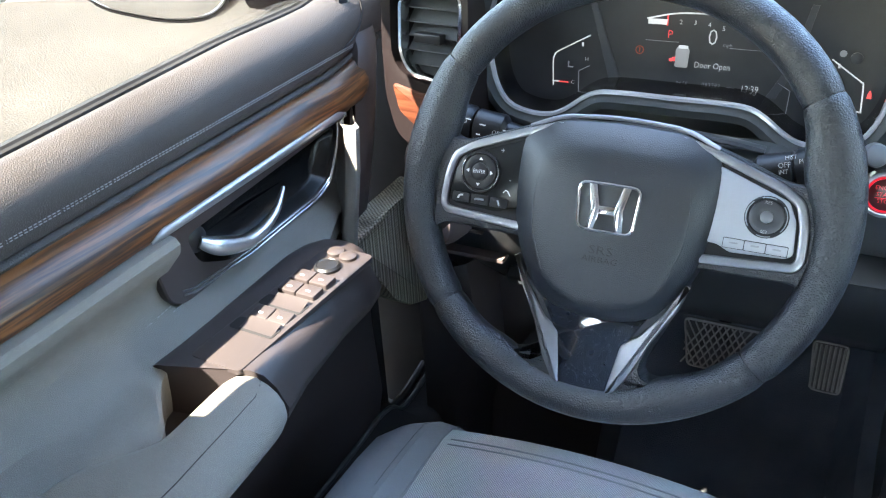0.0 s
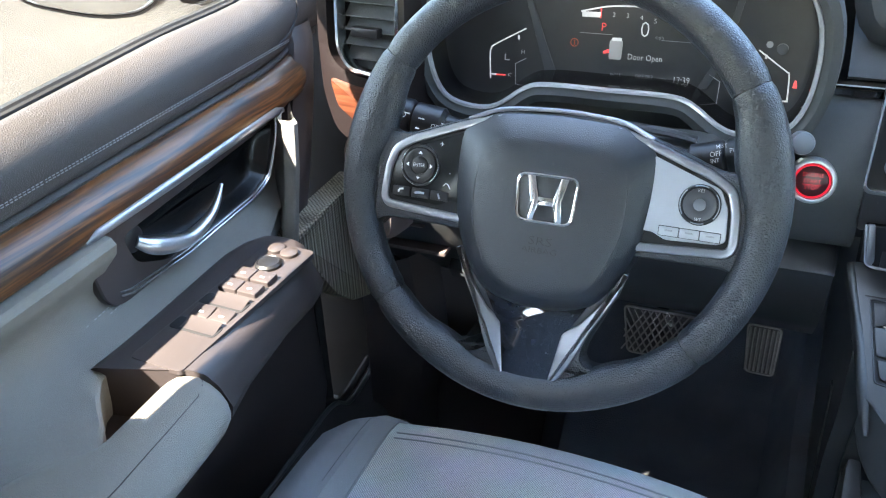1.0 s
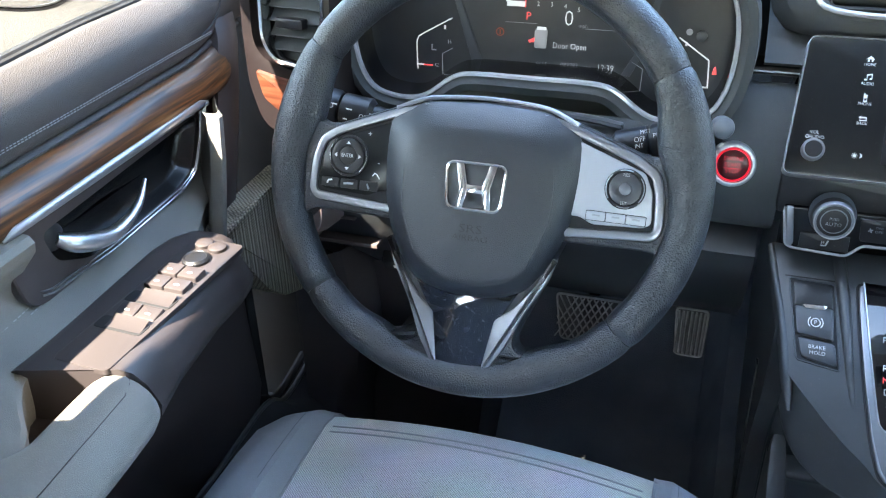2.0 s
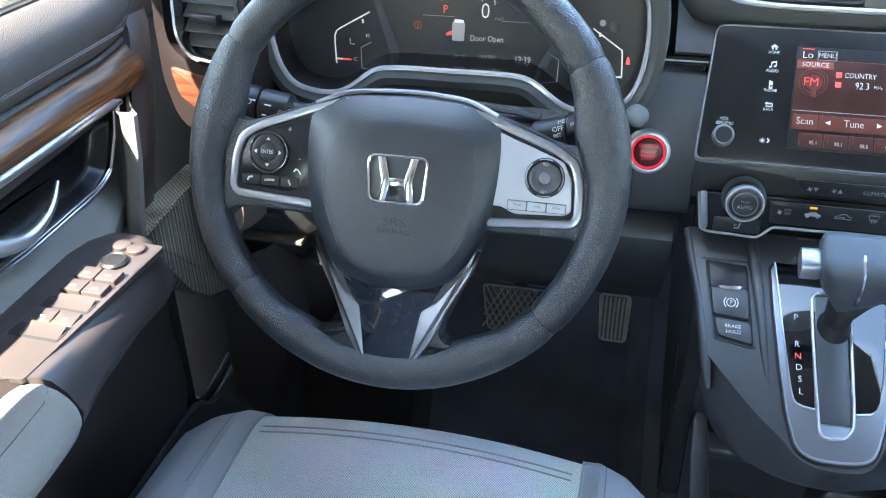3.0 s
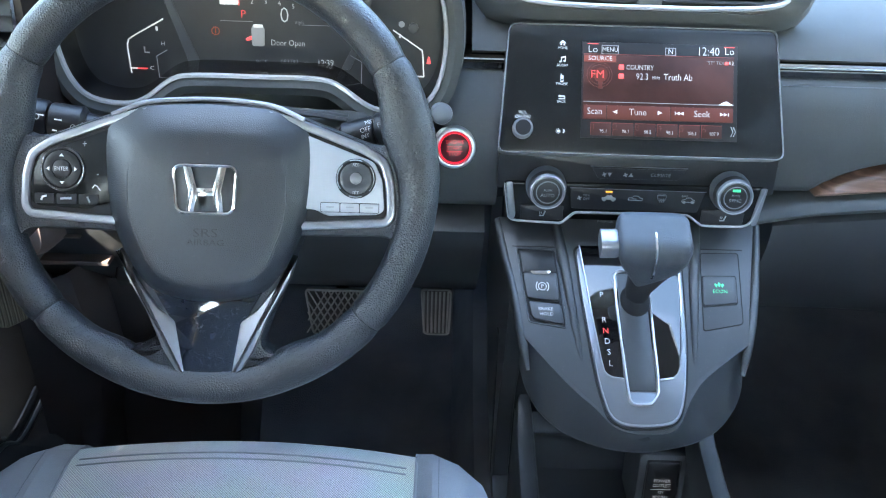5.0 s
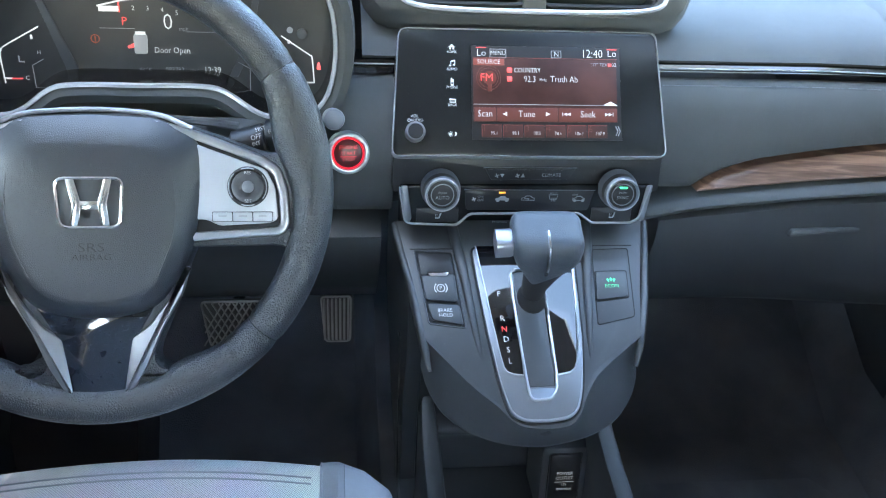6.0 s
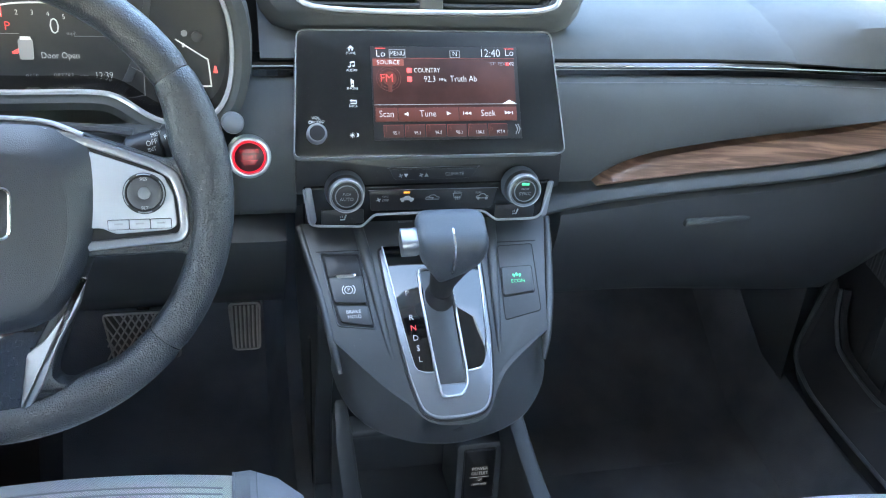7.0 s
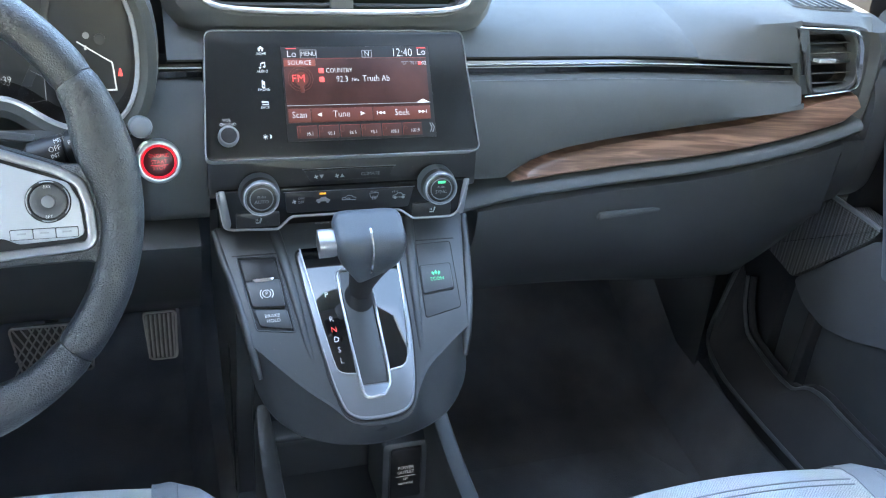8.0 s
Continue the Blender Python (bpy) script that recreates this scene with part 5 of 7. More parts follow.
lettering("word", "SRS", 0.0098, at(wh, 0.002, -0.0535, 0.0249), TEXT_EMBOSS, cover, squeeze=1.35, raised=0.0003)
lettering("word", "AIRBAG", 0.0068, at(wh, 0.002, -0.0610, 0.0246), TEXT_EMBOSS, cover, squeeze=1.25, raised=0.0003)
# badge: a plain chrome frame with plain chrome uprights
badge_m = at(wh, 0.0025, -0.0182, 0.0246)
badge = part("badge", band([(-0.0262, 0.0190), (0.0262, 0.0190), (0.0235, -0.0210), (-0.0235, -0.0210)], badge_m, 0.0030, -0.001, 0.0036, 0.009), CHROME, wheel, "chrome badge in a rounded frame")
part("well", slab([(-0.0235, 0.0165), (0.0235, 0.0165), (0.0210, -0.0185), (-0.0210, -0.0185)], badge_m, -0.001, 0.0006, 0.0003, 0.007), AIRBAG, badge)
for s in (-1, 1):
    part("upright", slab([(s * 0.0172, 0.0172), (s * 0.0105, 0.0172), (s * 0.0058, -0.0010), (s * 0.0058, -0.0050), (s * 0.0088, -0.0190), (s * 0.0148, -0.0190), (s * 0.0128, -0.0020)], badge_m, 0.0, 0.0032, 0.0010), CHROME, badge)
part("block", slab([(-0.0068, 0.0004), (0.0068, 0.0004), (0.0078, -0.0062), (-0.0078, -0.0062)], badge_m, 0.0, 0.0030, 0.0008), CHROME, badge)

frame_half = [(0.044, 0.0462), (0.080, 0.0355), (0.1270, 0.0180), (0.1430, 0.0075), (0.1485, -0.0110), (0.1500, -0.0380), (0.1440, -0.0465), (0.060, -0.0520), (0.060, 0.0)]
panel_half = [(0.062, 0.0320), (0.090, 0.0215), (0.1320, 0.0060), (0.1390, -0.0085), (0.1410, -0.0335), (0.1350, -0.0370), (0.0950, -0.0390), (0.0850, -0.0340), (0.062, -0.0335)]
for s in (-1, 1):
    side_of = lambda pts: [(s * x, y) for x, y in pts]
    spoke_pts = [(0.045, 0.0490), (0.085, 0.0360), (0.130, 0.0190), (0.148, 0.0200), (0.160, 0.0320), (0.163, 0.0), (0.160, -0.045), (0.156, -0.068), (0.146, -0.0545), (0.060, -0.0560)]
    spoke = part("spoke", slab(side_of(spoke_pts), wh, -0.016, 0.0055, 0.004, 0.012), LEATHER_WHEEL, wheel, "leather-covered spoke")
    part("joint", slab(side_of(frame_half), wh, 0.0, 0.0070, 0.001, 0.006), BLACK, spoke)
    part("trim_frame", band(side_of(frame_half), wh, 0.0080, 0.000, 0.0098, 0.006), SILVER, spoke, "satin silver trim")
    panel = part("switch_panel", slab(grown(side_of(panel_half), -0.0006), wh, 0.0, 0.0090, 0.0010, 0.003), SCREEN_GLASS if s < 0 else SILVER_PANEL, spoke, "gloss-black switch panel" if s < 0 else "silver-grey switch panel")
part("top_trim", tube(spline([wh @ Vector(p) for p in ((-0.076, 0.0370, 0.0075), (-0.052, 0.0470, 0.005), (-0.028, 0.0503, 0.002), (0.0, 0.0515, 0.001), (0.028, 0.0503, 0.002), (0.052, 0.0470, 0.005), (0.076, 0.0370, 0.0075))], 6), 0.0020, 8), SILVER, wheel, "satin silver line over the hub")
pl = at(wh, 0, 0, 0.0092)
left_keys = thing("audio_switches", pl.translation, "black audio and phone switches on a wheel spoke", "switches")
right_keys = thing("cruise_switches", pl.translation, "dark ring switch and small keys on the silver spoke", "switches")
dial = at(pl, -0.1145, -0.0068)
part("ring", turned([(0.0178, -0.002), (0.0178, 0.0006), (0.0172, 0.0016), (0.0158, 0.0016), (0.0152, 0.0004)], dial, 36, caps=(True, False)), BUTTON, left_keys)
part("pad", turned([(0.0150, -0.001), (0.0148, 0.0022), (0.0120, 0.0030), (0.0082, 0.0022), (0.0080, 0.0018)], dial, 32), BUTTON, left_keys)
part("centre_key", turned([(0.0075, 0.0), (0.0073, 0.0030), (0.0050, 0.0036)], dial, 28), BUTTON, left_keys)
lettering("word", "ENTER", 0.0046, at(dial, 0, 0, 0.0038), TEXT, left_keys, squeeze=0.8)
for a in range(4):
    c, sn = math.cos(a * math.pi / 2), math.sin(a * math.pi / 2)
    tip = [(0.0122 * c, 0.0122 * sn), (0.0098 * c - 0.0018 * sn, 0.0098 * sn + 0.0018 * c), (0.0098 * c + 0.0018 * sn, 0.0098 * sn - 0.0018 * c)]
    part("arrow", slab(tip, dial, 0.0022, 0.0032, 0.0001), TEXT, left_keys)
for a0, a1 in ((-50, 35), (150, 200), (215, 260)):
    part("rim_line", tube([dial @ Vector((0.0168 * math.cos(radians(a)), 0.0168 * math.sin(radians(a)), 0.0016)) for a in range(a0, a1 + 1, 8)], 0.0005, 5), CHROME, left_keys)
lettering("sign", "+", 0.0075, at(pl, -0.0970, 0.0130, 0.0003), TEXT, left_keys)
lettering("sign", "-", 0.0075, at(pl, -0.0870, -0.0100, 0.0003), TEXT, left_keys)
part("icon", tube([pl @ Vector(p) for p in ((-0.0915, -0.0215, 0.0006), (-0.0895, -0.0190, 0.0006), (-0.0875, -0.0200, 0.0006), (-0.0850, -0.0235, 0.0006))], 0.0005, 5), TEXT, left_keys)
for x in (-0.1295, -0.1120, -0.0945):
    part("key", slab(rect(x - 0.0080, -0.0345, x + 0.0080, -0.0265), pl, -0.001, 0.0008, 0.0004, 0.001), BUTTON, left_keys)
part("phone_mark", tube([pl @ Vector(p) for p in ((-0.1320, -0.0318, 0.0012), (-0.1308, -0.0292, 0.0012), (-0.1275, -0.0285, 0.0012))], 0.0009, 5), TEXT, left_keys)
part("car_mark", tube([pl @ Vector(p) for p in ((-0.1165, -0.0305, 0.0012), (-0.1130, -0.0300, 0.0012), (-0.1080, -0.0300, 0.0012))], 0.0010, 5), TEXT_DIM, left_keys)
part("voice_mark", tube([pl @ Vector(p) for p in ((-0.0955, -0.0285, 0.0012), (-0.0945, -0.0310, 0.0012), (-0.0935, -0.0330, 0.0012))], 0.0008, 5), TEXT_DIM, left_keys)
cr = at(pl, 0.1175, -0.0078)
part("ring", turned([(0.0158, -0.002), (0.0158, 0.0016), (0.0150, 0.0024), (0.0135, 0.0024), (0.0125, 0.0012)], cr, 36, caps=(True, False)), BUTTON, right_keys, "black ring")
for a0, a1 in ((70, 110), (-40, 40), (135, 215), (250, 290)):
    part("rim_line", tube([cr @ Vector((0.0146 * math.cos(radians(a)), 0.0146 * math.sin(radians(a)), 0.0024)) for a in range(a0, a1 + 1, 8)], 0.0005, 5), EDGE, right_keys)
part("pad", turned([(0.0128, 0.0), (0.0126, 0.0018), (0.0105, 0.0026), (0.0060, 0.0014)], cr, 36), GUNMETAL, right_keys, "dark metallic dish")
part("centre_key", turned([(0.0048, 0.0), (0.0046, 0.0026), (0.0028, 0.0032)], cr, 24), SILVER_DARK, right_keys)
lettering("word", "RES", 0.0034, at(cr, 0, 0.0108, 0.0028), TEXT, right_keys)
lettering("word", "SET", 0.0034, at(cr, 0, -0.0112, 0.0028), TEXT, right_keys)
for k, x in enumerate((0.0975, 0.1130, 0.1285)):
    part("key_gap", slab(rect(x - 0.0079, -0.0352, x + 0.0079, -0.0273), pl, -0.001, 0.0003, 0.0002, 0.001), BLACK, right_keys)
    part("key", slab(rect(x - 0.0075, -0.0348, x + 0.0075, -0.0277), pl, -0.001, 0.0008, 0.0004, 0.001), SILVER_PANEL, right_keys)
    bar("key_mark", pl, x, -0.0308, 0.006, 0.0012, TEXT_DIM, right_keys, 0.0006, 0.0004)

low_half = [(0.0720, -0.0680), (0.0580, -0.0930), (0.0400, -0.1165), (0.0262, -0.1262), (0.0222, -0.1500), (0.0185, -0.1725), (0.0255, -0.1690), (0.0370, -0.1500), (0.0490, -0.1210), (0.0660, -0.0900)]
low_spoke = part("lower_spoke", slab([(-0.066, -0.080), (0.066, -0.080), (0.058, -0.105), (0.047, -0.130), (0.043, -0.144), (0.048, -0.1515), (0.066, -0.1505), (0.078, -0.158), (0.0, -0.186), (-0.078, -0.158), (-0.066, -0.1505), (-0.048, -0.1515), (-0.043, -0.144), (-0.047, -0.130), (-0.058, -0.105)], wh, -0.018, 0.0075, 0.006, 0.010), LEATHER_WHEEL, wheel)
for s in (-1, 1):
    part("trim_blade", slab([(s * x, y) for x, y in low_half], wh, 0.0, 0.0110, 0.0025, 0.003), SILVER, low_spoke, "satin silver blade")
part("gloss_insert", slab([(-0.0450, -0.1000), (0.0450, -0.1000), (0.0290, -0.1270), (0.0200, -0.1715), (-0.0200, -0.1715), (-0.0290, -0.1270)], wh, 0.0, 0.0095, 0.0010, 0.003), material("blue_black_gloss", (0.010, 0.013, 0.022), 0.07, coat=0.6, mottle=0.6, mottle_scale=160, dust=0.25), low_spoke, "speckled blue-black gloss insert")
part("lower_cover", slab([(-0.052, -0.1880), (0.042, -0.1880), (0.036, -0.1740), (-0.046, -0.1740)], wh, -0.024, -0.010, 0.002, 0.003), DASH_LOW, wheel)

# ---- centre console ----
cs = axes((0.005, 0.100, 0.825), (1, 0, 0), (0, 0.866, 0.5)) @ Matrix.Diagonal((1, 1.053, 1, 1))
console = thing("gear_console", (0.005, 0.1, 0.62), "blue-black plastic gear console with silver-edged shift gate", "gear console")


shell_line = [(-0.134, 0.082), (-0.128, 0.050), (-0.118, 0.0), (-0.109, -0.060), (-0.096, -0.105), (-0.072, -0.130), (-0.035, -0.145), (0.005, -0.149),
              (0.045, -0.145), (0.078, -0.130), (0.099, -0.103), (0.113, -0.060), (0.124, 0.0), (0.133, 0.050), (0.139, 0.082)]
shell_line = rounded(shell_line, 0.02)
part("shell", loft([[cs @ Vector((x, y, w)) for x, y in grown(shell_line, g)] for g, w in ((-0.050, -0.16), (-0.034, -0.095), (-0.028, -0.066), (-0.026, -0.040))]), CONSOLE, console)
# upper face, and a lower facet that falls away below a slanting crease
crease = [(-0.1070, -0.048), (-0.086, -0.070), (-0.0699, -0.087), (-0.055, -0.102), (-0.0399, -0.1156), (-0.022, -0.1350), (0.0077, -0.1395), (0.032, -0.1335), (0.046, -0.107), (0.058, -0.088), (0.0732, -0.0755), (0.092, -0.063), (0.1130, -0.050)]
foot_line = [(-0.1080, -0.062), (-0.1020, -0.086), (-0.0900, -0.1080), (-0.072, -0.1245), (-0.0540, -0.1340), (-0.0260, -0.1425), (0.0080, -0.1455), (0.0380, -0.1415), (0.0630, -0.1350), (0.0860, -0.1230), (0.1050, -0.1030), (0.1155, -0.081), (0.1190, -0.061)]
face_line = [(-0.131, 0.080), (-0.124, 0.050), (-0.1145, 0.0)] + crease + [(0.122, 0.0), (0.132, 0.050), (0.138, 0.080)]
part("face", slab(face_line, cs, -0.040, 0.0018, 0.0012), CONSOLE, console)
rings = []
for (x0, y0, _), (x1, y1, _) in zip(spline([(*p, 0) for p in crease], 4), spline([(*p, 0) for p in foot_line], 4)):
    rings.append([cs @ Vector(p) for p in ((x0, y0 + 0.002, 0.0016), (x0 * 0.9 + x1 * 0.1, y0 * 0.9 + y1 * 0.1, 0.0010), (x0 * 0.5 + x1 * 0.5, y0 * 0.5 + y1 * 0.5 + 0.004, -0.0185), (x1, y1 + 0.0040, -0.0430), (x1 * 0.995, y1 + 0.0030, -0.0470), (x1 * 0.97, y1 * 0.97 + 0.004, -0.0620))])
part("lower_facet", loft(rings, closed=False), CONSOLE, console)
for s, o in ((-1, 0.0), (1, 0.005)):
    ridge = spline([(o + s * x, v, w) for x, v, w in ((0.0710, 0.078, -0.002), (0.0655, 0.040, 0.0015), (0.0605, 0.0, 0.0020), (0.0555, -0.045, 0.0010), (0.0490, -0.092, -0.002))], 5)
    part("ridge", tube([cs @ Vector(p) for p in ridge], [0.0065 - 0.0045 * (i / (len(ridge) - 1)) ** 1.5 for i in range(len(ridge))], 12), CONSOLE, console)
    rail = spline([(*p, -0.002 - 0.010 * swell(-p[1], 0.04, 0.085)) for p in ([(-0.1310, 0.078), (-0.1235, 0.04), (-0.1150, 0.0), (-0.1085, -0.045), (-0.1025, -0.078)] if s < 0 else [(0.1410, 0.078), (0.1330, 0.03), (0.1240, -0.015), (0.1140, -0.050), (0.1060, -0.078)])], 6)
    part("edge_rail", tube([cs @ Vector(p) for p in rail], [min(0.0044, 0.0022 + 0.0006 * (len(rail) - 1 - i)) for i in range(len(rail))], 10), CONSOLE, console)
    part("side_wall", slab([(0.20, 0.36), (0.60, 0.36), (0.55, 0.70), (0.24, 0.86), (0.165, 0.85), (0.160, 0.70), (0.20, 0.60)], axes((s * 0.098, 0, 0), (0, 1, 0), (0, 0, 1)), -0.01, 0.01, 0.004, 0.03), DASH_LOW, console)
    x0, x1, v = (-0.1165, -0.0690, 0.0462) if s < 0 else (0.0740, 0.1210, 0.0487)
    part("panel_joint", slab(rect(x0, v - 0.0006, x1, v + 0.0006), cs, 0.001, 0.0021, 0.0001), BLACK, console)

# parking brake keys on the left, eco key on the right
pk = part("switch_plate", slab([(-0.1120, 0.0438), (-0.0727, 0.0425), (-0.0650, -0.0400), (-0.1010, -0.0345)], cs, -0.004, 0.0022, 0.001, 0.003), BLACK, console, "recessed black switch plate")
part("plate_line", band([(-0.1132, 0.0450), (-0.0717, 0.0437), (-0.0638, -0.0413), (-0.1022, -0.0356)], cs, 0.0014, 0.0015, 0.0030, 0.004), CONSOLE, pk)
part("finger_well", slab([(-0.1085, 0.0410), (-0.0750, 0.0400), (-0.0728, 0.0180), (-0.1060, 0.0175)], cs, 0.0, 0.0026, 0.0006, 0.002), BUTTON, pk)
part("brake_key", slab([(-0.1068, 0.0160), (-0.0722, 0.0168), (-0.0708, -0.0141), (-0.1032, -0.0112)], cs, 0.0, 0.0055, 0.002, 0.003), CONSOLE, pk, "parking brake key")
part("key_lip", slab([(-0.1007, 0.0176), (-0.0776, 0.0182), (-0.0804, 0.0138), (-0.0974, 0.0136)], cs, 0.003, 0.0066, 0.0008, 0.001), CHROME, pk, "silver lip")
part("brake_ring", band([(math.cos(a * 0.3927) * 0.0044 - 0.0875, math.sin(a * 0.3927) * 0.0044 + 0.0010) for a in range(16)], cs, 0.0008, 0.005, 0.0059), TEXT, pk)
for s in (-1, 1):
    part("brake_arc", tube([cs @ Vector((-0.0875 + s * 0.0064 * math.cos(radians(a)), 0.0010 + 0.0064 * math.sin(radians(a)), 0.0056)) for a in range(-45, 46, 15)], 0.0005, 5), TEXT, pk)
lettering("letter", "P", 0.0058, at(cs, -0.0875, 0.0010, 0.0057), TEXT, pk)
part("hold_key", slab([(-0.1018, -0.0142), (-0.0698, -0.0168), (-0.0670, -0.0380), (-0.0980, -0.0320)], cs, 0.0, 0.0050, 0.0015, 0.003), CONSOLE, pk, "brake hold key")
lettering("word", "BRAKE", 0.0050, at(cs, -0.0850, -0.0225, 0.0052), TEXT, pk)
lettering("word", "HOLD", 0.0050, at(cs, -0.0843, -0.0278, 0.0052), TEXT, pk)
ek = part("switch_plate", slab([(0.0764, 0.0444), (0.1167, 0.0456), (0.1105, -0.0315), (0.0694, -0.0401)], cs, -0.004, 0.0022, 0.001, 0.003), CONSOLE, console, "plain switch plate")
part("plate_line", band([(0.0764, 0.0444), (0.1167, 0.0456), (0.1105, -0.0315), (0.0694, -0.0401)], cs, 0.0010, 0.0015, 0.0026, 0.004), BLACK, ek)
part("key_gap", slab([(0.0748, 0.0190), (0.1104, 0.0198), (0.1080, -0.0114), (0.0718, -0.0154)], cs, 0.0, 0.0026, 0.0003, 0.003), BLACK, ek)
part("eco_key", slab([(0.0759, 0.0178), (0.1092, 0.0186), (0.1069, -0.0102), (0.0729, -0.0140)], cs, 0.0, 0.0045, 0.0012, 0.003), CONSOLE, ek, "dark eco key with green print")
for s in (-1, 0, 1):
    part("leaf_icon", slab([(0.0910 + s * 0.0026, 0.0062 - abs(s) * 0.0008), (0.0926 + s * 0.0034, 0.0088 - abs(s) * 0.0006), (0.0910 + s * 0.0036, 0.0112 - abs(s) * 0.0012), (0.0894 + s * 0.0034, 0.0088 - abs(s) * 0.0006)], cs, 0.0040, 0.0048, 0.0002), LCD_GREEN, ek)
lettering("word", "ECON", 0.0054, at(cs, 0.0910, 0.0012, 0.0047), LCD_GREEN, ek)

# shift gate
gate_out = [(-0.0526, 0.0470), (-0.0492, 0.0017), (-0.0432, -0.0544), (-0.0377, -0.0965), (-0.0302, -0.1263), (-0.0168, -0.1345), (0.0077, -0.1350), (0.0283, -0.1320), (0.0378, -0.1228), (0.0446, -0.0997), (0.0507, -0.0575), (0.0532, -0.0133), (0.0560, 0.0480)]
gate = part("gate_plate", slab(gate_out, cs, -0.002, 0.0050, 0.0022, 0.010), SILVER_DARK, console, "satin silver shift gate plate")
part("gate_joint", band(grown(gate_out, 0.0022), cs, 0.0026, 0.000, 0.0024, 0.010), BLACK, gate)
low_edge = [cs @ Vector((x, y, 0.0046)) for x, y in rounded(grown(gate_out[2:11], -0.0012), 0.010)][3:-3]
part("gate_edge", tube(low_edge, [0.0006 + 0.0010 * math.sin(math.pi * i / (len(low_edge) - 1)) for i in range(len(low_edge))], 6), SILVER, gate, "bright rounded edge")
edge_l = [(-0.0482, 0.0470), (-0.0406, -0.0208), (-0.0343, -0.0699), (-0.0318, -0.0830), (-0.0290, -0.0868), (-0.0238, -0.0891), (-0.0137, -0.0903)]
edge_r = [(0.0194, -0.0906), (0.0331, -0.0884), (0.0380, -0.0845), (0.0415, -0.0770), (0.0450, -0.0579), (0.0497, -0.0135), (0.0528, 0.0470)]
part("black_pane", slab(edge_l + [(-0.0137, -0.060), (0.0194, -0.060)] + edge_r, cs, 0.003, 0.0058, 0.0004), BLACK_GLOSS, gate, "gloss-black indicator pane")
for line in (edge_l, edge_r):
    part("chrome_line", tube([cs @ Vector((x, y, 0.0060)) for x, y in line], 0.0010, 6), EDGE, gate, "chrome edge line")
slot = [(0.0010, 0.0216), (-0.0126, 0.0200), (-0.0166, 0.0155), (-0.0159, -0.0192), (-0.0140, -0.0686), (-0.0126, -0.0947), (-0.0110, -0.1124), (-0.0062, -0.1160), (0.0112, -0.1150), (0.0192, -0.1048), (0.0204, -0.0867), (0.0201, -0.0387), (0.0197, -0.0050), (0.0195, 0.0170), (0.0150, 0.0218)]
part("slot_edge", band(slot, cs, 0.0028, 0.003, 0.0090, 0.004), EDGE, gate, "chrome slot edge")
part("slot_bowl", loft([[cs @ Vector((a + (b - a) * k / 4, y, w)) for k in range(5)] for y, w, a, b in ((-0.1142, 0.0088, -0.0078, 0.0098), (-0.1110, 0.0080, -0.0098, 0.0130), (-0.1070, 0.0064, -0.0104, 0.0152), (-0.1020, 0.0046, -0.0106, 0.0172), (-0.0960, 0.0036, -0.0108, 0.0176))], closed=False), SILVER_DARK, gate, "satin silver bowl at the slot's end")
part("slot_cover", slab([(-0.0128, 0.0180), (0.0160, 0.0190), (0.0172, -0.0050), (0.0176, -0.0867), (0.0165, -0.1015), (-0.0095, -0.1022), (-0.0115, -0.0686), (-0.0135, -0.0192)], cs, 0.001, 0.0062, 0.002), DASH_LOW, gate)
for k, (w, v) in enumerate((("P", -0.0066), ("R", -0.0327), ("N", -0.0438), ("D", -0.0542), ("S", -0.0649), ("L", -0.0761))):
    lettering("gear_letter", w, 0.0082, at(cs, -0.0290 + k * 0.0008, v, 0.0060), LCD_RED if w == "N" else TEXT, gate, label="red letter" if w == "N" else "white letter")

# ---- gear lever ----
lever = thing("gear_lever", (0.010, 0.085, 0.82), "dark leather gear lever with a silver release button", "gear lever")
foot = cs @ Vector((0.0045, -0.012, 0.0))
ln = Vector((-0.05, -0.43, 0.90)).normalized()
back = Vector((0, -0.90, -0.43)).normalized()
RIM = [2 * math.pi * k / 20 for k in range(20)]
part("boot", loft([[foot + Vector((w * math.cos(b), d * math.sin(b) * 0.87, d * math.sin(b) * 0.5)) + ln * h for b in RIM] for h, w, d in ((0.004, 0.016, 0.019), (0.012, 0.013, 0.014), (0.018, 0.011, 0.011))]), BLACK, lever)
part("stem", loft([[foot + ln * h + Vector((o + w * math.cos(b), d * math.sin(b), 0)) for b in RIM] for h, w, d, o in ((0.010, 0.011, 0.011, 0.0), (0.030, 0.0125, 0.014, 0.0), (0.050, 0.0165, 0.018, 0.003), (0.068, 0.022, 0.020, 0.007), (0.085, 0.028, 0.020, 0.008))]), BLACK, lever, "black lever stem")
c0 = foot + ln * 0.102
# rings up the grip: height, width, depth, lean to one side
prof = [(-0.046, 0.14, 0.55, -0.006), (-0.040, 0.24, 0.66, -0.0055), (-0.030, 0.46, 0.78, -0.003), (-0.020, 0.66, 0.88, -0.001), (-0.008, 0.86, 0.97, 0.0), (0.003, 0.97, 1.0, 0.0), (0.012, 1.0, 0.97, 0.0), (0.019, 0.985, 0.88, 0.0), (0.0230, 0.95, 0.76, 0.0), (0.0252, 0.88, 0.60, 0.0), (0.026, 0.70, 0.36, 0.0)]
rings = []
for h, a, b, o2 in prof:
    o = rounded(rect(-0.0330 * a, -0.027 * b, 0.0330 * a, 0.027 * b), 0.016 * b, 5)
    rings.append([c0 + ln * h + Vector((x + o2, 0, 0)) + back * y for x, y in o])
part("grip", loft(rings), material("lever_leather", (0.060, 0.070, 0.085), 0.40, grain=0.35, grain_scale=800), lever, "smooth blue-black leather grip")
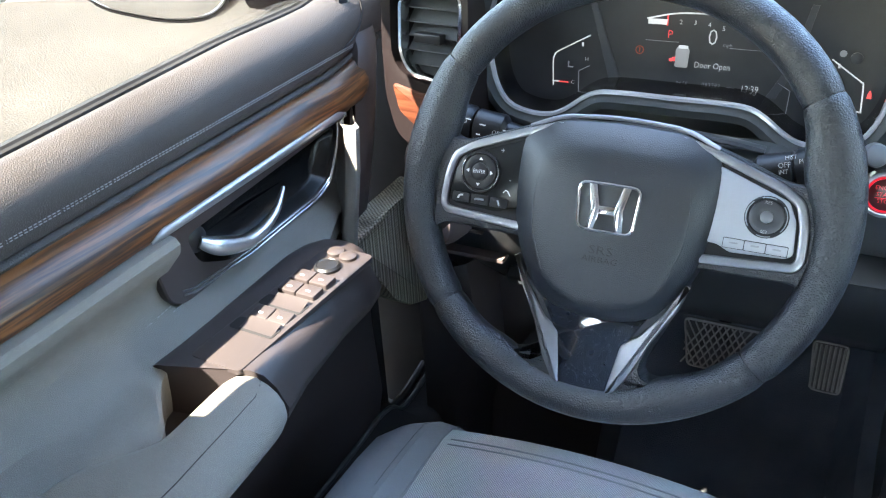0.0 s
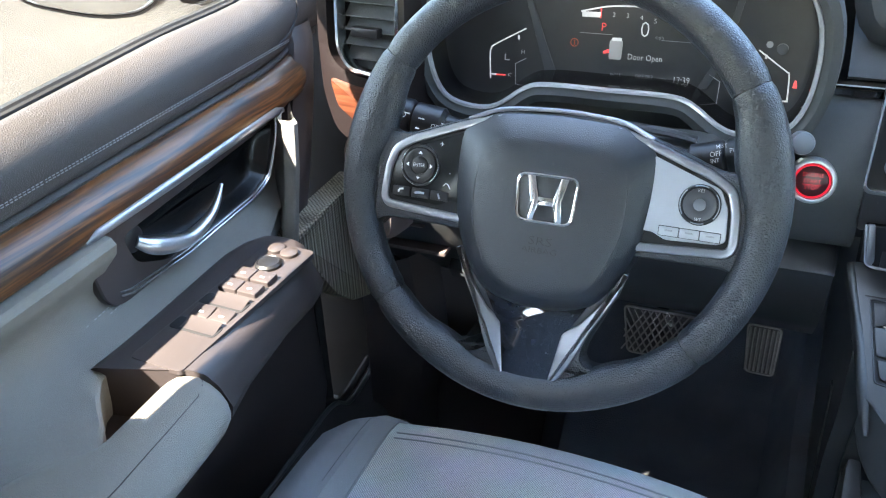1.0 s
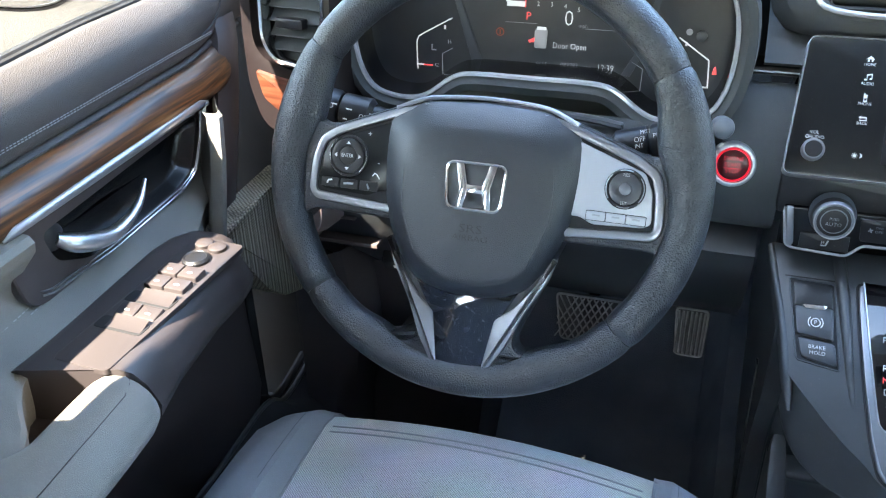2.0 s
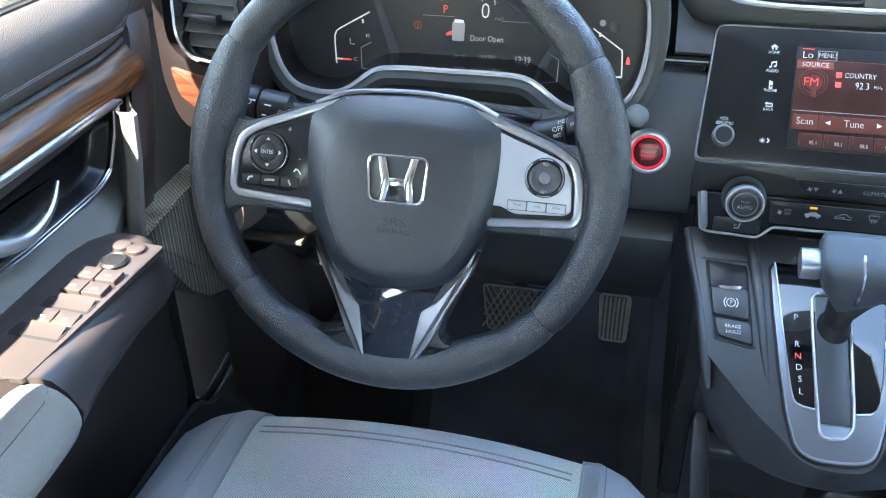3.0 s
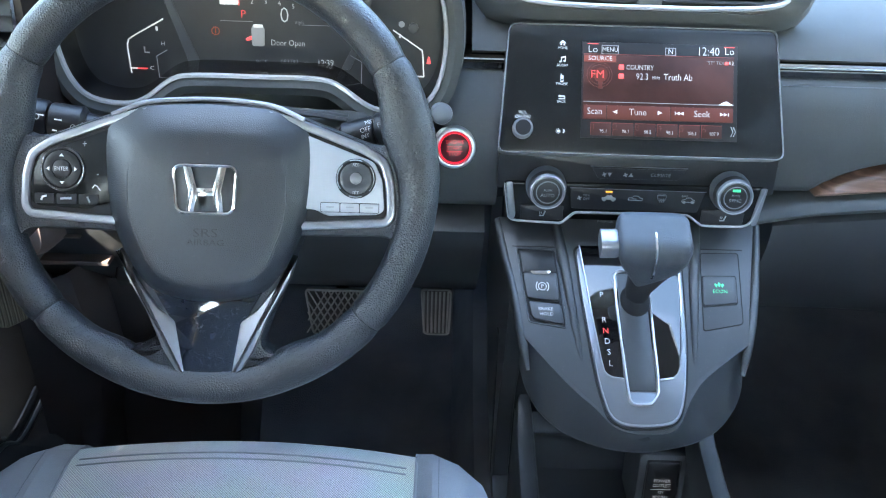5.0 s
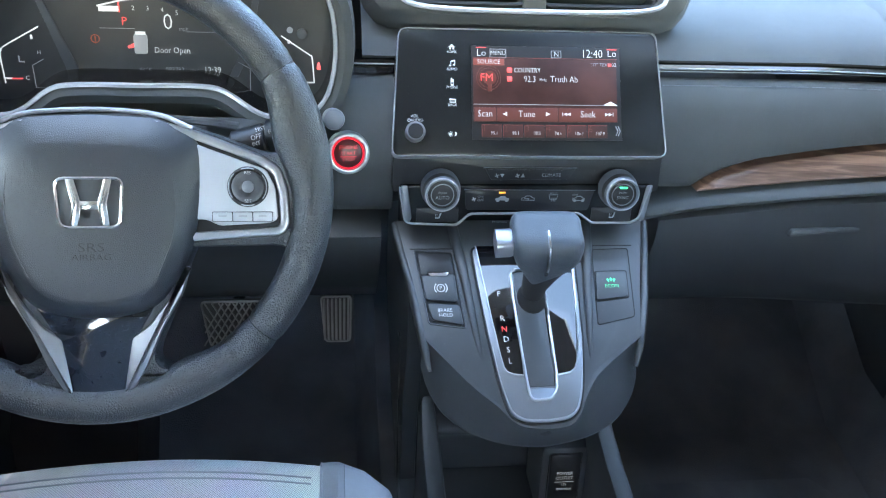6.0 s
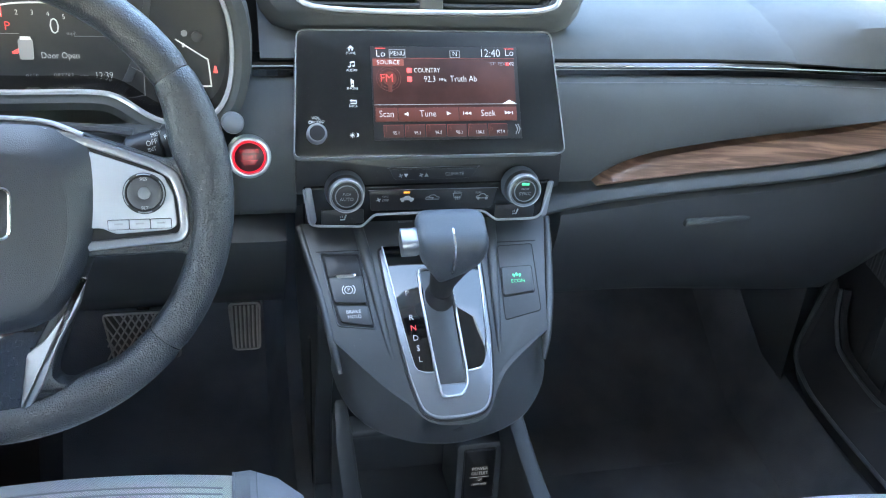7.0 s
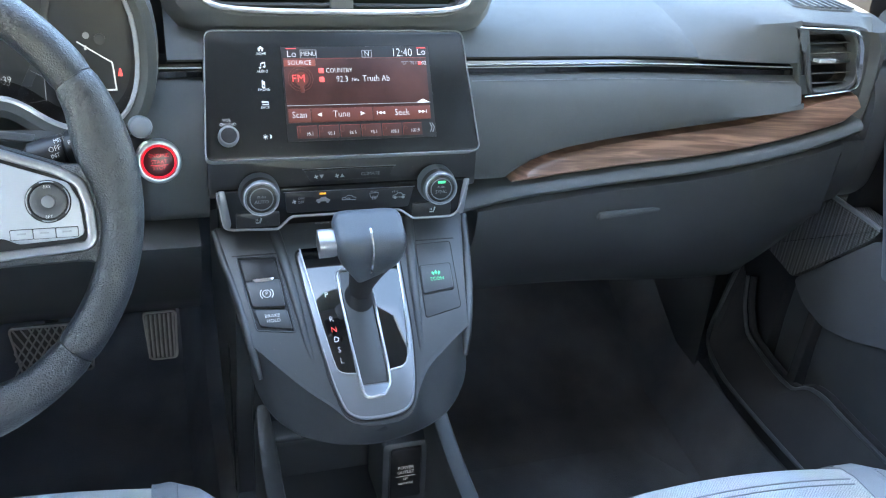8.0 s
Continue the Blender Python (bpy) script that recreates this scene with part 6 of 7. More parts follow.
part("silver_line", tube(spline([c0 + ln * h + back * d + Vector((-0.001, 0, 0)) for h, d in ((0.0265, 0.004), (0.0262, 0.012), (0.0235, 0.0195), (0.017, 0.0250), (0.008, 0.0274), (-0.004, 0.0278), (-0.013, 0.0268))], 4), [0.0008] + [0.0015] * 23 + [0.0008], 6), CHROME, lever, "thin silver line")
part("release_button", slab(rect(-0.012, -0.0105, 0.012, 0.0105), axes(c0 + ln * 0.008 + Vector((-0.0375, 0, 0)) + back * 0.004, -back, ln), -0.010, 0.0095, 0.006, 0.008), SILVER, lever, "satin silver release button")

# ---- lower tray under the console ----
tray = thing("console_tray", (0.01, 0.1, 0.42), "black plastic lower console tray with a power socket", "console tray")
part("back_wall", slab(rect(-0.11, 0.36, 0.125, 0.66), axes((0, 0.185, 0), (1, 0, 0), (0, 0.12, 1)), -0.01, 0.004, 0.003), DASH_LOW, tray)
rings = []
for i in range(27):
    x = -0.078 + i * 0.0058
    zt = 0.5570 + 0.015 * swell(x, 0.026, 0.056)
    rings.append([(x, 0.215, zt + 0.010), (x, 0.203, zt + 0.0055), (x, 0.1960, zt + 0.0020), (x, 0.1935, zt - 0.0020), (x, 0.1940, zt - 0.0070), (x, 0.2000, zt - 0.014), (x, 0.2100, zt - 0.030), (x, 0.2160, 0.470)])
part("pocket_wall", loft(rings, closed=False), CONSOLE, tray, "moulded pocket wall with a rounded lip")
part("tray_floor", slab(rect(-0.11, -0.30, 0.125, 0.22), Matrix.Translation((0, 0, 0.47)), -0.02, 0.0, 0.004, 0.02), DASH_LOW, tray)
part("pocket_rim", band(rect(-0.062, -0.06, 0.050, 0.145), Matrix.Translation((0, 0, 0.470)), 0.008, 0.0, 0.014, 0.02), CONSOLE, tray)
for s, x in ((-1, -0.084), (1, 0.127)):
    rings = []
    for y, z, k in ((0.158, 0.640, 0.6), (0.150, 0.632, 0.8), (0.11, 0.616, 1.0), (0.07, 0.607, 1.0), (0.03, 0.602, 1.0), (-0.10, 0.594, 1.0), (-0.26, 0.592, 1.0)):
        rings.append([(x * 0.985 + s * a * k, y, z + b) for a, b in ((-0.0115, -0.06), (-0.0115, -0.004), (-0.0095, 0.0), (-0.0065, 0.0010), (0.0040, 0.0020), (0.0085, 0.0005), (0.0115, -0.006), (0.0125, -0.06))])
    part("rail", loft(rings, closed=False), DASH_LOW, tray)
    part("side", slab([(0.16, 0.40), (0.16, 0.622), (0.10, 0.602), (0.03, 0.590), (-0.10, 0.582), (-0.26, 0.580), (-0.26, 0.40)], axes((x, 0, 0), (0, 1, 0), (0, 0, 1)), -0.008, 0.008, 0.003), DASH_LOW, tray)
om = axes((0.0915, 0.1385, 0.529), (1, 0, 0), (0, 0.10, 1))
housing = part("socket_housing", slab(rect(-0.030, -0.075, 0.034, 0.0385), om, -0.070, 0.0, 0.005, 0.008), CONSOLE, tray, "moulded socket housing")
socket = part("socket_cover", slab(rect(-0.020, -0.045, 0.020, 0.030), om, -0.012, 0.0028, 0.002, 0.004), BUTTON, tray, "black power socket cover with white print")
for k, (w, s) in enumerate((("POWER", 0.0066), ("OUTLET", 0.0066), ("12V", 0.0048), ("180W MAX", 0.0044))):
    lettering("word", w, s, at(om, 0, 0.002 - k * 0.0070 - (0.003 if k > 1 else 0), 0.0030), TEXT, socket, squeeze=0.9)
bar("line", om, 0, -0.0108, 0.025, 0.0005, TEXT, socket, 0.0026, 0.0004)
part("cover_joint", band(rect(-0.0212, -0.0462, 0.0212, 0.0312), om, 0.0013, -0.004, 0.0006, 0.004), BLACK, housing)


# ---- pedals ----
def pedal(name, m, w, h, label, ribs):
    p = thing(name, m.translation, label, "pedal")
    o = [(-w / 2, h / 2), (w / 2, h / 2), (w * 0.46, -h / 2), (-w * 0.38, -h / 2)]
    part("pad", slab(o, m, -0.012, 0.0, 0.003, 0.008), RUBBER_DARK, p)
    bm = bmesh.new()
    if ribs == "cross":
        for s in (-1, 1):
            k = -w
            while k < w:
                a, b = Vector((k, -h / 2 + 0.003)), Vector((k + s * h * 0.55, h / 2 - 0.003))
                lim = w / 2 - 0.005
                t0, t1 = 0.0, 1.0
                for tt in range(21):
                    t = tt / 20
                    if abs(a.x + (b.x - a.x) * t) > lim:
                        if t < 0.5 and t0 <= t:
                            t0 = t + 0.05
                        elif t >= 0.5:
                            t1 = min(t1, t - 0.05)
                if t1 - t0 > 0.1:
                    tube([m @ Vector((*(a + (b - a) * t0), 0.001)), m @ Vector((*(a + (b - a) * t1), 0.001))], 0.0013, 5, bm)
                k += 0.0095
    else:
        for k in range(7):
            x = -w * 0.38 + k * w * 0.76 / 6
            tube([m @ Vector((x, h / 2 - 0.004, 0.001)), m @ Vector((x * 0.95, -h / 2 + 0.004, 0.001))], 0.0016, 5, bm)
    part("ribs", bm, RUBBER, p)
    part("rim", band(o, m, 0.003, -0.002, 0.002, 0.008), RUBBER, p)
    top = m @ Vector((0.0, h / 2, -0.012))
    part("arm", tube([top, top + Vector((0, 0.10, 0.06)), top + Vector((0, 0.16, 0.18))], 0.008, 8), BLACK, p)
    return p


pedal("brake_pedal", axes((-0.322, 0.372, 0.602), (1, 0, 0), (0, 0.35, 1)), 0.104, 0.066, "worn rubber brake pedal with crossed ribs", "cross")
pedal("accelerator_pedal", axes((-0.189, 0.402, 0.587), (1, 0, 0), (0, 0.3, 1)), 0.046, 0.070, "worn rubber accelerator pedal with upright ribs", "bars")


# ---- front seats ----
def car_seat(cx, front, top, label):
    seat = thing("front_seat", (cx, front - 0.25, 0.36), label, "car seat", "front seats")

    def cushion_z(u, back):
        """Height over the top line: round front, raised bolsters."""
        drop = 0.040 * (1 - min(1.0, back / 0.055)) ** 2.4
        return -drop - 0.05 * max(0.0, back - 0.10)

    rings = []
    for back in (-0.012, -0.008, 0.0, 0.012, 0.03, 0.05, 0.08, 0.14, 0.24, 0.36, 0.48):
        ring = []
        for k in range(15):
            u = -0.163 + 0.326 * k / 14
            z = top + cushion_z(u, max(0.0, back)) - 0.004 * (u / 0.163) ** 2 - (0.10 if back < -0.01 else 0.02 if back < 0 else 0)
            ring.append((cx + u, front + 0.010 - 0.012 * (u / 0.16) ** 2 - max(back, -0.001), z))
        rings.append(ring)
    part("cloth_panel", loft(rings, closed=False), CLOTH, seat, "light grey woven cloth cushion panel")
    for s in (-1, 1):
        rings = []
        for back in (-0.012, -0.006, 0.004, 0.02, 0.04, 0.08, 0.16, 0.28, 0.46):
            ring = []
            for u, rise, setb in ((0.163, -0.004, 0.000), (0.166, -0.004, 0.001), (0.180, 0.004, 0.010), (0.205, 0.004, 0.024), (0.228, -0.006, 0.040), (0.243, -0.028, 0.058), (0.250, -0.070, 0.075), (0.248, -0.20, 0.085)):
                grow = min(1.0, max(0.0, back) / 0.16)
                z = top + cushion_z(u, max(0.0, back)) + (rise + (0.010 * grow if 0.17 < u < 0.23 else 0)) - (0.12 if back < -0.01 else 0.025 if back < 0 else 0)
                ring.append((cx + s * u, front + 0.002 - setb - max(back, -0.001), z))
            rings.append(ring)
        part("bolster", loft(rings, closed=False), SEAT_VINYL, seat, "smooth grey vinyl side bolster")
        stitches("seam", [(cx + s * 0.186, front - 0.0115 - b, top + cushion_z(0.186, b) + 0.0043 + 0.010 * b / 0.16) for b in (0.004, 0.02, 0.04, 0.06, 0.08, 0.11, 0.14)], seat, 0.004, 0.0008, PALE_GREY)
        part("piping", tube([(cx + s * 0.1645, front - 0.001 - b, top + cushion_z(0.16, b) - 0.004) for b in (0.0, 0.004, 0.012, 0.03, 0.05, 0.08, 0.14, 0.24)], 0.0014, 6), SEAT_VINYL, seat)
    for b in (0.052, 0.060):
        part("cross_seam", tube([(cx + u, front + 0.010 - 0.012 * (u / 0.16) ** 2 - b, top + cushion_z(u, b) - 0.004 * (u / 0.163) ** 2 + 0.0002) for u in [-0.155 + 0.031 * i for i in range(11)]], 0.0010, 5), SEAT_VINYL, seat)
    part("base", slab(rect(-0.23, -0.40, 0.23, -0.03), axes((cx, front, 0.36), (1, 0, 0), (0, 1, 0)), 0.0, top - 0.36 - 0.12, 0.02, 0.03), DASH_LOW, seat)
    rings = []
    for h, w, d, y in ((0.0, 0.24, 0.06, -0.48), (0.15, 0.25, 0.065, -0.55), (0.35, 0.25, 0.06, -0.65), (0.5, 0.22, 0.05, -0.73), (0.58, 0.17, 0.035, -0.77)):
        rings.append([(cx + x, front + y + yy - 0.08, top - 0.03 + h) for x, yy in rounded(rect(-w, -d, w, d), 0.05)])
    part("backrest", loft(rings), SEAT_VINYL, seat)
    rings = []
    for h, w, d in ((0.0, 0.09, 0.03), (0.03, 0.13, 0.05), (0.12, 0.135, 0.05), (0.17, 0.11, 0.035)):
        rings.append([(cx + x, front - 0.87 + yy, top + 0.58 + h) for x, yy in rounded(rect(-w, -d, w, d), 0.03)])
    part("headrest", loft(rings), SEAT_VINYL, seat)
    return seat


car_seat(-0.367, 0.026, 0.704, "light grey cloth driver's seat with vinyl bolsters, empty")
car_seat(0.370, -0.058, 0.656, "light grey cloth passenger seat with vinyl bolsters, empty")

# ---- front doors ----
def front_door(s, label):
    """A closed front door; s is -1 for the driver's side. Profiles run from the window sill down."""
    door = thing("front_door", (s * 0.75, -0.2, 0.45), label, "car door", "front doors")

    def skin(name, profile, mat, lab="", y0=0.205, y1=-1.05, n=28):
        """A moulding along the door; its lines climb a little towards the front."""
        rings = []
        for i in range(n + 1):
            y = y0 + (y1 - y0) * i / n
            rings.append([(s * (x + 0.02 * swell(y, 0.10, 0.22)), y, z + 0.018 * y * max(0.0, min(1.0, (1.085 - z) / 0.04)) - (0.004 + 0.05 * max(0.0, -y)) * max(0.0, min(1.0, (z - 1.045) / 0.04))) for x, z in profile])
        return part(name, loft(rings, closed=False), mat, door, lab)

    skin("belt_strip", [(0.764, 1.060), (0.79, 1.062)], BLACK, "", 0.26)
    skin("outer_skin", [(0.79, 1.062), (0.84, 0.99), (0.86, 0.75), (0.85, 0.45), (0.80, 0.35)], PAINT)
    skin("window_seal", [(0.768, 1.06), (0.768, 1.089), (0.764, 1.0925), (0.757, 1.093), (0.755, 1.0905), (0.752, 1.0925), (0.749, 1.0915), (0.748, 1.087)], BLACK, "black rubber window seal", 0.26)
    skin("upper_pad", [(0.751, 1.088), (0.744, 1.0910), (0.735, 1.0905), (0.724, 1.0850), (0.714, 1.074), (0.7095, 1.058), (0.7080, 1.0425), (0.7088, 1.0395), (0.7080, 1.0365), (0.7090, 1.031), (0.7105, 1.0275)], DOOR_PAD, "dark grained upper door pad", 0.262, -1.05, 30)
    part("pad_seam", tube(spline([(s * x, y, z) for x, y, z in ((0.7365, 0.206, 1.0895), (0.731, 0.210, 1.075), (0.7275, 0.205, 1.060), (0.7235, 0.190, 1.050), (0.7165, 0.165, 1.0445), (0.7100, 0.135, 1.0425))], 6), 0.0012, 5), BLACK, door)
    for dz in (0.0405, 0.0385):
        stitches("seam", [(s * 0.7078, 0.15 - 0.05 * i, 1.0 + dz + 0.018 * (0.15 - 0.05 * i)) for i in range(16)], door, 0.0042, 0.0010)
    skin("groove", [(0.7105, 1.0275), (0.714, 1.0255), (0.7110, 1.0240), (0.7090, 1.0215), (0.7100, 1.0190), (0.714, 1.0175)], DOOR_PAD, "", 0.24)
    skin("walnut_strip", [(0.713, 1.0195), (0.7055, 1.0185), (0.7000, 1.0145), (0.6935, 1.0095), (0.6888, 1.0010), (0.6876, 0.9940), (0.6880, 0.9885), (0.690, 0.9860), (0.713, 0.9850)], WOOD, "glossy walnut strip along the door", 0.178, -1.05, 30)

    # grey leather: a rolled upper edge, then a panel that sweeps in to the armrest
    def shelf_x(y):
        """How far in the grey shelf reaches, with the hollow of the pull pocket."""
        knots = ((0.10, 0.692), (0.05, 0.682), (-0.01, 0.656), (-0.05, 0.659), (-0.176, 0.660), (-0.225, 0.6665), (-0.245, 0.662), (-0.268, 0.640), (-0.284, 0.622), (-0.305, 0.620), (-0.326, 0.632), (-0.345, 0.652), (-0.40, 0.660), (-1.06, 0.690))
        for (ya, xa), (yb, xb) in zip(knots, knots[1:]):
            if y >= yb:
                return xa + (xb - xa) * max(0.0, ya - y) / (ya - yb)
        return 0.69

    def grey(name, y0, y1, n, upper):
        rings = []
        for i in range(n + 1):
            y = y0 + (y1 - y0) * i / n
            xi = shelf_x(y)
            zi = 0.896 - 0.012 * swell(-y, 0.20, 0.30)
            k = 0.704 - xi
            zt = 0.930 if upper else 0.9115 + 0.020 * swell(y, 0.035, 0.066) + 0.048 * swell(y, 0.060, 0.092)
            low = [(0.7065, zt), (0.7055, min(0.917, zt - 0.001)), (0.704 - k * 0.08, 0.909), (0.704 - k * 0.28, zi + 0.008), (0.704 - k * 0.6, zi + 0.003), (xi + 0.004, zi), (xi, zi - 0.004), (xi + 0.004, zi - 0.03), (xi + 0.012, 0.82)]
            rings.append([(s * (x + 0.02 * swell(y, 0.10, 0.22)), y, z + 0.018 * y * (z > 0.94)) for x, z in upper + low])
        return part(name, loft(rings, closed=False), DOOR_GREY, door, "warm grey leather door panel")

    grey("grey_panel", -0.178, -1.05, 70, [(0.713, 0.9848), (0.690, 0.9852), (0.6810, 0.9838), (0.6768, 0.9785), (0.679, 0.9700), (0.684, 0.9640), (0.693, 0.954), (0.702, 0.940)])
    grey("grey_panel", 0.095, -0.178, 40, [])
    for k in range(2):
        stitches("seam", [(s * (0.7014 - 0.0030 * k), -0.170 - 0.03 * i, 0.9125 - 0.0025 * i - 0.004 * k) for i in range(10)], door, 0.005, 0.0010, THREAD)
    # front end: grey column, then a dark corner trim towards the dashboard
    def upright(name, rows, mat, lab):
        rings = []
        for z, ya, yb, x in rows:
            rings.append([(s * (x + 0.024), ya + 0.002, z), (s * (x + 0.004), ya, z), (s * x, ya + (yb - ya) * 0.3, z), (s * (x + 0.001), ya + (yb - ya) * 0.75, z), (s * (x + 0.008), yb, z), (s * (x + 0.05), yb + 0.004, z)])
        return part(name, loft(rings, closed=False), mat, door, lab)

    if s < 0:
        rings = []
        for z, ya, x in ((0.9905, 0.060, 0.660), (0.9880, 0.056, 0.6535), (0.9840, 0.0535, 0.652), (0.944, 0.0480, 0.652), (0.914, 0.0400, 0.652), (0.884, 0.0320, 0.652), (0.84, 0.022, 0.653)):
            rings.append([(-0.705, ya + 0.046, z), (-0.682, ya + 0.024, z), (-x - 0.017, ya + 0.004, z), (-x - 0.0145, ya + 0.0008, z), (-x - 0.012, ya, z), (-x - 0.003, ya, z), (-x - 0.0006, ya + 0.0008, z), (-x, ya + 0.003, z), (-x - 0.001, ya + 0.009, z), (-x - 0.004, ya + 0.0115, z), (-0.690, ya + 0.050, z)])
        part("grey_column", loft(rings, closed=False), DOOR_GREY, door, "warm grey front column")
    # passenger's trim is paler: light on it put into the colour
    upright("corner_trim", ((1.045, 0.185, 0.230, 0.722), (1.030, 0.172, 0.218, 0.712), (1.015, 0.156, 0.204, 0.704), (1.0, 0.140, 0.190, 0.698), (0.98, 0.124, 0.176, 0.692), (0.95, 0.108, 0.158, 0.687), (0.92, 0.096, 0.142, 0.684), (0.88, 0.082, 0.124, 0.683), (0.84, 0.068, 0.107, 0.684), (0.78, 0.050, 0.090, 0.69)), DOOR_TRIM if s < 0 else PALE_GREY, "brown-black corner trim" if s < 0 else "corner trim painted paler grey for the light on it")
    # handle plate: dark bowl, silver bar above, lever
    m = axes((s * 0.7010, 0, 0.94), (0, 1 if s < 0 else -1, 0), (0, 0, 1))
    L = lambda pts: [(y if s < 0 else -y, z) for y, z in pts]
    plate = [(-0.196, 0.038), (-0.184, -0.024), (-0.168, -0.034), (-0.076, -0.0325), (0.040, -0.0275), (0.066, -0.017), (0.093, 0.040)]
    bowl = [(-0.151, 0.024), (-0.142, -0.006), (-0.105, -0.0235), (-0.046, -0.0248), (0.030, -0.0225), (0.060, -0.0138), (0.084, 0.037)]
    ring = lambda pts, g, w: [m @ Vector((*p, w)) for p in rounded(grown(L(pts), g), 0.010)]
    bezel_plate = part("handle_plate", loft([ring(plate, 0.0, -0.006), ring(plate, 0.0, 0.002), ring(plate, -0.0015, 0.0035), ring(bowl, 0.0, 0.003)], caps=(False, False)), DOOR_TRIM, door, "dark handle plate")
    part("bowl", loft([ring(bowl, 0.0, 0.003), ring(bowl, -0.002, 0.000), ring(bowl, -0.005, -0.008), ring(bowl, -0.012, -0.016), ring(bowl, -0.024, -0.018)], caps=(False, True)), BOWL, bezel_plate, "smooth black bowl")
    for r, g in ((0.0013, 0.0), (0.0008, -0.0045)):
        line = [(0.091, 0.034), (0.084, 0.012), (0.066, -0.017), (0.052, -0.0235), (0.036, -0.0275), (-0.076, -0.0322), (-0.155, -0.0285), (-0.168, -0.024)]
        part("chrome_edge", tube([m @ Vector((y if s < 0 else -y, z - g * 0.9, 0.0035)) for y, z in line], r, 6), CHROME, bezel_plate, "thin chrome edge")
    rings = []
    for y, zc, h, d in ((-0.196, 0.043, 0.002, 0.002), (-0.184, 0.0462, 0.0040, 0.006), (-0.10, 0.0480, 0.0044, 0.007), (0.0, 0.0497, 0.0044, 0.007), (0.080, 0.0508, 0.0042, 0.006), (0.094, 0.047, 0.003, 0.003)):
        yy = y if s < 0 else -y
        rings.append([m @ Vector((yy, zc + h * math.sin(b), 0.011 + d * (0.4 + 0.6 * math.cos(b)))) for b in [2 * math.pi * k / 12 for k in range(12)]])
    part("silver_bar", loft(rings), SILVER, bezel_plate, "satin silver bar")
    lever = [(-0.136, 0.012, 0.002), (-0.126, 0.004, 0.008), (-0.108, -0.004, 0.012), (-0.086, -0.009, 0.015), (-0.062, -0.006, 0.016), (-0.042, 0.002, 0.015), (-0.024, 0.016, 0.012)]
    path = spline([m @ Vector((y if s < 0 else -y, z, d)) for y, z, d in lever], 5)
    wide = spline([(w, 0, 0) for w in (0.0070, 0.0105, 0.0105, 0.0078, 0.0056, 0.0042, 0.0018)], 5)
    part("lever", tube(path, [w.x for w in wide], 12, flat=0.75), LEVER, bezel_plate, "satin chrome door lever")
    part("lock_knob", turned([(0.012, -0.012), (0.012, 0.005), (0.008, 0.008)], at(m, -0.137 if s < 0 else 0.137, 0.014, -0.004), 18), BUTTON, bezel_plate)
    # armrest with switch plate
    arm = part("armrest", bmesh.new(), DOOR_TRIM, door, "brown-black armrest")
    bm = bmesh.new()
    rings = []
    for y, x0, x1, z in ((-0.210, 0.664, 0.581, 0.8975), (-0.17, 0.664, 0.590, 0.8985), (-0.10, 0.6635, 0.597, 0.900), (-0.055, 0.664, 0.597, 0.9005), (-0.028, 0.660, 0.602, 0.900), (-0.010, 0.652, 0.612, 0.898), (-0.001, 0.643, 0.626, 0.893)):
        k = 0 if y > -0.02 else 1
        rings.append([(s * 0.712, y, z - 0.02), (s * (x0 + 0.006), y, z), (s * x0, y, z + 0.001), (s * (x1 + 0.014), y, z + 0.001), (s * (x1 + 0.004), y, z - 0.003), (s * (x1 - 0.006 * k), y, z - 0.013),
                      (s * (x1 - 0.015 * k), y, z - 0.030), (s * (x1 - 0.012 * k), y, z - 0.042), (s * (x1 + 0.010), y, z - 0.052), (s * 0.70, y, z - 0.060)])
    # the rear end slants back towards the door
    rings[0] = [(x, y - 0.026 * max(0.0, min(1.0, (abs(x) - 0.581) / 0.083)), z) for x, y, z in rings[0]]
    loft(rings, closed=False, bm=bm)
    for end in (rings[0], rings[-1]):
        bm.faces.new([bm.verts.new(p) for p in end])
    bm.to_mesh(arm.data)
    bm.free()
    arm.data.materials.clear()
    arm.data.materials.append(DOOR_TRIM)
    arm.data.polygons.foreach_set("use_smooth", [True] * len(arm.data.polygons))
    part("edge_line", tube([(s * (x1 - 0.010), y, z - 0.024) for y, x1, z in ((-0.235, 0.583, 0.897), (-0.17, 0.592, 0.8985), (-0.10, 0.598, 0.900), (-0.05, 0.598, 0.9005), (-0.022, 0.612, 0.899))], 0.0022, 6), DOOR_TRIM, arm)
    if s < 0:
        am = axes((-0.640, -0.12, 0.9006), (1, -0.05, 0), (0.05, 1, 0.017))
        part("switch_well", slab(rect(-0.008, -0.098, 0.044, 0.094), am, -0.004, 0.0006, 0.0005, 0.006), DOOR_TRIM, arm, "brown-black switch plate")
        for j, (y, h) in enumerate(((-0.064, 0.0065), (-0.026, 0.0060), (0.014, 0.0035), (0.033, 0.0030))):
            for i, x in enumerate((0.0080, 0.0285)):
                sw = am @ pose(0, 0, 0.001, 10 if j < 2 else 3, 0, 0)
                part("window_switch", slab(rect(x - 0.0098, y - 0.0075, x + 0.0098, y + 0.0085), sw, -0.004, h, 0.0015, 0.002), DOOR_TRIM, arm, "brown-black window switch")
                bar("mark", sw, x, y - 0.001, 0.0045, 0.0018, TEXT, arm, h - 0.0002, 0.0004)
            if j < 2:
                # flat black patch in place of the shade inside the finger well
                part("finger_well", slab(rect(-0.0060, y + 0.010, 0.040, y + 0.026), am, 0.0006, 0.0012, 0.0004, 0.004), BLACK, arm)
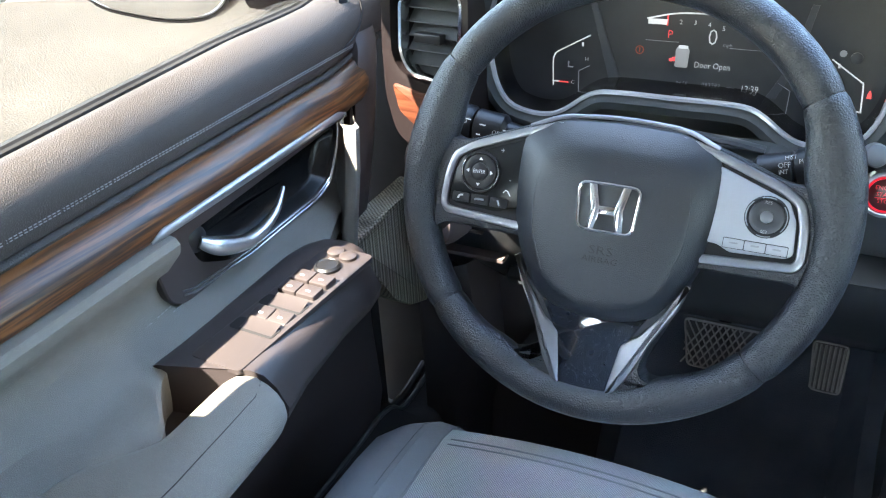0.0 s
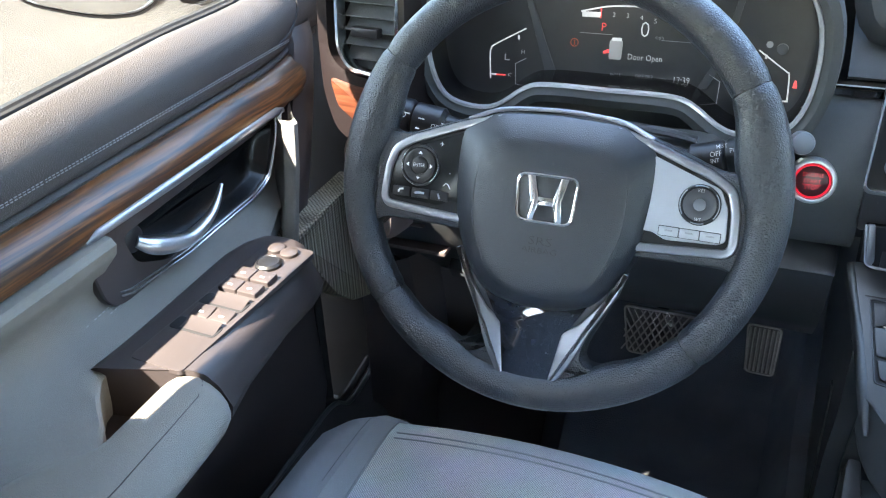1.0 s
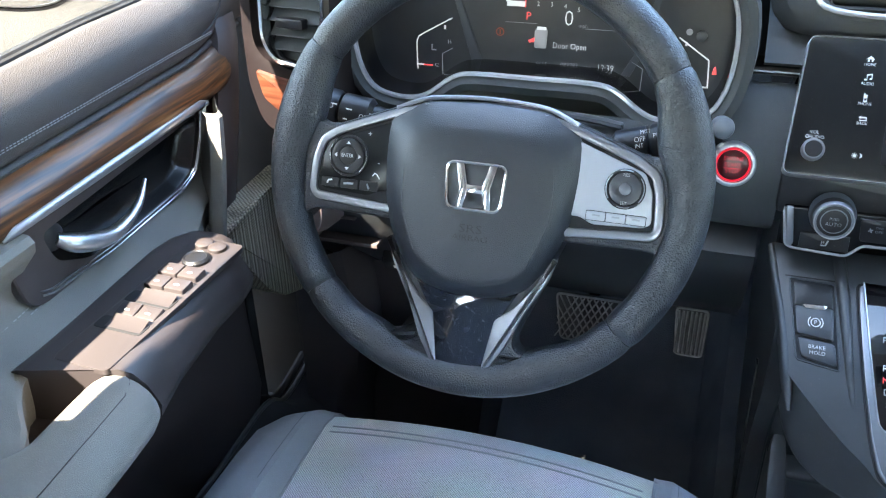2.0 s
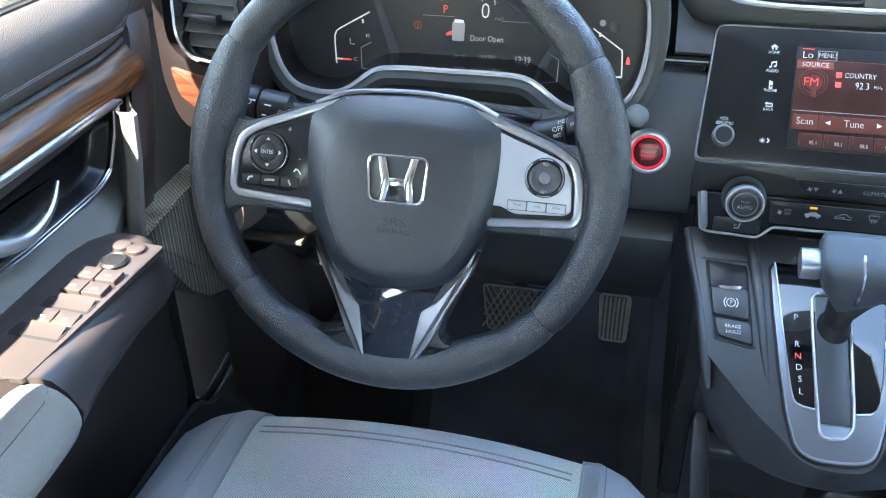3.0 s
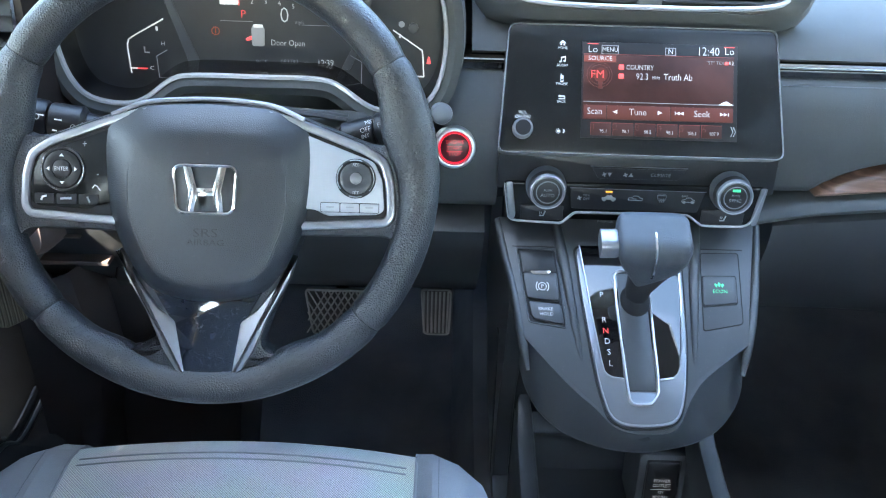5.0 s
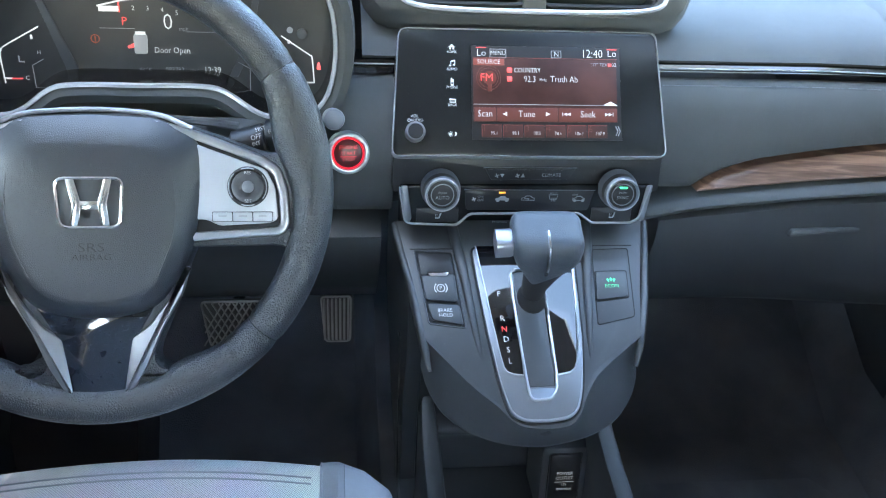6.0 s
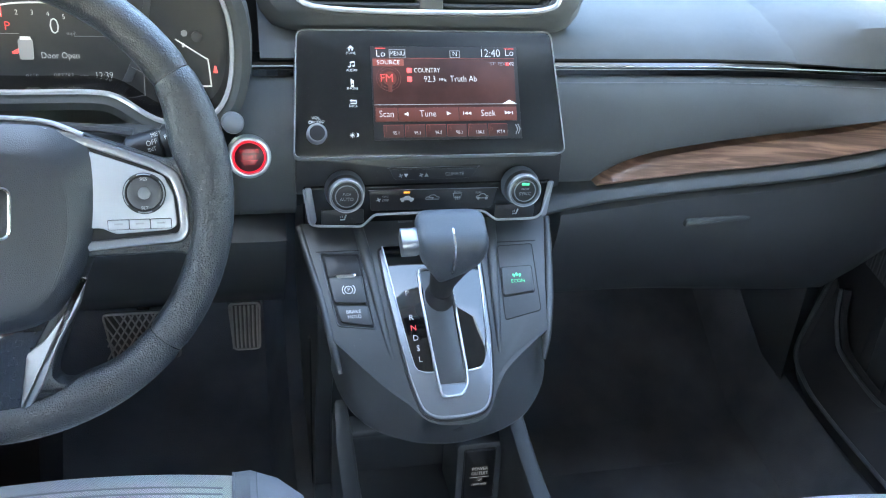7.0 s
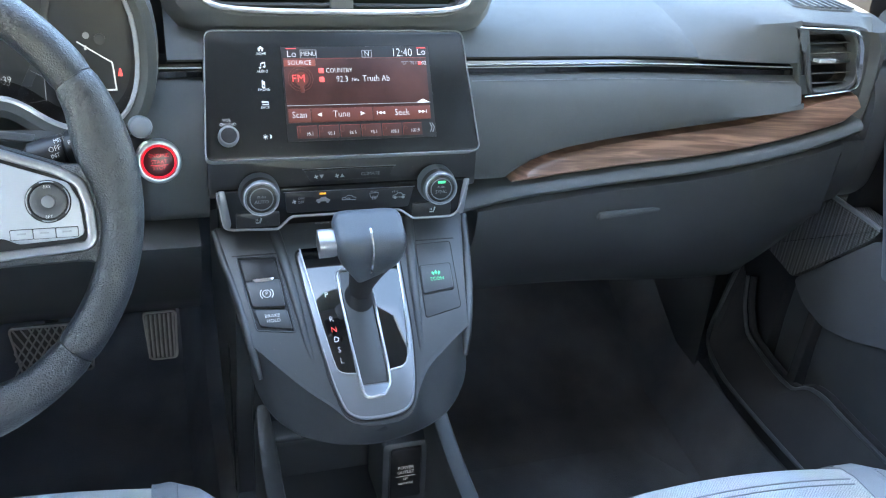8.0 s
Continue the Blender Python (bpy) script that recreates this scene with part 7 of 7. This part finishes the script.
                part("ramp", loft([[am @ Vector((x, yy, z)) for x in (0.004, 0.0180, 0.038)] for yy, z in ((y + 0.010, 0.0010), (y + 0.018, 0.0016), (y + 0.027, 0.0045))], closed=False), DOOR_TRIM, arm)
        joy = at(am, 0.0165, 0.0575)
        part("mirror_knob", turned([(0.0125, 0.0), (0.0125, 0.003), (0.0105, 0.005), (0.0095, 0.0042), (0.004, 0.0050)], joy, 24), BUTTON, arm, "round mirror adjuster")
        part("memory_key", turned([(0.0085, 0.0), (0.0085, 0.0035), (0.006, 0.0050)], at(am, 0.0240, 0.0800), 18), DOOR_TRIM, arm)
        part("memory_key", turned([(0.0085, 0.0), (0.0085, 0.0035), (0.006, 0.0050)], at(am, 0.0080, 0.0830), 18), DOOR_TRIM, arm)
        # grey rear pad of the armrest, with pull pocket in front of it
        rings = []
        for y, x0, x1, z in spline(((-0.208, 0.606, 0.588, 0.884), (-0.214, 0.609, 0.571, 0.892), (-0.224, 0.610, 0.560, 0.8955), (-0.238, 0.6105, 0.554, 0.897), (-0.28, 0.609, 0.550, 0.8975), (-0.305, 0.611, 0.549, 0.897), (-0.33, 0.632, 0.549, 0.895), (-0.36, 0.650, 0.551, 0.893), (-0.45, 0.662, 0.56, 0.888), (-0.70, 0.69, 0.60, 0.88), (-1.0, 0.70, 0.64, 0.87)), 4):
            rings.append([(s * (x0 + 0.003), y, z - 0.04), (s * x0, y, z - 0.006), (s * (x0 - 0.003), y, z - 0.002), (s * (x0 - 0.010), y, z), (s * ((x0 + x1) / 2), y, z + 0.001), (s * (x1 + 0.018), y, z - 0.0002), (s * (x1 + 0.009), y, z - 0.003), (s * (x1 + 0.002), y, z - 0.0085), (s * (x1 - 0.002), y, z - 0.015), (s * (x1 - 0.003), y, z - 0.022), (s * (x1 + 0.003), y, z - 0.034), (s * (x1 + 0.016), y, z - 0.046), (s * 0.70, y, z - 0.060)])
        bm = loft(rings, closed=False)
        bm.faces.new([bm.verts.new(p) for p in rings[0]])
        pad2 = part("arm_pad", bm, DOOR_GREY, door, "warm grey leather arm pad")
        part("pad_seam", tube([(-x, y, z) for y, x, z in ((-0.216, 0.5850, 0.8928), (-0.224, 0.5790, 0.8951), (-0.238, 0.5725, 0.8968), (-0.28, 0.5690, 0.8973), (-0.305, 0.5680, 0.8969), (-0.33, 0.5680, 0.8949), (-0.36, 0.5695, 0.8929), (-0.45, 0.580, 0.8890))], 0.0006, 5), DOOR_TRIM, pad2)
        part("pull_pocket", slab([(-0.690, -0.34), (-0.612, -0.34), (-0.612, -0.20), (-0.690, -0.20)], Matrix.Translation((0, 0, 0.845)), -0.01, 0.0, 0.003, 0.01), DOOR_TRIM, door, "brown-black pull pocket")
    # lower panel, speaker mesh and map pocket
    skin("lower_panel", [(0.70 + 0.012 * (s > 0), 0.80), (0.70 + 0.012 * (s > 0), 0.70), (0.695 + 0.015 * (s > 0), 0.60), (0.715, 0.50), (0.72, 0.44), (0.76, 0.42)], DOOR_TRIM if s < 0 else DASH_LOW, "", 0.12 if s < 0 else 0.33, -1.05, 20)
    if s < 0:
        sp, sx = [(0.036, 0.866), (0.109, 0.870), (0.200, 0.872), (0.205, 0.700), (0.150, 0.722), (0.112, 0.754)], 0.660
    else:
        sp, sx = [(0.206, 0.836), (0.113, 0.832), (0.125, 0.812), (0.236, 0.690), (0.312, 0.706)], 0.700
        part("map_pocket", slab([(-y, z) for y, z in ((0.118, 0.815), (0.236, 0.688), (0.205, 0.664), (0.157, 0.653), (0.104, 0.665), (0.050, 0.690), (-0.10, 0.700), (-0.10, 0.815))], axes((0.700, 0, 0), (0, -1, 0), (0, 0, 1)), -0.03, -0.002, 0.004, 0.012), MAP_POCKET, door, "smooth dark map pocket")
    gy = axes((s * sx, 0, 0), (0, 1 if s < 0 else -1, 0), (0, 0, 1))
    speaker = part("speaker_panel", slab([(y if s < 0 else -y, z) for y, z in sp], gy, -0.03, 0.0, 0.003, 0.006), MESHCLOTH if s < 0 else MESH_DARK, door, "dark patterned speaker cover")
    part("top_edge", tube([(s * (sx - 0.001), sp[0][0], sp[0][1]), (s * (sx - 0.001), sp[1][0], sp[1][1])], 0.0035, 8), MESHCLOTH if s < 0 else PALE_GREY, speaker)
    xe, xh = (0.735, 0.655) if s < 0 else (0.706, 0.712)
    # black slabs added to close the dark gap between door and dashboard
    part("door_end", slab([(s * xe, 0.42), (s * 0.80, 0.42), (s * 0.80, 1.085), (s * 0.735, 1.085), (s * xe, 1.03)], axes((0, 0.182, 0), (1, 0, 0), (0, 0, 1)), -0.008, 0.008, 0.003), BLACK, door)
    part("gap_filler", slab([(s * xh, 0.42), (s * 0.80, 0.42), (s * 0.80, 1.06), (s * (xh + 0.02), 1.06), (s * xh, 0.8)], axes((0, 0.262, 0), (1, 0, 0), (0, 0, 1)), -0.008, 0.008, 0.003), BLACK, door)
    # window frame and pane
    pane = part("window_pane", slab([(0.30, 1.05), (0.20, 1.20), (-0.05, 1.40), (-0.53, 1.42), (-0.55, 1.05)], axes((s * 0.7605, 0, 0), (0, 1, 0), (0, 0, 1)), -0.002, 0.002, 0.0005), SIDE_PANE, door, "lightly tinted window pane")
    pane.visible_shadow = False
    part("mirror_sail", slab([(0.38, 1.05), (0.24, 1.08), (0.30, 1.20), (0.40, 1.18)], axes((s * 0.765, 0, 0), (0, 1, 0), (0, 0, 1)), -0.01, 0.01, 0.003, 0.01), BLACK, door, "black mirror base")
    return door


def sill_trim(s):
    """The step trim along the door opening, sweeping up the kick panel."""
    inner = spline([(0.645, 0.285, 0.700), (0.642, 0.300, 0.615), (0.640, 0.307, 0.540), (0.640, 0.268, 0.510), (0.640, 0.212, 0.498), (0.640, 0.072, 0.492), (0.640, -0.2, 0.488), (0.640, -0.6, 0.488)], 6)
    outer = spline([(0.700, 0.320, 0.640), (0.700, 0.312, 0.605), (0.700, 0.300, 0.579), (0.700, 0.272, 0.550), (0.700, 0.172, 0.534), (0.700, 0.118, 0.563), (0.700, -0.02, 0.558), (0.700, -0.6, 0.55)], 6)
    rings = []
    for a, b in zip(inner, outer):
        m = (a + b) / 2 + Vector((-0.006, 0, 0.012))
        rings.append([(s * p.x, p.y, p.z) for p in (a + Vector((0.012, 0.0, -0.03)), a, a + Vector((0.004, 0, 0.006)), m, b + Vector((-0.006, 0, 0.003)), b, b + Vector((0.008, 0, -0.01)), b + Vector((0.02, 0, -0.05)))])
    t = thing("sill_trim", (s * 0.66, 0.0, 0.45), "black plastic sill trim along the door opening", "sill trim", "sill trims")
    part("cover", loft(rings, closed=False), BLACK, t)
    # edges in a lighter plastic, in place of highlights along the sill
    part("edge", tube([(s * (p.x - 0.004), p.y, p.z + 0.004) for p in outer], 0.0035, 8), CONSOLE, t)
    part("edge", tube([(s * (p.x + 0.002), p.y, p.z + 0.002) for p in inner], 0.0035, 8), CONSOLE, t)
    part("seal", tube([(s * (p.x + 0.010), p.y, p.z + 0.002) for p in outer], 0.006, 8), BLACK, t)


sill_trim(-1)
sill_trim(1)
front_door(-1, "closed driver's door with walnut strip and grey leather")
front_door(1, "closed passenger door with dark pad and speaker cover")

# ---- outside mirror ----
mm = axes((-1.065, 0.240, 1.120), (1, 0.10, 0), (0, 0, 1))
mirror = thing("side_mirror", (-0.95, 0.26, 1.05), "black and silver outside mirror showing blue sky", "side mirror")
shape = [(-0.135, 0.05), (-0.135, -0.045), (-0.095, -0.088), (0.02, -0.102), (0.09, -0.095), (0.130, -0.065), (0.140, 0.05), (0.09, 0.08), (-0.09, 0.08)]
rings = [[mm @ Vector((x * k, y * k, w)) for x, y in rounded(shape, 0.04)] for k, w in ((0.5, -0.12), (0.85, -0.08), (0.98, -0.03), (1.0, 0.0), (0.985, 0.010), (0.95, 0.010), (0.93, 0.004))]
part("housing", loft(rings, caps=(True, False)), BLACK_GLOSS, mirror, "black housing")
part("silver_edge", band(grown(rounded(shape, 0.04), -0.006), mm, 0.005, 0.004, 0.012), SILVER, mirror, "silver edge line")
part("mirror_glass", slab([(x * 0.93, y * 0.92) for x, y in shape], mm @ pose(0, 0, 0.004, -4, 0, 0), 0.0, 0.003, 0.001, 0.04), MIRROR, mirror, "mirror glass")
part("foot", tube([(-0.93, 0.27, 1.07), (-0.85, 0.30, 1.06), (-0.76, 0.32, 1.07)], [0.03, 0.035, 0.04], 10), BLACK, mirror)
